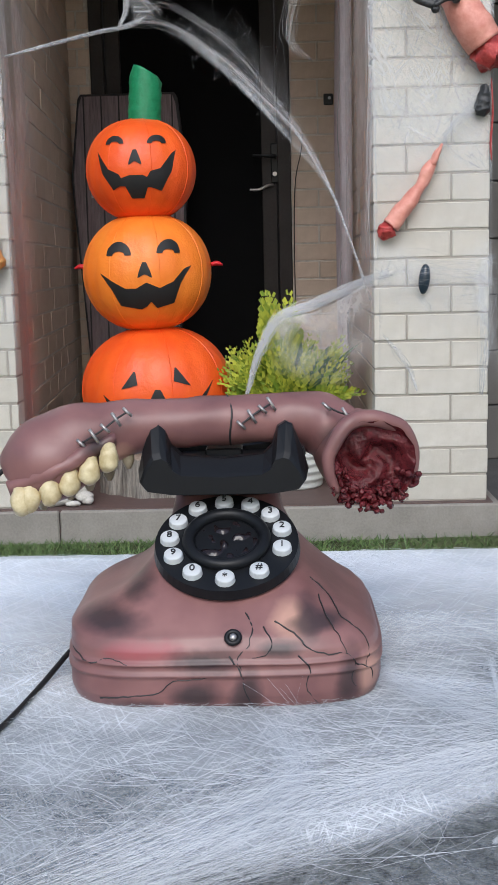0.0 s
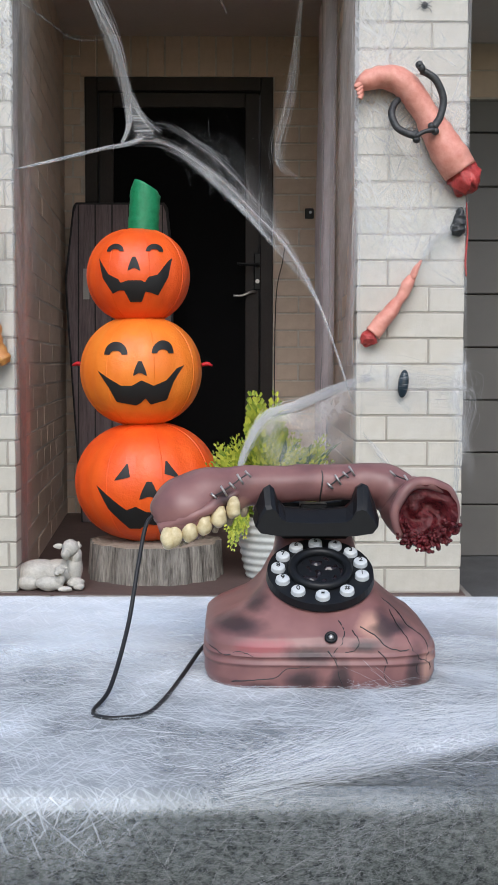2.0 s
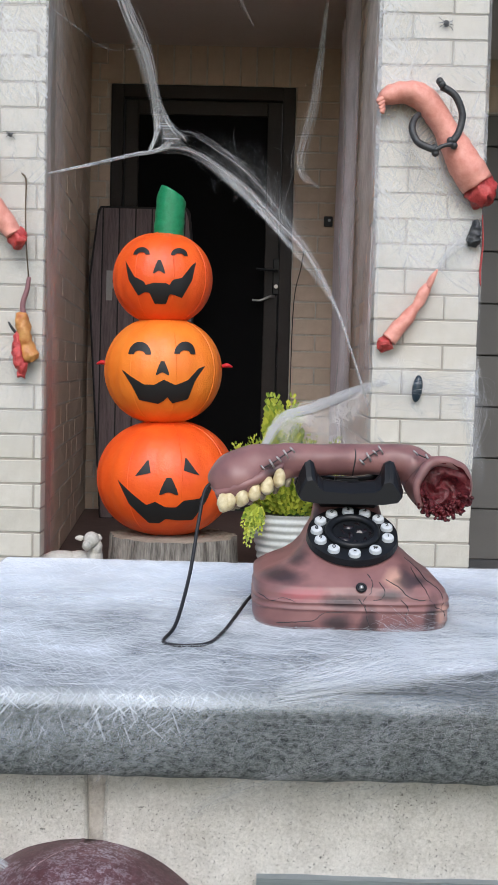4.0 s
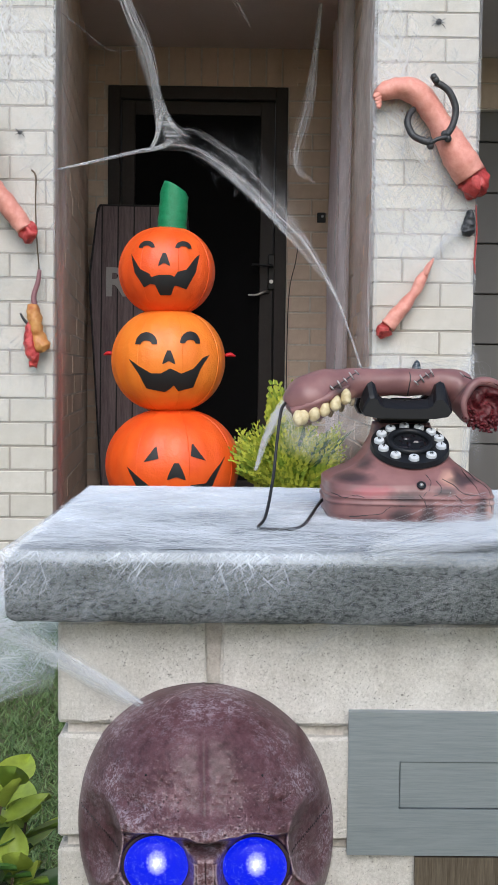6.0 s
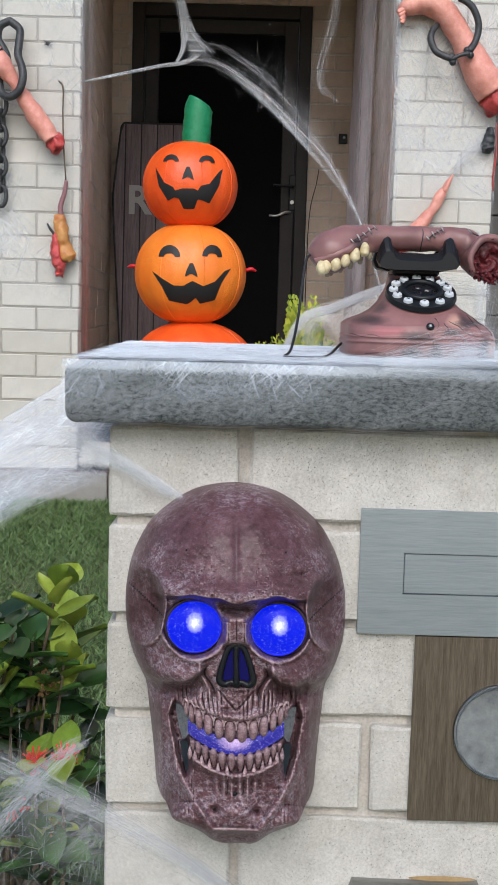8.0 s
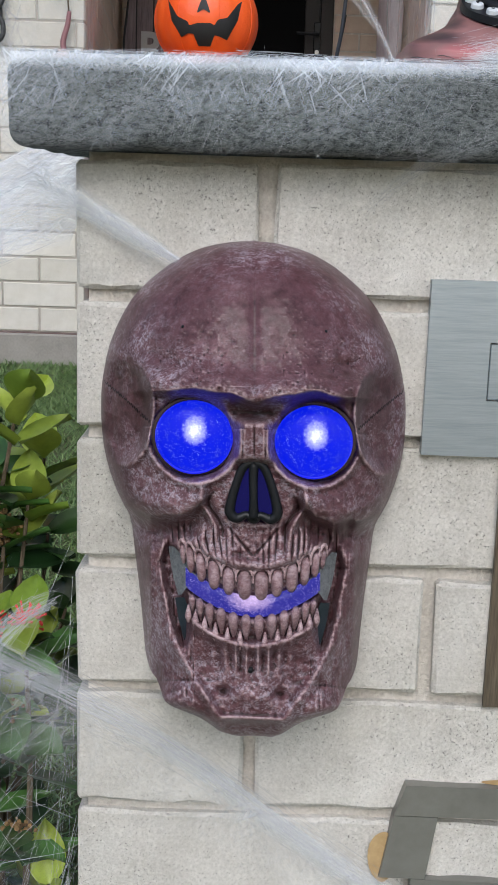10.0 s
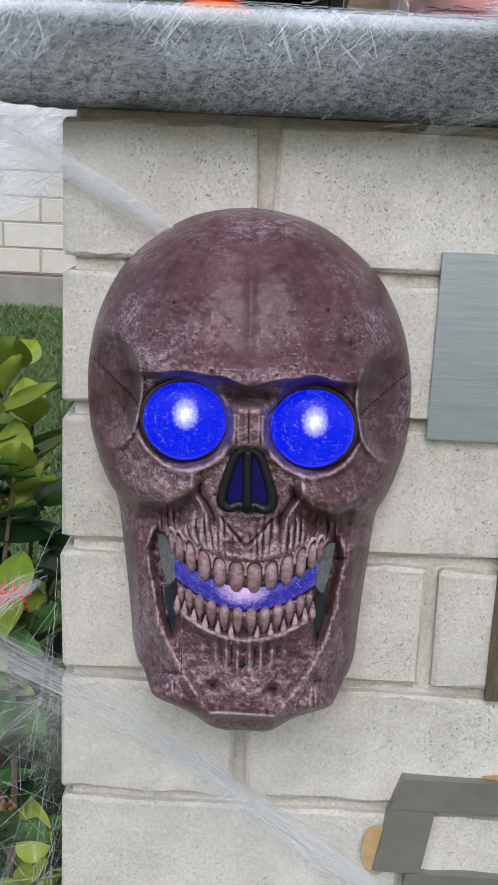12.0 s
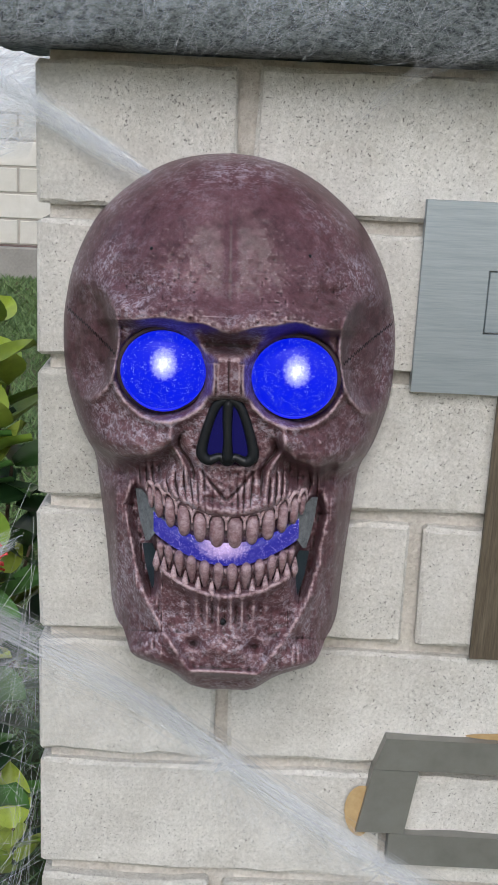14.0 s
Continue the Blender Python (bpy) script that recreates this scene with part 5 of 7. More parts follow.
bm = sheet(lambda u, v: (0.004 + 0.014 * v + (0.066 - 0.004 * v - 0.016 * max(0, v - 0.85) / 0.15) * math.cos(6.28319 * u) + 0.0015 * math.sin(25 * v + 9 * u), 0.06 * math.sin(6.28319 * u), 1.300 + v * 0.20 - 0.024 * math.cos(6.28319 * u) * v**3 + 0.0015 * math.sin(18.85 * u + 26 * v)), 40, 22, wrap=True)
bm.faces.new([v for v in bm.verts if v.is_boundary and v.co.z > 1.4])
part("stem", bm, M_STEM, inflatable, "crumpled green nylon stem", smooth=True)
for sx in (-1, 1):
    part("tie_loop", tube([(sx * 0.252, 0, 0.745, 0.016), (sx * 0.275, 0, 0.75, 0.020), (sx * 0.298, 0, 0.742, 0.008)], 10, 4, flat=0.5), M_RED, inflatable, "small red tether loop", smooth=True)

stump = thing("tree_stump", pose(-0.245, 4.70, FLOOR), "grey weathered tree stump under the inflatable", "stump")


def stump_skin(u, v):
    a = 2 * math.pi * u
    r = (0.285 - 0.012 * v) * (1 + 0.035 * math.sin(9 * a) + 0.02 * math.sin(23 * a + 1) + 0.03 * noise.noise(Vector((4 * math.cos(a), 4 * math.sin(a), v))))
    return (r * math.cos(a), r * 0.92 * math.sin(a), 0.15 * v)


bm = sheet(stump_skin, 120, 6, wrap=True)
part("side", bm, M_STUMP, stump)
bm = sheet(lambda u, v: (stump_skin(u, 1.0)[0] * v, stump_skin(u, 1.0)[1] * v, 0.15 + 0.002 * math.sin(60 * v)), 120, 24, wrap=True)
part("top", bm, M_STUMP_TOP, stump, "cut top with growth rings")

lamb = thing("lamb_statue", pose(-0.655, 4.37, FLOOR), "pale cast stone statue of a ewe with a lamb lying down", "statue")
bm = ball((-0.030, 0.04, 0.056), (0.105, 0.070, 0.058), None, 24)
for c, r in (((0.040, 0.045, 0.062), (0.085, 0.06, 0.052)), ((0.106, 0.030, 0.085), (0.034, 0.042, 0.066)), ((0.112, 0.020, 0.135), (0.026, 0.034, 0.040)), ((0.096, 0.0, 0.168), (0.033, 0.036, 0.034)), ((0.080, -0.024, 0.148), (0.019, 0.026, 0.024)), ((0.046, 0.004, 0.174), (0.020, 0.009, 0.011)), ((0.124, 0.012, 0.176), (0.012, 0.009, 0.014)),
             ((0.116, -0.012, 0.030), (0.036, 0.030, 0.022)), ((0.130, -0.020, 0.018), (0.024, 0.024, 0.018)), ((0.018, -0.040, 0.032), (0.058, 0.030, 0.030)), ((0.058, -0.045, 0.052), (0.021, 0.021, 0.032)), ((0.062, -0.055, 0.086), (0.022, 0.021, 0.018)), ((0.052, -0.072, 0.078), (0.010, 0.012, 0.010)), ((0.082, -0.050, 0.094), (0.012, 0.006, 0.006)), ((0.080, -0.055, 0.012), (0.028, 0.014, 0.011)), ((-0.100, 0.005, 0.022), (0.036, 0.034, 0.022)), ((-0.070, -0.02, 0.030), (0.050, 0.030, 0.030))):
    ball(c, r, bm, 18)
for v in bm.verts:
    v.co = jitter(jitter(v.co, 60, 0.003), 160, 0.0025)
    v.co.z = max(0.0, v.co.z)
part("lamb_figure", bm, M_LAMB, lamb, smooth=True)

board = thing("coffin_board", pose(-0.57, 6.30, FLOOR, -3.0), "dark purple brown wooden coffin board with a grey letter", "board")
OUTLINE = [(-0.215, 0.0), (-0.300, 1.25), (-0.305, 1.38), (-0.262, 1.78), (-0.245, 1.805), (0.245, 1.805), (0.262, 1.78), (0.305, 1.38), (0.300, 1.25), (0.215, 0.0)]
part("edge", extruded([(x * 1.025, z * 1.004) for x, z in OUTLINE], 0.0, 0.05, bevel=0.004), M_BOARD_EDGE, board, "black painted edge")
edges = [-0.33, -0.235, -0.14, -0.045, 0.05, 0.145, 0.24, 0.33]
half = lambda z: float(np.interp(z, [0, 1.25, 1.38, 1.78, 1.805], [0.215, 0.300, 0.305, 0.262, 0.245])) - 0.006
for a, b in zip(edges, edges[1:]):
    bm = sheet(lambda u, v: (max(-half(1.8 * v), min(half(1.8 * v), a + 0.004 + (b - a - 0.008) * u)), -0.006 - 0.004 * math.sin(math.pi * u), 0.004 + 1.794 * v), 6, 40)
    part("plank", bm, M_BOARD, board)
cu = bpy.data.curves.new("letter", "FONT")
cu.body, cu.size, cu.extrude, cu.align_x, cu.offset = "R", 0.235, 0.002, "CENTER", 0.006
made = new("tmp_text", cu)
me = bpy.data.meshes.new_from_object(made.evaluated_get(bpy.context.evaluated_depsgraph_get()))
bpy.data.objects.remove(made)
me.materials.clear()
me.materials.append(M_LETTER)
letter = new("letter", me)
letter.parent = board
letter.matrix_local = pose(-0.148, -0.0125, 1.27, 90)

pot = thing("planter", pose(0.262, 4.66, FLOOR), "pale ribbed round pot with bright green foliage", "potted plant")
bm = sheet(lambda u, v: ((0.115 + 0.055 * v**0.7 + 0.0035 * math.sin(v * 52)) * math.cos(6.28319 * u), (0.115 + 0.055 * v**0.7 + 0.0035 * math.sin(v * 52)) * math.sin(6.28319 * u), 0.27 * v), 48, 50, wrap=True)
bm.faces.new([v for v in bm.verts if v.is_boundary and v.co.z < 0.01])
part("bowl", bm, M_POT, pot, smooth=True)
part("soil", disc(Matrix.Translation((0, 0, 0.25)), 0.155, 0.155, 0.02), M_SOIL, pot)
rnd = random.Random(7)


def frond(bm, base, tip, width, curl):
    """A curled lobed leaf: a rib with small leaflets on both sides."""
    base, tip = Vector(base), Vector(tip)
    along = tip - base
    side = along.cross(Vector((0, -1, 0.2))).normalized()
    n = 11
    for i in range(n):
        t = (i + 0.5) / n
        p = base + along * t + Vector((0, 0, curl * math.sin(math.pi * t)))
        w = width * (0.35 + 0.65 * math.sin(math.pi * min(1, t * 0.9 + 0.12)))
        for s in (-1, 1):
            d = (side * s + along.normalized() * 0.7 + Vector((rnd.uniform(-0.3, 0.3), rnd.uniform(-0.5, 0.3), rnd.uniform(-0.3, 0.3)))).normalized()
            q, wd = p + d * w, along.normalized() * w * 0.62
            up = Vector((0, -0.25 * w, 0.1 * w))
            bm.faces.new([bm.verts.new(v) for v in (p, p + d * w * 0.55 - wd + up, q + up, p + d * w * 0.55 + wd + up)])


bm = bmesh.new()
for i in range(150):
    a, lift = rnd.uniform(0, 2 * math.pi), rnd.random()
    reach = rnd.uniform(0.10, 0.27) * (1 - 0.25 * lift)
    b = Vector((0.1 * math.cos(a) * rnd.random(), 0.1 * math.sin(a) * rnd.random(), 0.26))
    frond(bm, b, b + Vector((reach * math.cos(a), reach * 0.8 * math.sin(a), 0.08 + 0.27 * lift)), rnd.uniform(0.024, 0.042), rnd.uniform(0, 0.05))
for i in range(16):
    x = rnd.uniform(-0.12, -0.01)
    frond(bm, (x * 0.6, rnd.uniform(-0.08, 0.0), 0.42), (x + rnd.uniform(-0.02, 0.05), rnd.uniform(-0.12, 0.0), rnd.uniform(0.66, 0.80)), 0.050, 0.0)
for i in range(9):
    frond(bm, (-0.13, -0.13, 0.30), (-0.17 + rnd.uniform(-0.04, 0.05), -0.18, 0.17 + rnd.uniform(-0.05, 0.05)), 0.030, 0.03)
for i in range(26):
    frond(bm, (-0.08, -0.05, 0.30), (rnd.uniform(-0.30, -0.16), rnd.uniform(-0.14, 0.1), rnd.uniform(0.36, 0.56)), 0.038, 0.03)
strap = plain("dark_strap_leaf", (0.045, 0.12, 0.03), 0.4)
for i in range(16):
    x, top, lean = rnd.uniform(0.0, 0.22), rnd.uniform(0.50, 0.66), rnd.uniform(-0.08, 0.12)
    part("strap_leaf", sheet(lambda u, v: (x * 0.5 + lean * v * v + x * 0.5 * v + (u - 0.5) * 0.042 * math.sin(math.pi * (0.1 + 0.88 * v)), -0.06 - 0.08 * v * v + 0.012 * abs(u - 0.5), 0.25 + (top - 0.25) * v - 0.05 * v**4), 4, 10), strap, pot, "long dark green strap leaf", smooth=True)
part("foliage", bm, M_FERN, pot, "bright yellow green lobed leaves")

bell = thing("doorbell", pose(0.518, DOORWALL, 2.088), "small black doorbell with a pale button beside the door", "doorbell")
part("case", box(-0.026, 0.026, -0.022, 0.003, -0.030, 0.030, 0.004), M_BLACK, bell)
part("button", disc(pose(0.006, -0.023, 0.006, 90), 0.009, 0.008, 0.005), M_WHITE, bell, "pale round button")
wire = thing("wall_cable", pose(0, 0, 0), "thin dark cable hanging down the brick beside the door", "cable")
part("cable", tube([(0.375, DOORWALL - 0.008, 1.90, 0.003), (0.36, DOORWALL - 0.008, 1.8, 0.003), (0.325, DOORWALL - 0.008, 1.62, 0.003), (0.315, DOORWALL - 0.008, 1.2, 0.003), (0.32, DOORWALL - 0.008, 0.32, 0.003)], 6, 6), M_CORD, wire)

drape = thing("gauze_drape", pose(0, 0, 0), "mauve gauze cloth hanging down the porch side wall", "drape")
part("cloth", sheet(lambda u, v: (RIGHT - 0.018 - 0.012 * math.sin(26 * u + 2 * v) - 0.012 * noise.noise(Vector((u * 5, v * 3, 1))), 5.60 + 0.75 * u + 0.05 * math.sin(5 * v), 0.62 + 0.15 * math.sin(u * 9) + v * (3.1 - 0.62 - 0.15 * math.sin(u * 9))), 60, 40), M_DRAPE, drape, smooth=True)
DRAPE = drape


# ---- limbs and chains on the house front ----
def limb(name, m, label, pts, cut, cut_r, digits=(), group=""):
    ob = thing(name, m, label, "halloween decoration")
    bm = tube(pts, 14, 8, flat=0.85)
    for d in digits:
        tube(d, 8, 4, bm)
    for v in bm.verts:
        v.co = jitter(v.co, 30, 0.006)
    part("limb", bm, M_FLESH, ob, smooth=True)
    bm = ball(cut, cut_r, None, 28)
    for v in bm.verts:
        v.co = jitter(jitter(v.co, 34, 0.018), 110, 0.008)
    part("cut_end", bm, M_CUT, ob, "ragged red cut end", smooth=True)
    return ob


limb("leg_prop", pose(0, FRONT - 0.055, 0), "pink latex severed leg hung on the brick column",
     [(0.555, 0, 2.240, 0.022), (0.585, 0, 2.260, 0.040), (0.64, 0, 2.280, 0.050), (0.708, 0, 2.272, 0.058), (0.768, 0, 2.216, 0.058), (0.816, 0, 2.15, 0.055), (0.864, 0, 2.07, 0.070), (0.912, 0, 1.99, 0.080), (0.952, 0, 1.93, 0.074)],
     (0.968, 0, 1.905), 0.060, [[(0.575, -0.02, 2.25 - 0.012 * k, 0.010), (0.553 + 0.004 * k, -0.03, 2.24 - 0.014 * k, 0.011), (0.548 + 0.005 * k, -0.03, 2.235 - 0.014 * k, 0.006)] for k in range(4)])
limb("arm_prop", pose(0, FRONT - 0.04, 0), "thin pink latex severed arm hung on the brick column",
     [(0.775, 0, 1.535, 0.016), (0.757, 0, 1.503, 0.029), (0.735, 0, 1.46, 0.025), (0.70, 0, 1.41, 0.031), (0.66, 0, 1.36, 0.036), (0.625, 0, 1.318, 0.039)],
     (0.612, 0, 1.302), 0.030, [[(0.77, -0.005 * k, 1.52, 0.010), (0.785 + 0.004 * k, -0.01 * k, 1.56 + 0.006 * k, 0.008), (0.795 + 0.006 * k, -0.012 * k, 1.585 + 0.006 * k, 0.004)] for k in range(3)])
limb("arm_prop", pose(0, FRONT - 0.07, 0), "pink latex severed forearm with open hand through a chain shackle",
     [(-1.085, -0.03, 2.020, 0.040), (-1.068, -0.03, 1.990, 0.047), (-1.046, -0.03, 1.955, 0.044), (-1.022, -0.03, 1.920, 0.032), (-1.000, -0.02, 1.885, 0.033), (-0.965, -0.01, 1.835, 0.042), (-0.920, 0, 1.770, 0.046), (-0.880, 0, 1.718, 0.043), (-0.862, 0, 1.692, 0.042)],
     (-0.848, 0, 1.674), 0.038, [[(-1.075 - 0.010 * k, -0.035, 2.040 - 0.014 * k, 0.013), (-1.118 - 0.012 * k, -0.05, 2.080 - 0.022 * k, 0.012), (-1.150 - 0.012 * k, -0.055, 2.105 - 0.030 * k, 0.007)] for k in range(4)] + [[(-1.070, -0.04, 1.945, 0.017), (-1.110, -0.055, 1.950, 0.013), (-1.145, -0.055, 1.975, 0.007)]])

cuff = thing("shackle", pose(0, FRONT - 0.055, 0), "black plastic ankle shackle, open, round a latex leg", "shackle")
part("ring", tube([(0.788, -0.060, 2.290, 0.013), (0.815, -0.064, 2.278, 0.014), (0.848, -0.062, 2.250, 0.014), (0.873, -0.058, 2.189, 0.014), (0.863, -0.060, 2.125, 0.014), (0.834, -0.075, 2.078, 0.015)], 10, 6), M_IRON, cuff, smooth=True)
part("ring", tube([(0.712, -0.010, 2.195, 0.012), (0.692, -0.030, 2.170, 0.013), (0.683, -0.045, 2.130, 0.014), (0.702, -0.060, 2.082, 0.014), (0.735, -0.072, 2.060, 0.014), (0.770, -0.078, 2.048, 0.014)], 10, 6), M_IRON, cuff, smooth=True)
part("hinge_bar", tube([(0.768, -0.082, 2.045, 0.010), (0.800, -0.086, 2.062, 0.008), (0.836, -0.082, 2.070, 0.010)], 8, 4), M_IRON, cuff, smooth=True)
for x, z in ((0.788, 2.296), (0.780, 2.308), (0.772, 2.036), (0.768, 2.056), (0.842, 2.066), (0.828, 2.084)):
    part("lug", ball((x, -0.074, z), (0.015, 0.015, 0.015), None, 12), M_IRON, cuff, smooth=True)
loop = thing("chain_shackle", pose(-1.02, FRONT - 0.075, 1.985), "grey black plastic figure-eight shackle with hanging chain", "chain")
eight = [(-0.020, 0.0, 0.178), (-0.060, 0.0, 0.155), (-0.069, 0.0, 0.106), (-0.046, -0.005, 0.066), (-0.030, -0.008, 0.026), (-0.050, -0.010, -0.023), (-0.060, -0.012, -0.072), (-0.045, -0.03, -0.117), (-0.010, -0.05, -0.134), (0.028, -0.06, -0.113), (0.045, -0.06, -0.067), (0.041, -0.05, -0.018), (0.020, -0.03, 0.036), (0.021, -0.015, 0.090), (0.020, 0.0, 0.144)]
part("ring", sweep([q[:3] for q in eased([*eight, eight[0]], 6)[:-1]], 0.0165, 12, closed=True), M_IRON, loop, smooth=True)
for k in range(7):
    zc = -0.155 - 0.062 * k
    pts = []
    for a in np.linspace(0, 2 * math.pi, 21)[:-1]:
        x, z = 0.022 * math.cos(a), 0.042 * math.sin(a)
        pts.append((-0.060 + (x if k % 2 == 0 else x * 0.25), (0 if k % 2 == 0 else x * 0.95) + 0.02, zc + z))
    part("link", sweep(pts, 0.0095, 8, closed=True), M_IRON, loop, smooth=True)

meat = thing("meat_prop", pose(0, FRONT - 0.045, 0), "hanging prop of orange fat and red meat on a cord", "halloween decoration")
bm = tube([(-0.846, 0, 1.385, 0.012), (-0.835, 0, 1.365, 0.026), (-0.825, 0, 1.31, 0.030), (-0.815, 0, 1.26, 0.028), (-0.80, 0, 1.215, 0.036), (-0.79, 0, 1.195, 0.022)], 14, 6)
for v in bm.verts:
    v.co = jitter(v.co, 45, 0.010)
part("fat", bm, M_MEAT, meat, smooth=True)
bm = tube([(-0.852, -0.012, 1.31, 0.008), (-0.85, -0.015, 1.26, 0.018), (-0.84, -0.018, 1.20, 0.024), (-0.83, -0.012, 1.16, 0.020), (-0.835, -0.01, 1.13, 0.008)], 12, 6)
for v in bm.verts:
    v.co = jitter(v.co, 70, 0.014)
part("red_meat", bm, M_CUT, meat, "ragged red meat", smooth=True)
part("sinew", tube([(-0.808, 0, 1.53, 0.008), (-0.815, 0, 1.48, 0.010), (-0.832, 0, 1.42, 0.011), (-0.825, 0, 1.37, 0.012)], 10, 5), plain("mauve_sinew", (0.26, 0.12, 0.13), 0.5), meat, "mauve sinew", smooth=True)
part("hook", tube([(-0.85, 0, 1.30, 0.006), (-0.87, -0.01, 1.325, 0.006), (-0.885, -0.01, 1.35, 0.004)], 8, 4), M_IRON, meat, "dark little hook", smooth=True)
part("cord", tube([(-0.848, 0.035, 1.94, 0.004), (-0.828, 0.02, 1.91, 0.0035), (-0.825, 0.0, 1.8, 0.003), (-0.815, -0.03, 1.66, 0.003), (-0.810, 0, 1.53, 0.003)], 6, 6), M_TWIG, meat, "brown hanging cord", smooth=True)

lure = thing("dark_ornament", pose(0.747, FRONT - 0.03, 1.125), "dark blue oval ornament caught in white web", "ornament")
part("shell", ball((0, 0, 0), (0.021, 0.02, 0.055), None, 16, (0, 6, 0)), plain("dark_blue_gloss", (0.02, 0.035, 0.05), 0.25), lure, smooth=True)
spider = thing("dark_ornament", pose(0.952, FRONT - 0.03, 1.745), "black plastic ornament on the edge of the column", "ornament")
bm = tube([(-0.006, 0, -0.055, 0.014), (-0.004, 0, -0.03, 0.026), (0.002, -0.004, 0.0, 0.022), (0.006, -0.002, 0.03, 0.018), (0.010, 0, 0.055, 0.008)], 14, 6)
for v in bm.verts:
    v.co = jitter(v.co, 60, 0.010)
part("shell", bm, M_IRON, spider, smooth=True)
rag = thing("red_strip", pose(0.99, FRONT - 0.012, 1.6), "thin red rag strip hanging at the column edge", "strip")
part("strip", tube([(-0.005, 0, 0.22, 0.006), (0.0, -0.003, 0.1, 0.009), (-0.006, 0, 0.0, 0.010), (-0.002, 0, -0.06, 0.006)], 8, 5, flat=0.4), M_CUT, rag, smooth=True)
# spider shapes; the highest one stands for a brown twig-like item
for x, z, r in ((-0.895, 2.09, 0.008), (0.89, 2.10, 0.012), (0.815, 2.56, 0.012)):
    bug = thing("small_wall_item", pose(x, FRONT - 0.012, z), "tiny black spider shape standing for a small thing on the brick", "ornament", "plastic spiders")
    bm = ball((0, 0, 0), (r, r * 0.7, r * 1.2), None, 10)
    for k in range(6):
        q = (-1) ** k
        part("spider_leg", tube([(0, 0, 0, 0.0015), (q * r * 1.6, -0.004, (k - 2.5) * r * 0.5, 0.0015), (q * r * 2.4, 0.004, (k - 2.5) * r * 0.9, 0.001)], 4, 2), M_IRON, bug)
    part("shell", bm, M_IRON, bug)


# ---- cobwebs ----
class Tangle:
    """Fibres gathered into one mesh."""

    def __init__(self):
        self.co, self.tri = [], []

    def strand(self, pts, r):
        pts = [Vector(p) for p in pts]
        d = (pts[-1] - pts[0]).normalized()
        side = d.cross(Vector((0.3, 0.2, 0.93))).normalized()
        up = d.cross(side)
        start = len(self.co)
        for p in pts:
            self.co += [tuple(p + side * r), tuple(p - side * r * 0.5 + up * r * 0.87), tuple(p - side * r * 0.5 - up * r * 0.87)]
        for i in range(len(pts) - 1):
            for k in range(3):
                a, b = start + 3 * i + k, start + 3 * i + (k + 1) % 3
                self.tri.append((a, b, b + 3, a + 3))

    def bundle(self, line, width, count, r, rng, steps=5, part_way=0.7):
        """Many fibres along a smooth line of points; width: the bundle's half width at each point."""
        q = np.array(eased([(*p, w) for p, w in zip(line, width)], steps))
        n = len(q)
        for _ in range(count):
            a, b = 0, n - 1
            if rng.random() < part_way:
                a, b = sorted((rng.randrange(n), rng.randrange(n)))
                if b - a < 3:
                    continue
            o0, o1, o2 = (Vector([rng.gauss(0, 0.5) for _ in range(3)]) for _ in range(3))
            pts = []
            for i in range(a, b + 1):
                t = (i - a) / max(1, b - a)
                o = o0.lerp(o1, t) + (o2 * 0.8 * math.sin(3.14 * t))
                pts.append(Vector(q[i][:3]) + o * float(q[i][3]))
            self.strand(pts, r * rng.uniform(0.4, 1.3))

    def put(self, parent, name="fibre_tangle", label="", far=False, bright=False):
        me = bpy.data.meshes.new(name)
        me.from_pydata(self.co, [], self.tri)
        me.materials.append(M_STRAND_FAR if far else M_STRAND_BRIGHT if bright else M_STRAND)
        ob = new(name, me)
        ob.parent = parent
        return tagged(ob, label, kind="stuff")


def veil(f, nu, nv, material, parent, label="", fade=(0.2, 0.2, 0.2, 0.2), weight=None, name="veil"):
    """A gauze sheet that thins out towards its borders (fade: left, right, low, high)."""
    co = [Vector(f(i / nu, j / nv)) for j in range(nv + 1) for i in range(nu + 1)]
    quads = [(j * (nu + 1) + i, j * (nu + 1) + i + 1, (j + 1) * (nu + 1) + i + 1, (j + 1) * (nu + 1) + i) for j in range(nv) for i in range(nu)]
    me = bpy.data.meshes.new(name)
    me.from_pydata([tuple(v) for v in co], [], quads)
    me.polygons.foreach_set("use_smooth", [True] * len(quads))
    long_u = (co[nu] - co[0]).length
    long_v = (co[nv * (nu + 1)] - co[0]).length
    thin, flat = [], []
    for j in range(nv + 1):
        for i in range(nu + 1):
            u, v = i / nu, j / nv
            k = 1.0
            for d, w in ((u, fade[0]), (1 - u, fade[1]), (v, fade[2]), (1 - v, fade[3])):
                k *= min(1.0, d / w) if w else 1.0
            thin.append(k * (weight(u, v) if weight else 1.0))
            flat += [u * long_u, v * long_v, 0.0]
    me.attributes.new("thin", "FLOAT", "POINT").data.foreach_set("value", thin)
    me.attributes.new("flat", "FLOAT_VECTOR", "POINT").data.foreach_set("vector", flat)
    me.materials.append(material)
    ob = new(name, me)
    ob.parent = parent
    return tagged(ob, label)


rng = random.Random(3)
web = thing("cobweb", pose(0, 0, 0), "big white stretched cobweb across the porch opening", "cobweb", "cobwebs")
NODE = (-0.302, 4.9, 2.185)
UP = [(-0.60, 4.42, 3.05), (-0.489, 4.6, 2.715), (-0.401, 4.75, 2.521), (-0.372, 4.88, 2.33), (-0.37, 4.9, 2.23), (-0.40, 4.9, 2.15)]
UP2 = [(-0.43, 4.72, 2.58), (-0.375, 4.85, 2.40), (-0.32, 4.9, 2.28), (-0.24, 4.9, 2.20)]
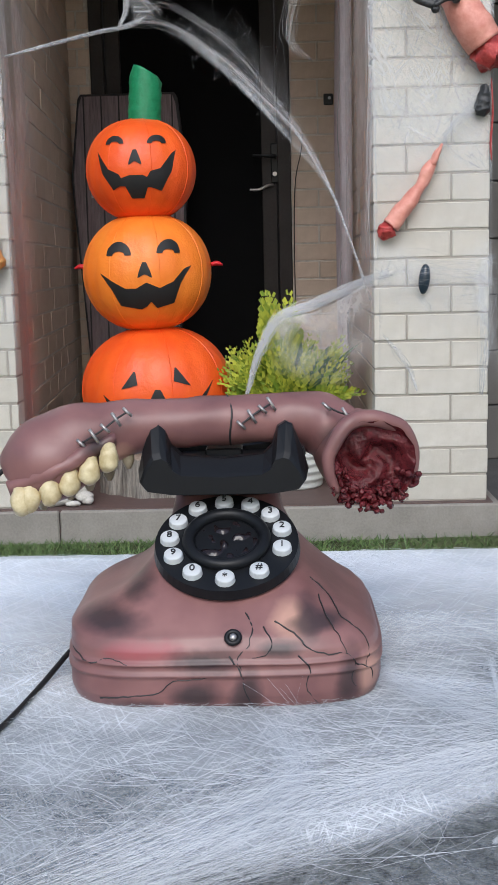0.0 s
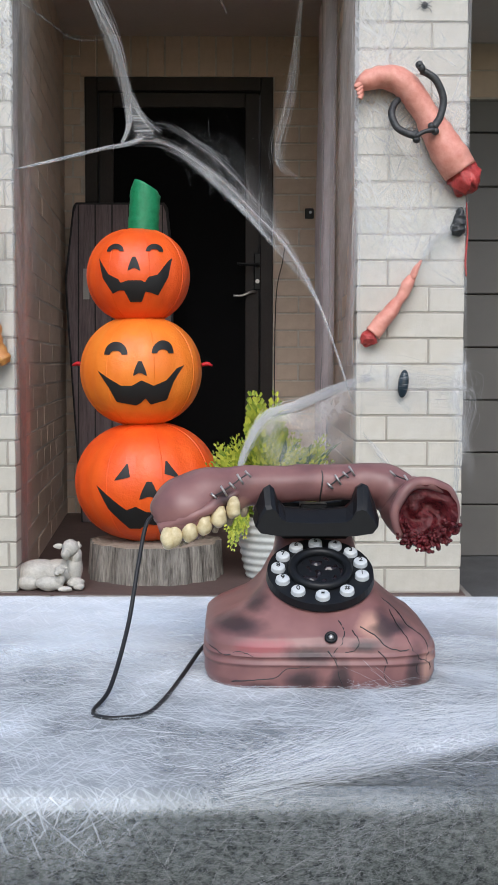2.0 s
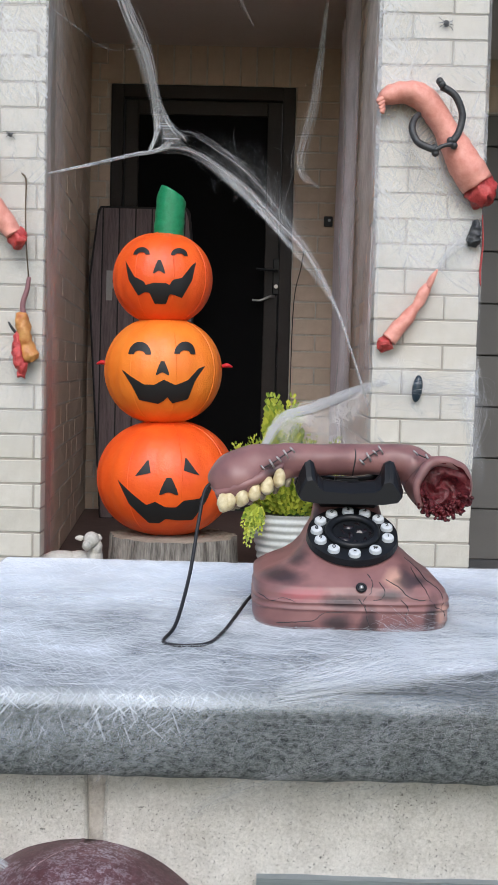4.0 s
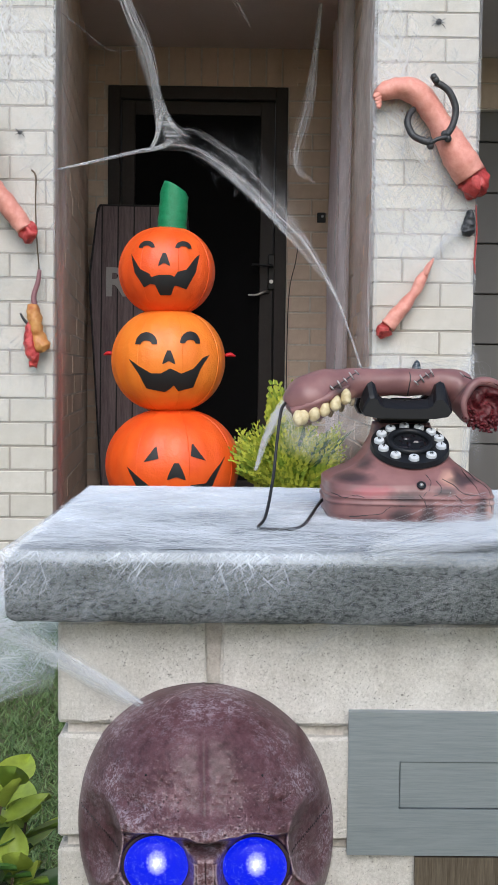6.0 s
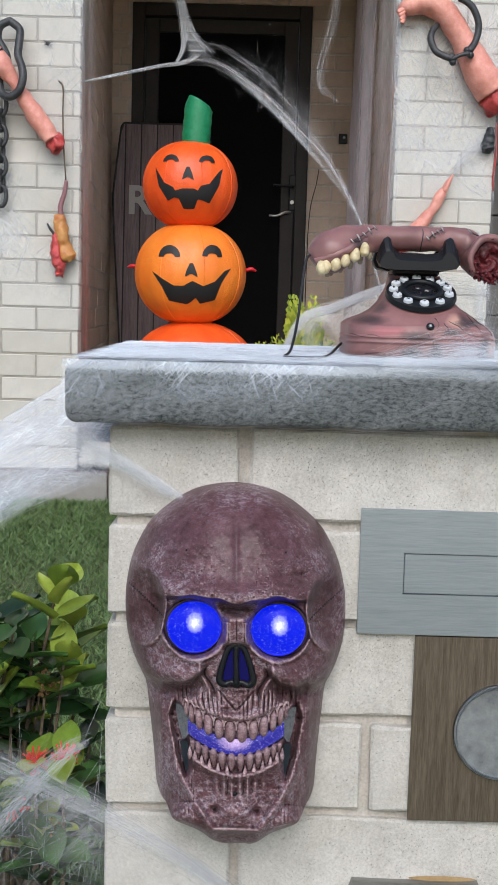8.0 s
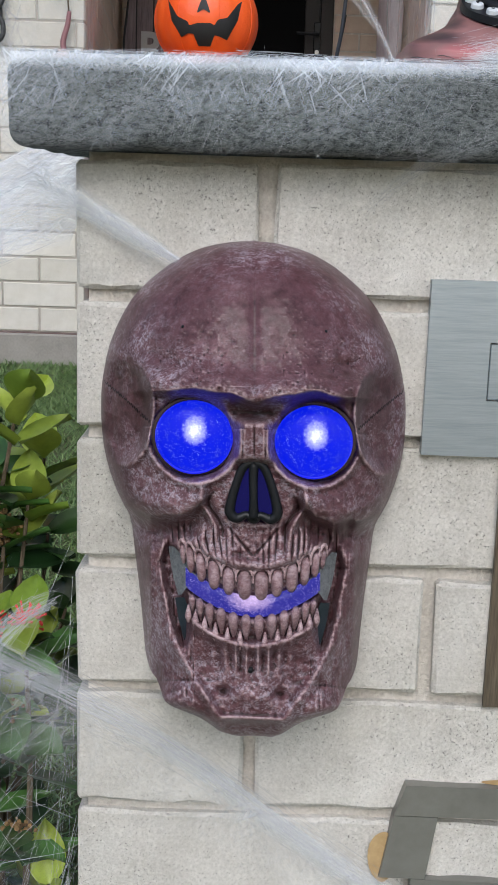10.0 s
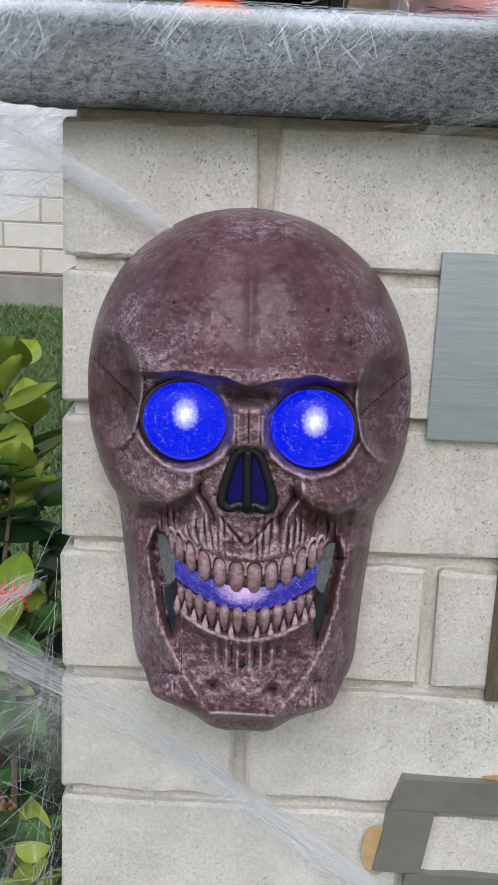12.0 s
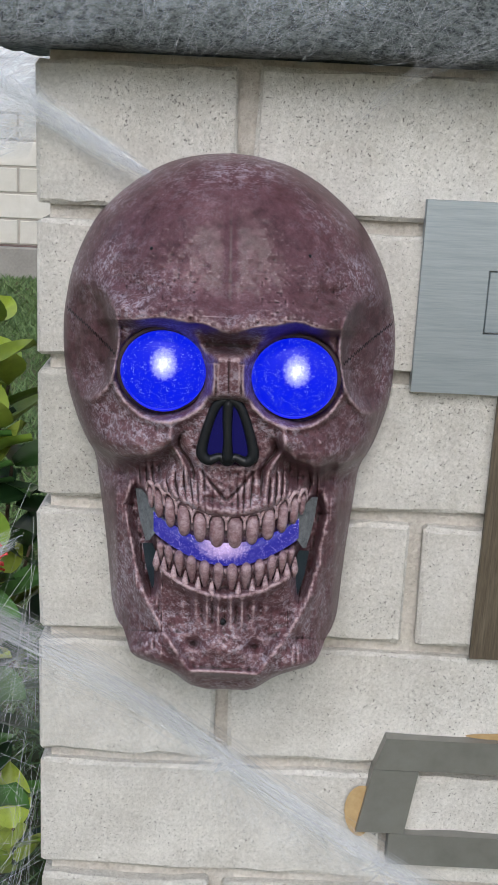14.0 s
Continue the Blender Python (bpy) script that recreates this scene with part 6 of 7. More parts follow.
LEFT = [(-0.755, 4.36, 1.955), (-0.589, 4.4, 2.001), (-0.459, 4.7, 2.096), (-0.37, 4.88, 2.150), NODE]
ARC = [(-0.36, 4.9, 2.165), (-0.20, 4.9, 2.150), (0.028, 4.8, 1.990), (0.185, 4.7, 1.825), (0.31, 4.6, 1.680), (0.419, 4.45, 1.464), (0.481, 4.4, 1.298), (0.56, 4.34, 1.05)]
ARC2 = [(-0.25, 4.9, 2.24), (-0.17, 4.9, 2.215), (0.03, 4.8, 2.06), (0.19, 4.7, 1.865), (0.31, 4.6, 1.69)]
for line, width, count, r in ((UP, (0.022, 0.030, 0.022, 0.016, 0.012, 0.012), 90, 0.0011), (UP2, (0.01, 0.016, 0.018, 0.02), 50, 0.0009), (LEFT, (0.003, 0.008, 0.010, 0.012, 0.02), 60, 0.0011), (ARC, (0.02, 0.020, 0.020, 0.020, 0.018, 0.008, 0.004, 0.006), 60, 0.0007), (ARC2, (0.02, 0.02, 0.02, 0.02, 0.02), 26, 0.0006)):
    knot = Tangle()
    knot.bundle(line, width, count, r, rng)
    knot.put(web, "strand", "pulled white web strand", True)
knot = Tangle()
for _ in range(90):
    u, w = rng.random(), rng.random()
    a = Vector(ARC[1]).lerp(Vector(ARC[4]), u) + Vector([rng.gauss(0, 0.02) for _ in range(3)])
    b = Vector((-0.10, 5.0, 2.36)).lerp(Vector((0.34, 5.2, 2.05)), w) + Vector([rng.gauss(0, 0.05) for _ in range(3)])
    b = a.lerp(b, rng.random() ** 1.5)
    mid = a.lerp(b, 0.5) + Vector([rng.gauss(0, 0.045) for _ in range(3)])
    knot.strand([a, a.lerp(mid, 0.5) + (mid - b) * 0.12, mid, mid.lerp(b, 0.6) + (mid - a) * 0.12, b], 0.00024 * rng.uniform(0.5, 1.4))
knot.bundle([(0.40, 5.3, 2.95), (0.354, 5.3, 2.505), (0.283, 5.3, 2.174), (0.384, 5.3, 2.068)], (0.008, 0.022, 0.026, 0.008), 70, 0.0008, rng)
knot.bundle([(-0.08, 5.2, 3.05), (-0.02, 5.2, 2.92), (0.05, 5.2, 2.80)], (0.008, 0.016, 0.008), 14, 0.0008, rng)
knot.bundle([(-0.76, 4.4, 2.62), (-0.68, 4.5, 2.58), (-0.60, 4.9, 2.60), (-0.50, 5.4, 2.74)], (0.004, 0.006, 0.006, 0.004), 10, 0.0007, rng)
knot.put(web, "wisp", "loose fine white wisps", True)
veil(lambda u, v: Vector(ARC[1]).lerp(Vector(ARC[4]), u).lerp(Vector((-0.14, 5.1, 2.34)).lerp(Vector((0.36, 5.2, 2.0)), u), v) + Vector((0, 0, -0.04 * math.sin(3.14 * v))), 30, 12, M_WEB_THIN, web, "thin see-through veil", (0.3, 0.3, 0.0, 0.8))
veil(lambda u, v: Vector(UP[0]).lerp(Vector(UP[3]), u) + Vector(((v - 0.5) * 0.045, 0, 0)), 20, 4, M_WEB_MID, web, "white pulled web", (0.0, 0.1, 0.4, 0.4))
veil(lambda u, v: Vector(UP[3]).lerp(Vector((-0.26, 4.9, 2.18)), u) + Vector((-0.09 + 0.14 * v, 0, -0.03 * u)) * u, 14, 8, M_WEB_MID, web, "white web in the fork", (0.1, 0.3, 0.2, 0.2))
veil(lambda u, v: Vector(ARC[1]).lerp(Vector(ARC[5]), u) + Vector((0.035, 0, 0.05)) * (v - 0.3) * (1 - 0.7 * u) + Vector((0, 0, 0.045 * math.sin(3.14 * u))), 30, 6, M_WEB_MID, web, "white pulled web", (0.2, 0.2, 0.3, 0.5))

web = thing("cobweb", pose(0, 0, 0), "white stretched cobweb over the brick column and planter", "cobweb", "cobwebs")
veil(lambda u, v: (RIGHT - 0.006 - 0.006 * math.sin(9 * v + 4 * u), 4.305 + 1.1 * u, 0.9 + 2.1 * v), 20, 30, M_WEB_SIDE, web, "white gauze on the side of the column", (0.0, 0.5, 0.2, 0.1))
veil(lambda u, v: (0.553 + 0.44 * u, FRONT - 0.010 - 0.014 * abs(math.sin(5 * u + 2 * v)), 0.93 + 0.34 * v + 0.06 * math.sin(6 * u + 1)), 40, 20, M_WEB_MID, web, "white gauze across the column", (0.0, 0.0, 0.5, 0.6), lambda u, v: 1.0 + 0.5 * noise.noise(Vector((u * 5, v * 4, 3))))
veil(lambda u, v: (0.60 + 0.26 * u, FRONT - 0.024 - 0.01 * math.sin(3.14 * u), 1.03 + 0.15 * v + 0.04 * math.sin(4 * u)), 24, 12, M_WEB_MID, web, "gathered gauze round the ornament", (0.3, 0.4, 0.4, 0.4))
veil(lambda u, v: (0.553 + 0.44 * u, FRONT - 0.016, 1.55 + 0.45 * v - 0.12 * math.sin(3 * u)), 24, 14, M_WEB_MID, web, "loose white gauze on the brick", (0.1, 0.1, 0.5, 0.5), lambda u, v: 0.6 + 0.7 * noise.noise(Vector((u * 3, v * 3, 8))))
veil(lambda u, v: (0.553 + 0.44 * u, FRONT - 0.010 - 0.008 * math.sin(7 * v + 3 * u), 1.25 + 1.6 * v), 20, 24, M_WEB_HAZE, web, "faint gauze on the brick", (0.0, 0.0, 0.2, 0.0))
veil(lambda u, v: Vector((0.60, 4.285, 1.16)).lerp(Vector((0.17, 4.50, 0.985)), u) + Vector((0, 0.03 * math.sin(6 * u), -0.40 * v * (1 - 0.5 * u) - 0.05 * math.sin(3.14 * u))), 24, 14, M_WEB_SIDE, web, "white gauze pulled over the plant", (0.05, 0.15, 0.0, 0.7), lambda u, v: max(0.1, 0.62 + 0.7 * noise.noise(Vector((u * 5, v * 4, 2)))))
veil(lambda u, v: (0.945 + 0.06 * u + 0.03 * math.sin(5 * v + 1) + 0.06 * max(0, v - 0.7), FRONT - 0.022 - 0.02 * u, 0.72 + 0.50 * v), 14, 20, M_WEB_MID, web, "torn gauze hanging at the edge", (0.5, 0.3, 0.6, 0.1))
knot = Tangle()
knot.bundle([(0.62, 4.275, 1.15), (0.50, 4.4, 1.10), (0.35, 4.5, 1.03), (0.22, 4.48, 0.985), (0.14, 4.46, 0.86), (0.09, 4.46, 0.70)], (0.02, 0.03, 0.03, 0.026, 0.018, 0.008), 170, 0.0007, rng)
knot.bundle([(0.56, 4.28, 2.9), (0.556, 4.28, 2.3), (0.562, 4.28, 1.7), (0.556, 4.28, 1.2)], (0.03, 0.02, 0.02, 0.03), 24, 0.0005, rng)
knot.bundle([(0.56, 4.27, 1.10), (0.70, 4.26, 1.13), (0.82, 4.26, 1.13), (0.985, 4.27, 1.10), (0.97, 4.27, 0.90), (0.955, 4.28, 0.70)], (0.10, 0.08, 0.06, 0.06, 0.03, 0.010), 90, 0.0004, rng)
knot.bundle([(0.80, 4.26, 1.60), (0.86, 4.26, 1.68), (0.94, 4.26, 1.74)], (0.02, 0.02, 0.02), 40, 0.0006, rng)
knot.bundle([(0.60, 4.28, 0.92), (0.68, 4.28, 0.82), (0.72, 4.28, 0.72)], (0.012, 0.012, 0.006), 30, 0.0006, rng)
knot.put(web, "strand")

web = thing("cobweb", pose(0, 0, 0), "faint white cobweb stretched over the brick house wall", "cobweb", "cobwebs")
veil(lambda u, v: (-1.9 + 1.15 * u, FRONT - 0.009 - 0.006 * math.sin(5 * u + 6 * v), 0.8 + 2.2 * v), 24, 30, M_WEB_HAZE, web, "faint gauze on the brick", (0.1, 0.0, 0.2, 0.0))
ang = math.atan2(LEFT1 - LEFT0, DOORWALL - FRONT)
veil(lambda u, v: (LEFT0 + 0.010 + 0.004 * math.sin(8 * v) + math.sin(ang) * 0.9 * u, FRONT + 0.005 + 0.9 * u, 0.9 + 2.1 * v), 14, 30, M_WEB_SIDE, web, "pale gauze round the corner", (0.0, 0.7, 0.4, 0.0))
# red gauze, thinning inward and upward
veil(lambda u, v: (LEFT0 + 0.014 + 0.004 * math.sin(6 * v) + math.sin(ang) * 0.5 * u, FRONT + 0.005 + 0.5 * u, 0.32 + 1.6 * v), 14, 30, M_WEB_RED, web, "red tinted gauze low at the porch corner", (0.25, 0.8, 0.0, 0.7))
knot = Tangle()
for _ in range(40):
    a = Vector((rng.uniform(-1.4, -0.78), FRONT - 0.012, rng.uniform(0.9, 2.8)))
    b = a + Vector((rng.uniform(-0.4, 0.4), 0, rng.uniform(-0.25, 0.25)))
    b.x = min(b.x, -0.765)
    knot.strand([a, a.lerp(b, 0.5) + Vector((0, -0.004, -0.012)), b], 0.0007)
knot.put(web, "strand")

# web over the cap
CAPZ = 0.9665
web = thing("cobweb", pose(0, 0, 0), "white stretched cobweb laid over the stone cap", "cobweb", "cobwebs")


def web_front(x):
    return float(np.interp(x, [-0.3, 0.13, 0.20, 0.26, 0.34, 0.8], [0.47, 0.472, 0.50, 0.53, 0.58, 0.60]))


def cap_veil(u, v):
    x = -0.178 + 0.957 * u
    y0 = web_front(x)
    y = y0 + (0.979 - y0) * v
    return (x, y, CAPZ + 0.0012 + 0.0012 * noise.noise(Vector((x * 40, y * 40, 0))))


veil(cap_veil, 80, 60, M_WEB_CAP, web, "dense white gauze on the stone", (0.0, 0.0, 0.0, 0.0), lambda u, v: 0.46 + 0.70 * v + 1.0 * max(0, 0.45 - u))
veil(lambda u, v: Vector(cap_veil(u, 0.35 + 0.65 * v)) + Vector((0, 0, 0.0022)), 60, 30, M_WEB_DENSE, web, "thick white gauze towards the back", (0.0, 0.0, 0.9, 0.0))
veil(lambda u, v: (0.14 + 0.46 * u, 0.468 + 0.14 * v, CAPZ + 0.0010), 40, 12, M_WEB_MID, web, "thin gauze on the bare stone", (0.2, 0.0, 0.1, 0.0), lambda u, v: 0.8)
veil(lambda u, v: (0.10 + 0.34 * u, web_front(0.10 + 0.34 * u) - 0.004 + 0.055 * v + 0.01 * math.sin(9 * u), CAPZ + 0.004), 40, 10, M_WEB_FOLD, web, "thick white pulled fold", (0.25, 0.1, 0.3, 0.6))
veil(lambda u, v: Vector((0.272, 0.69, 0.974)).lerp(Vector((0.46, 0.60, 0.976)), u) + Vector((0, -0.02 - 0.05 * u, 0)) * (v - 0.5), 20, 8, M_WEB_FOLD, web, "white pulled fold", (0.05, 0.1, 0.4, 0.4))
veil(lambda u, v: Vector((0.40, 0.60, 0.9745)).lerp(Vector((0.13, 0.468, 0.9735)), u) + Vector((-0.03, 0.06, 0)) * (v - 0.4), 30, 8, M_WEB_FOLD, web, "white pulled fold", (0.1, 0.2, 0.4, 0.5))


veil(lambda u, v: (-0.182 + 0.60 * u, 0.4605 + 0.014 * (1 - math.cos(1.5708 * v)), 0.9545 + 0.0125 * math.sin(1.5708 * v)), 60, 8, M_WEB_CAP, web, "gauze folded over the front edge", (0.0, 0.5, 0.3, 0.0), lambda u, v: 0.95 - 0.7 * u)


def face_veil(u, v):
    x = -0.186 + 0.50 * u
    return (x, 0.4575 + 0.0015 * math.sin(20 * u + 9 * v), 0.967 - 0.064 * v)


veil(face_veil, 60, 16, M_WEB_FACE, web, "thin gauze hanging over the cap's edge", (0.0, 0.3, 0.0, 0.5), lambda u, v: max(0.25, 2.0 * (1.1 - u / 0.8 - 0.5 * v)))
knot = Tangle()
made = 0
while made < 9000:
    x, y = rng.uniform(-0.18, 0.62), rng.uniform(0.47, 0.98)
    if y < web_front(x) - 0.01 and rng.random() < 0.92:
        continue
    a, l = rng.uniform(-0.9, 2.2), 0.012 + 0.075 * rng.random() ** 2
    d = Vector((math.cos(a), math.sin(a), 0)) * l / 2
    p = Vector((x, y, CAPZ + 0.0020 + rng.uniform(0, 0.0022)))
    bow = Vector((-d.y, d.x, 0)) * rng.gauss(0, 0.45)
    ends = [p - d, p - d * 0.5 + bow * 0.7, p + bow, p + d * 0.5 + bow * 0.7, p + d]
    if min(e.y for e in ends) < 0.468:
        continue
    made += 1
    for e in ends:
        e.x, e.y = min(0.78, max(-0.18, e.x)), min(0.98, max(0.466, e.y))
    knot.strand(ends, 0.000035 + 0.00010 * rng.random() ** 3)
knot.put(web, "fibre_tangle", "tangle of fine white fibres", bright=True)
knot = Tangle()
for line, width, count in (([(0.272, 0.69, 0.975), (0.30, 0.655, 0.976), (0.335, 0.615, 0.977), (0.45, 0.60, 0.977)], (0.005, 0.012, 0.018, 0.03), 110), ([(0.38, 0.60, 0.977), (0.31, 0.575, 0.976), (0.265, 0.545, 0.975), (0.225, 0.522, 0.975), (0.18, 0.49, 0.974), (0.12, 0.465, 0.968)], (0.02, 0.018, 0.022, 0.028, 0.022, 0.012), 260), ([(0.335, 0.71, 0.975), (0.325, 0.62, 0.979), (0.312, 0.53, 0.974), (0.300, 0.51, 0.972)], (0.002, 0.0012, 0.0012, 0.001), 30), ([(0.21, 0.62, 0.974), (0.225, 0.56, 0.975), (0.20, 0.51, 0.974)], (0.02, 0.012, 0.02), 120)):
    knot.bundle(line, width, count * 3, 0.00005, rng)
knot.put(web, "strand", "thick pulled white strand", bright=True)
knot = Tangle()
for _ in range(280):
    x, z = rng.uniform(-0.185, 0.6), 0.967 - 0.062 * rng.random() ** 1.3
    if rng.random() < (x + 0.1) * 1.3:
        continue
    a, l = rng.gauss(0.8, 0.7), rng.uniform(0.012, 0.10)
    d = Vector((math.cos(a), 0, math.sin(a))) * l / 2
    p = Vector((x, 0.4570, z))
    ends = [p - d, p + Vector((rng.gauss(0, 0.0015), 0, rng.gauss(0, 0.0015))), p + d]
    for e in ends:
        e.z = min(0.968, max(0.902, e.z))
    knot.strand(ends, 0.00004 + 0.00005 * rng.random() ** 2)
for _ in range(1500):
    p = Vector((-0.183 + 0.75 * rng.random() ** 1.3, 0.4575, rng.uniform(0.908, 0.966)))
    a, l = rng.gauss(1.0, 0.8), rng.uniform(0.004, 0.022)
    d = Vector((math.cos(a), 0, math.sin(a))) * l / 2
    knot.strand([p - d, p + Vector((d.z, -0.001, -d.x)) * rng.uniform(-0.5, 0.5), p + d], 0.00003 + 0.00006 * rng.random() ** 2)
for _ in range(110):
    x = -0.185 + 0.42 * rng.random() ** 1.4
    a, l = rng.gauss(0.75, 0.45), rng.uniform(0.03, 0.11)
    p = Vector((x, 0.4565, rng.uniform(0.925, 0.967)))
    d = Vector((math.cos(a), 0, math.sin(a))) * l / 2
    ends = [p - d, p, p + d]
    for e in ends:
        e.z = min(0.968, max(0.900, e.z))
    knot.strand(ends, 0.00004 + 0.00006 * rng.random() ** 2)
knot.bundle([(0.27, 0.457, 0.966), (0.20, 0.455, 0.945), (0.13, 0.455, 0.918), (0.085, 0.470, 0.897), (0.055, 0.496, 0.868)], (0.02, 0.018, 0.014, 0.007, 0.004), 45, 0.00004, rng)
knot.put(web, "fibre_tangle", "fine fibres over the cap's edge")
veil(lambda u, v: Vector((0.30, 0.4555, 0.966)).lerp(Vector((0.055, 0.494, 0.868)), u) + Vector((-0.05 * (v - 0.5), -0.006 * math.sin(3.14 * u), 0.045 * (v - 0.5) * (1 - 0.8 * u))), 24, 8, M_WEB_THIN, web, "thin hanging wisp", (0.1, 0.2, 0.4, 0.4))

# web stretched from the cap's corner to the shrub side
web = thing("cobweb", pose(0, 0, 0), "white cobweb stretched from the cap corner over the shrub", "cobweb", "cobwebs")


def wing(u, v):
    top = Vector((-0.172, 0.60 + 0.32 * (1 - u), 0.970)).lerp(Vector((-0.70, 0.62, 0.61)), u)
    low = Vector((-0.150, 0.51, 0.838)).lerp(Vector((-0.70, 0.56, 0.34)), u) + Vector((0, 0, 0.055 * math.sin(3.14 * min(1, u * 2.2))))
    return top.lerp(low, v) + Vector((0, 0.01 * math.sin(9 * u + 4 * v), 0))


veil(wing, 40, 20, M_WEB_WING, web, "pale gauze wing", (0.0, 0.1, 0.0, 0.12))
knot = Tangle()
for _ in range(1100):
    v0 = rng.random()
    v1 = min(1, max(0, v0 + rng.gauss(0, 0.3)))
    u0 = rng.uniform(0, 0.8)
    u1 = min(1, u0 + rng.uniform(0.05, 0.4))
    knot.strand([Vector(wing(u0, v0)), Vector(wing((u0 + u1) / 2, (v0 + v1) / 2)) + Vector((0, -0.004, rng.gauss(0, 0.003))), Vector(wing(u1, v1))], 0.00006 + 0.00015 * rng.random() ** 2)
knot.bundle([(-0.20, 0.50, 0.893), (-0.165, 0.495, 0.880), (-0.13, 0.492, 0.864), (-0.094, 0.488, 0.845), (-0.07, 0.485, 0.832)], (0.02, 0.010, 0.007, 0.006, 0.004), 140, 0.00012, rng)
knot.put(web, "fibre_tangle")
veil(lambda u, v: Vector((-0.18, 0.494, 0.895)).lerp(Vector((-0.07, 0.488, 0.830)), u) + Vector((0, 0, 0.035 * (v - 0.5) * (1 - 0.5 * u))), 14, 6, M_WEB_WING, web, "wisp on the brick", (0.1, 0.2, 0.4, 0.4))

web = thing("cobweb", pose(0, 0, 0), "white cobweb drawn across the pier and low shrub", "cobweb", "cobwebs")
LOW = [(-0.30, 0.52, 0.56), (-0.142, 0.492, 0.500), (-0.059, 0.492, 0.455), (0.028, 0.492, 0.391), (0.11, 0.488, 0.338), (0.20, 0.488, 0.285)]


def low_band(u, v):
    n = len(LOW) - 1
    i = min(n - 1, int(u * n))
    p = Vector(LOW[i]).lerp(Vector(LOW[i + 1]), u * n - i)
    return p + Vector((-0.01, 0, -1)) * (v - 0.2) * (0.13 - 0.08 * u)


veil(low_band, 50, 10, M_WEB_MID, web, "white gauze band", (0.1, 0.0, 0.25, 0.8))
knot = Tangle()
knot.bundle(LOW, (0.02, 0.014, 0.010, 0.010, 0.010, 0.008), 180, 0.00010, rng)
for _ in range(900):
    a = Vector((rng.uniform(-0.55, -0.15), rng.uniform(0.46, 0.56), rng.uniform(0.0, 0.48)))
    l, g = rng.uniform(0.03, 0.16), rng.gauss(1.1, 0.6)
    b = a + Vector((math.cos(g) * l, rng.gauss(0, 0.01), math.sin(g) * l))
    b.x = min(b.x, -0.150)
    knot.strand([a, b], 0.00006 + 0.00016 * rng.random() ** 2)
knot.bundle([(-0.32, 0.50, 0.42), (-0.25, 0.50, 0.49), (-0.20, 0.52, 0.545), (-0.17, 0.54, 0.56)], (0.02, 0.016, 0.014, 0.008), 110, 0.00014, rng)
knot.put(web, "fibre_tangle")
veil(lambda u, v: (-0.60 + 0.45 * u, 0.475 + 0.03 * math.sin(4 * u + 3 * v), -0.08 + (0.48 + 0.08 * math.sin(7 * u)) * v), 40, 24, M_WEB_SHRUB, web, "thin gauze over the shrub's foot", (0.1, 0.1, 0.0, 0.7))
veil(lambda u, v: (RIGHT - 0.035 - 0.02 * math.sin(12 * u + 2 * v), 4.95 + 0.75 * u, 0.85 + 0.1 * math.sin(8 * u) + 2.2 * v), 30, 30, M_WEB_MAUVE, DRAPE, "sheer white gauze layer", (0.5, 0.1, 0.2, 0.0), name="sheer_layer")
veil(lambda u, v: (RIGHT - 0.05 - 0.012 * math.sin(15 * v), 5.35 + 0.12 * u + 0.10 * math.sin(3 * v), 0.88 + 1.75 * v), 10, 30, M_WEB_DENSE, DRAPE, "gathered white gauze fold", (0.5, 0.5, 0.2, 0.4), name="gathered_fold")


# ---- shrub beside the pier ----
shrub = thing("shrub", pose(-0.30, 0.70, -0.11), "leafy green shrub with red flowers beside the brick pier", "shrub")


def leaf_mesh(name, length, width, fold, material):
    bm = sheet(lambda u, v: (width * (2 * u - 1) * math.sin(math.pi * (0.06 + 0.94 * v) ** 0.85) ** 0.8, length * v, fold * width * abs(2 * u - 1) - 0.12 * length * v * v), 4, 7)
    me = bpy.data.meshes.new(name)
    bm.to_mesh(me)
    bm.free()
    me.polygons.foreach_set("use_smooth", [True] * len(me.polygons))
    me.materials.append(material)
    return me


OLD = [leaf_mesh("leaf", l, w, 0.35, M_LEAF) for l, w in ((0.058, 0.0155), (0.050, 0.014), (0.066, 0.0175))]
YOUNG = [leaf_mesh("leaf", l, w, 0.4, M_LEAF_NEW) for l, w in ((0.050, 0.0160), (0.058, 0.0185))]
rs = random.Random(11)
base = Vector((-0.30, 0.70, -0.11))
tips = [((-0.222, 0.655, 0.695), "new"), ((-0.212, 0.65, 0.610), "new"), ((-0.232, 0.645, 0.585), "seed"), ((-0.228, 0.565, 0.525), "flower"), ((-0.198, 0.565, 0.530), "flower"), ((-0.265, 0.63, 0.655), "old"), ((-0.25, 0.66, 0.630), "old"), ((-0.205, 0.70, 0.565), "old"), ((-0.185, 0.68, 0.50), "old"), ((-0.27, 0.64, 0.56), "old"), ((-0.215, 0.60, 0.43), "seed"), ((-0.26, 0.60, 0.46), "flower"), ((-0.29, 0.63, 0.60), "new")]
for _ in range(16):
    tips.append(((rs.uniform(-0.38, -0.215), rs.uniform(0.60, 0.74), rs.uniform(0.46, 0.66)), rs.choice(["old", "old", "new"])))
for _ in range(30):
    tips.append(((rs.uniform(-0.34, -0.19), rs.uniform(0.58, 0.80), rs.uniform(0.12, 0.62)), rs.choice(["old", "old", "old", "old", "new", "seed"])))
for _ in range(16):
    tips.append(((rs.uniform(-0.60, -0.34), rs.uniform(0.58, 0.90), rs.uniform(0.05, 0.58)), rs.choice(["old", "old", "new"])))
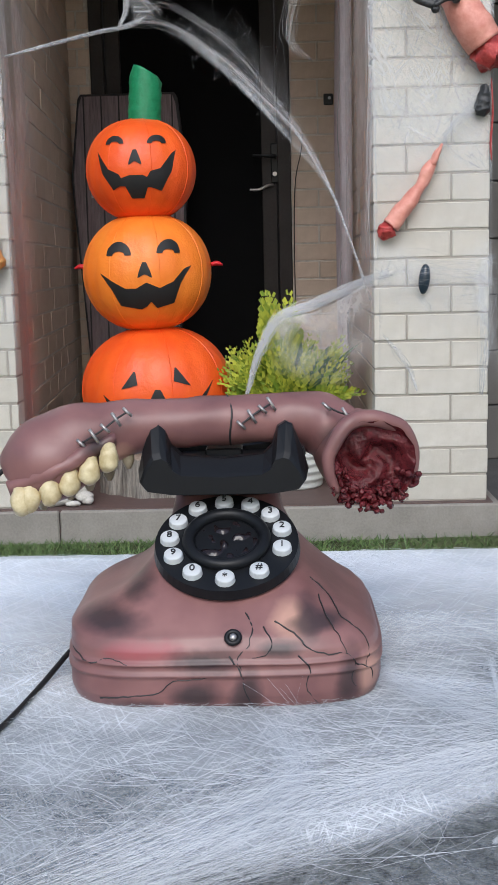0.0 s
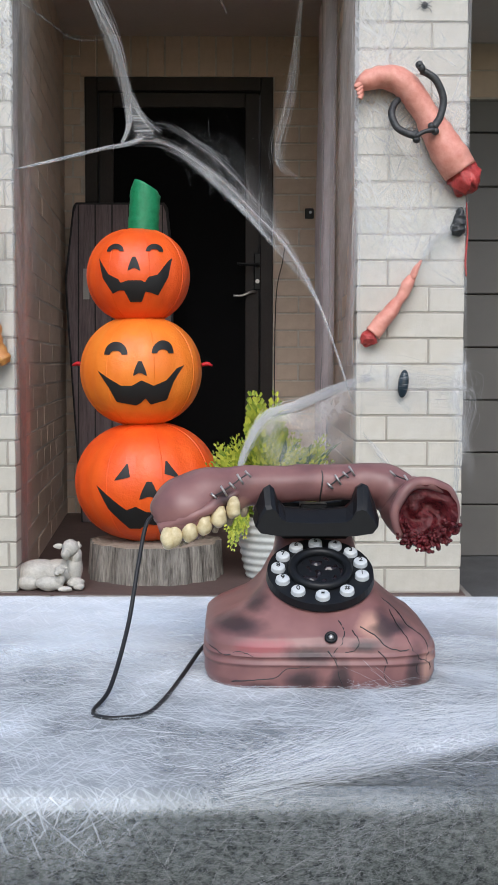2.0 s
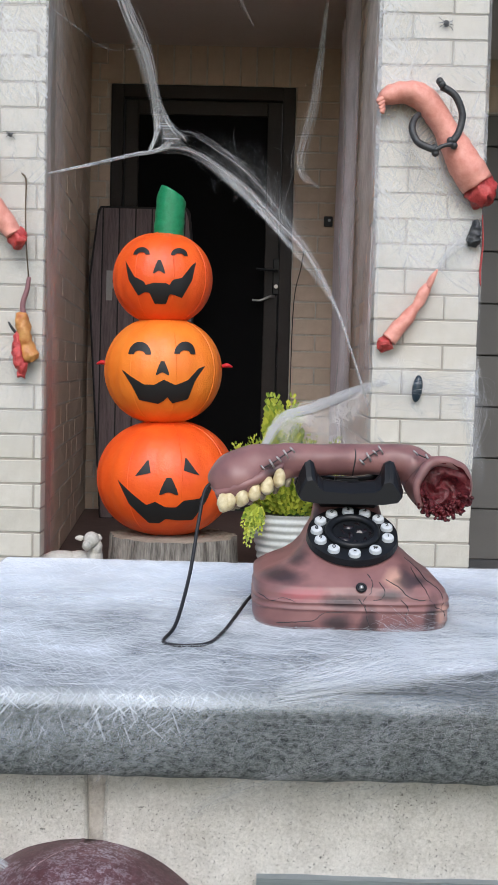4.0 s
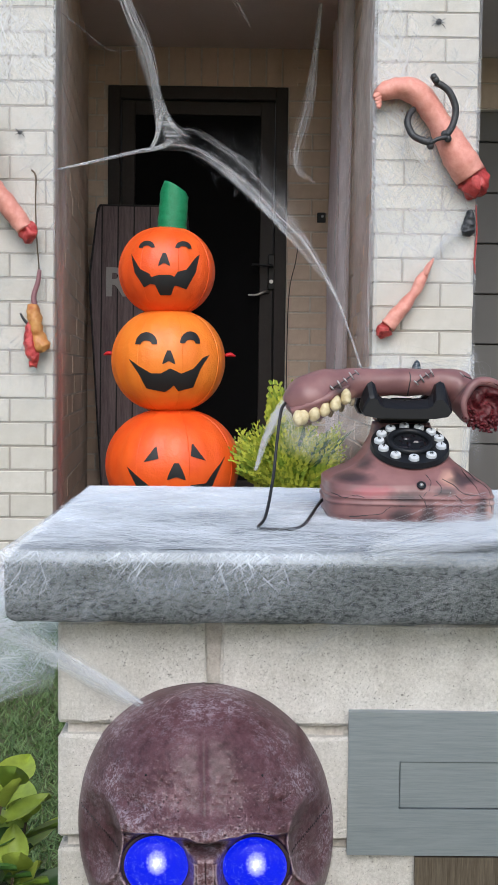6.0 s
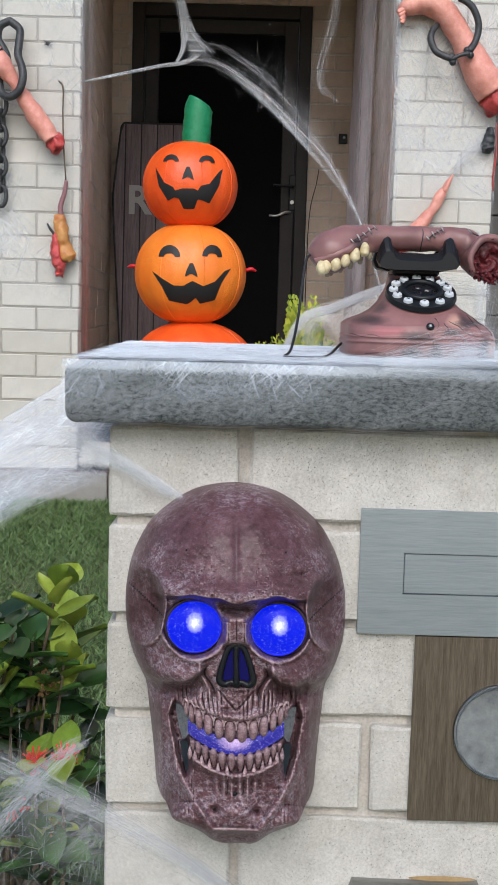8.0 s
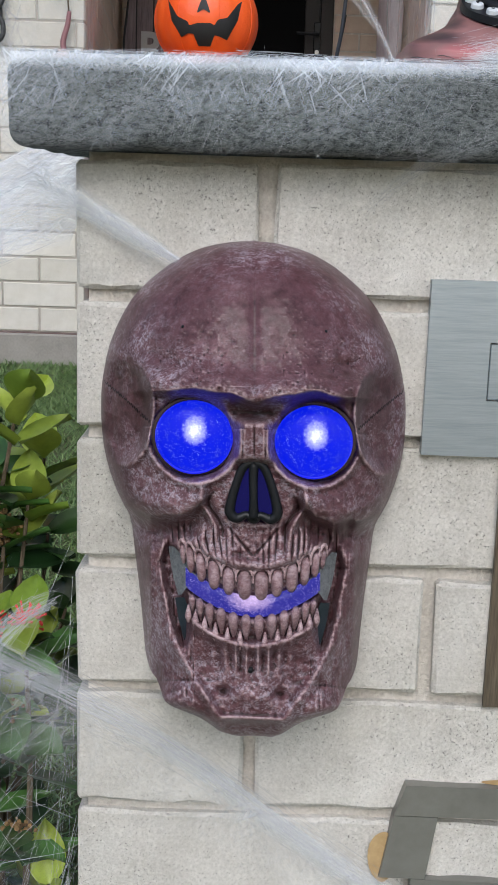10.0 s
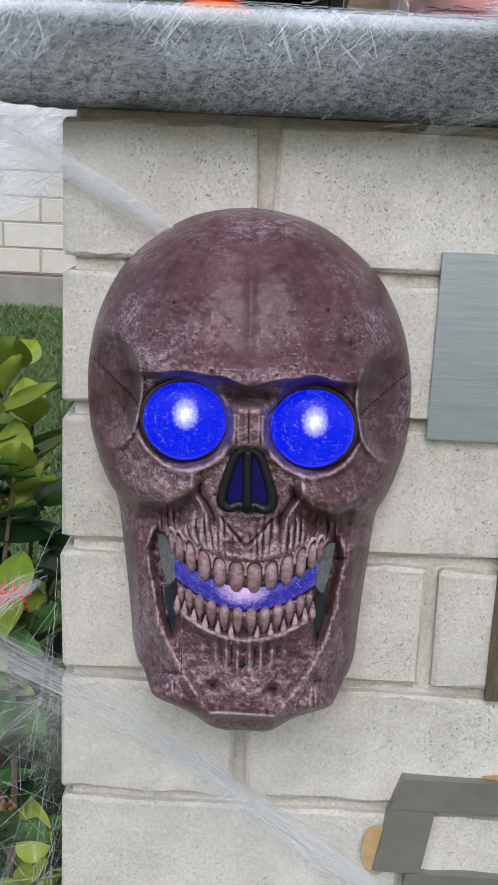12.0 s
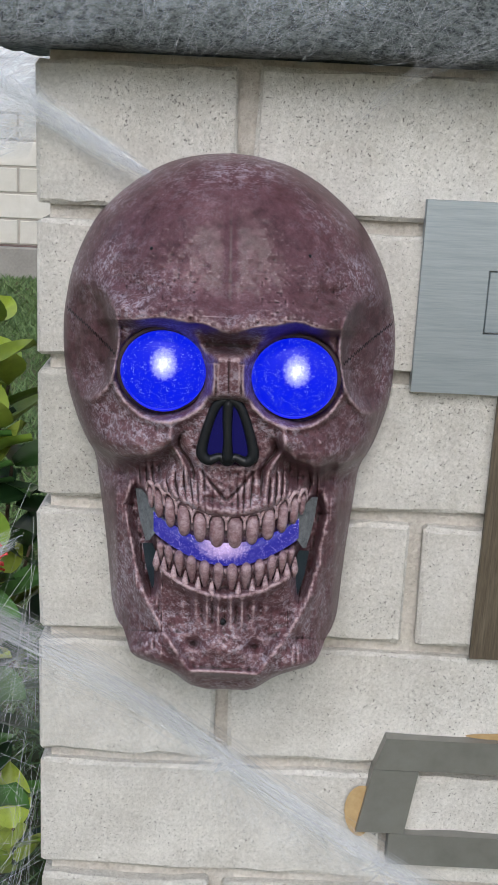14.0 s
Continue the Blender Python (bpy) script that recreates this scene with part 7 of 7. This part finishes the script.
for p, kind in tips:
    p = Vector(p)
    root = Vector((base.x + rs.uniform(-0.05, 0.05), base.y + rs.uniform(-0.04, 0.04), -0.10))
    mid = root.lerp(p, 0.6) + Vector((rs.uniform(-0.03, 0.02), rs.uniform(-0.02, 0.02), 0.03))
    part("twig", tube([(*(root - base), 0.0045), (*(mid - base), 0.0032), (*(p - base), 0.0016)], 6, 5), M_TWIG, shrub)
    count = 6 if kind != "old" else 7
    for k in range(count):
        a = 2 * math.pi * (k + rs.uniform(-0.2, 0.2)) / count
        lift = rs.uniform(15, 62) if kind == "new" else rs.uniform(-10, 35)
        ob = new("leaf", rs.choice(YOUNG if kind == "new" or (kind == "flower" and k % 3 == 0) else OLD))
        ob.parent = shrub
        low = Vector((0, 0, -0.018 * (k % 3)))
        ob.matrix_local = Matrix.Translation(p - base + low) @ pose(0, 0, 0, 0, 0, math.degrees(a)) @ pose(0, 0.003, 0, lift, rs.uniform(-25, 25))
        if p.x + base.x * 0 + 0.05 * abs(math.sin(a)) > -0.155 and math.sin(-a) > 0.6:
            ob.scale = (0.6, 0.6, 0.6)
    if kind == "flower":
        bm = bmesh.new()
        for _ in range(60):
            d = Vector((rs.gauss(0, 1), rs.gauss(0, 1), rs.gauss(0.2, 1))).normalized() * rs.uniform(0.010, 0.019)
            sweep([p - base, p - base + d], 0.0008, 4, bm)
            ball(p - base + d, 0.0012, bm, 6)
        part("flower", bm, M_FLOWER, shrub, "red bristly flower head")
    if kind == "seed":
        bm = bmesh.new()
        for _ in range(40):
            d = Vector((rs.gauss(0, 1), rs.gauss(0, 1), rs.gauss(0, 1))).normalized() * rs.uniform(0.004, 0.016)
            ball(p - base + d, rs.uniform(0.0015, 0.003), bm, 6)
        part("seed_head", bm, M_SEED, shrub, "dry brown seed head")

# ---- grass ----
rs = np.random.RandomState(5)
count = 90000
gx = np.concatenate([rs.uniform(-1.9, -0.12, count * 3 // 4), rs.uniform(-0.12, 1.0, count - count * 3 // 4)])
gy = np.concatenate([0.95 + (4.24 - 0.95) * rs.rand(count * 3 // 4), rs.uniform(0.99, 4.24, count - count * 3 // 4)])
gz = np.array([ground_height(y) for y in gy]) - 0.004
turn, lean, tall = rs.uniform(0, 6.283, count), rs.normal(0, 0.026, (count, 2)), rs.uniform(0.014, 0.036, count)
wide = 0.0036
co = np.zeros((count, 3, 3))
co[:, 0] = np.stack([gx - wide * np.cos(turn), gy - wide * np.sin(turn), gz], 1)
co[:, 1] = np.stack([gx + wide * np.cos(turn), gy + wide * np.sin(turn), gz], 1)
co[:, 2] = np.stack([gx + lean[:, 0], gy + lean[:, 1], gz + tall], 1)
me = bpy.data.meshes.new("grass")
me.from_pydata(co.reshape(-1, 3).tolist(), [], np.arange(count * 3).reshape(-1, 3).tolist())
me.materials.append(M_GRASS)
tagged(new("grass", me), "short green lawn grass blades between pier and house", "grass", kind="stuff")


# ---- bricks of the walls ----
lay_bricks(pier, (PX0, PY0), 0, PX1 - PX0, -0.295, 12, M_PIER, phase=(0.267, 0.135), deep=0.09)
lay_bricks(pier, (PX0, PY1), -90, PY1 - PY0 - 0.092, -0.295, 12, M_PIER, phase=(0.12, 0.27), deep=0.09)
lay_bricks(wall_front_left, (-1.9, FRONT), 0, LEFT0 + 1.9, FLOOR, 30, M_HOUSE, phase=(0.06, 0.21), deep=0.10, gap=0.008)
lay_bricks(wall_column, (RIGHT, FRONT), 0, 0.985 - RIGHT, FLOOR, 30, M_HOUSE, phase=(0.12, 0.28), deep=0.10, gap=0.008)
lay_bricks(garage_head, (0.99, GY - 0.05), 0, 2.2, 2.503, 2, M_PORCH, phase=(0.1, 0.25), course=0.133, gap=0.008)
run = math.hypot(LEFT1 - LEFT0, DOORWALL - FRONT)
slope = math.degrees(math.atan2(DOORWALL - FRONT, LEFT1 - LEFT0))
lay_bricks(wall_porch_left, (LEFT0 + 0.105 * (LEFT1 - LEFT0) / run, FRONT + 0.105), slope, run - 0.11, FLOOR, 30, M_PORCH, phase=(0.1, 0.25), gap=0.008)
lay_bricks(wall_porch_right, (RIGHT, DOORWALL), -90, DOORWALL - FRONT - 0.105, FLOOR, 30, M_PORCH, phase=(0.1, 0.25), gap=0.008)
lay_bricks(wall_door, (LEFT1 + 0.0, DOORWALL), 0, DL - LEFT1 - 0.004, FLOOR, 28, M_PORCH, phase=(0.05, 0.1))
lay_bricks(wall_door, (DR + 0.004, DOORWALL), 0, RIGHT - DR - 0.006, FLOOR, 28, M_PORCH, phase=(0.15, 0.0))
for k in range(14):
    ob = new("brick", brick_mesh(0.09, 0.05, 0.232, M_PORCH, k % 4))
    ob.parent = wall_door
    ob.matrix_world = Matrix.Translation((LEFT1 + 0.10 + k * 0.1, DOORWALL, DT + 0.004))
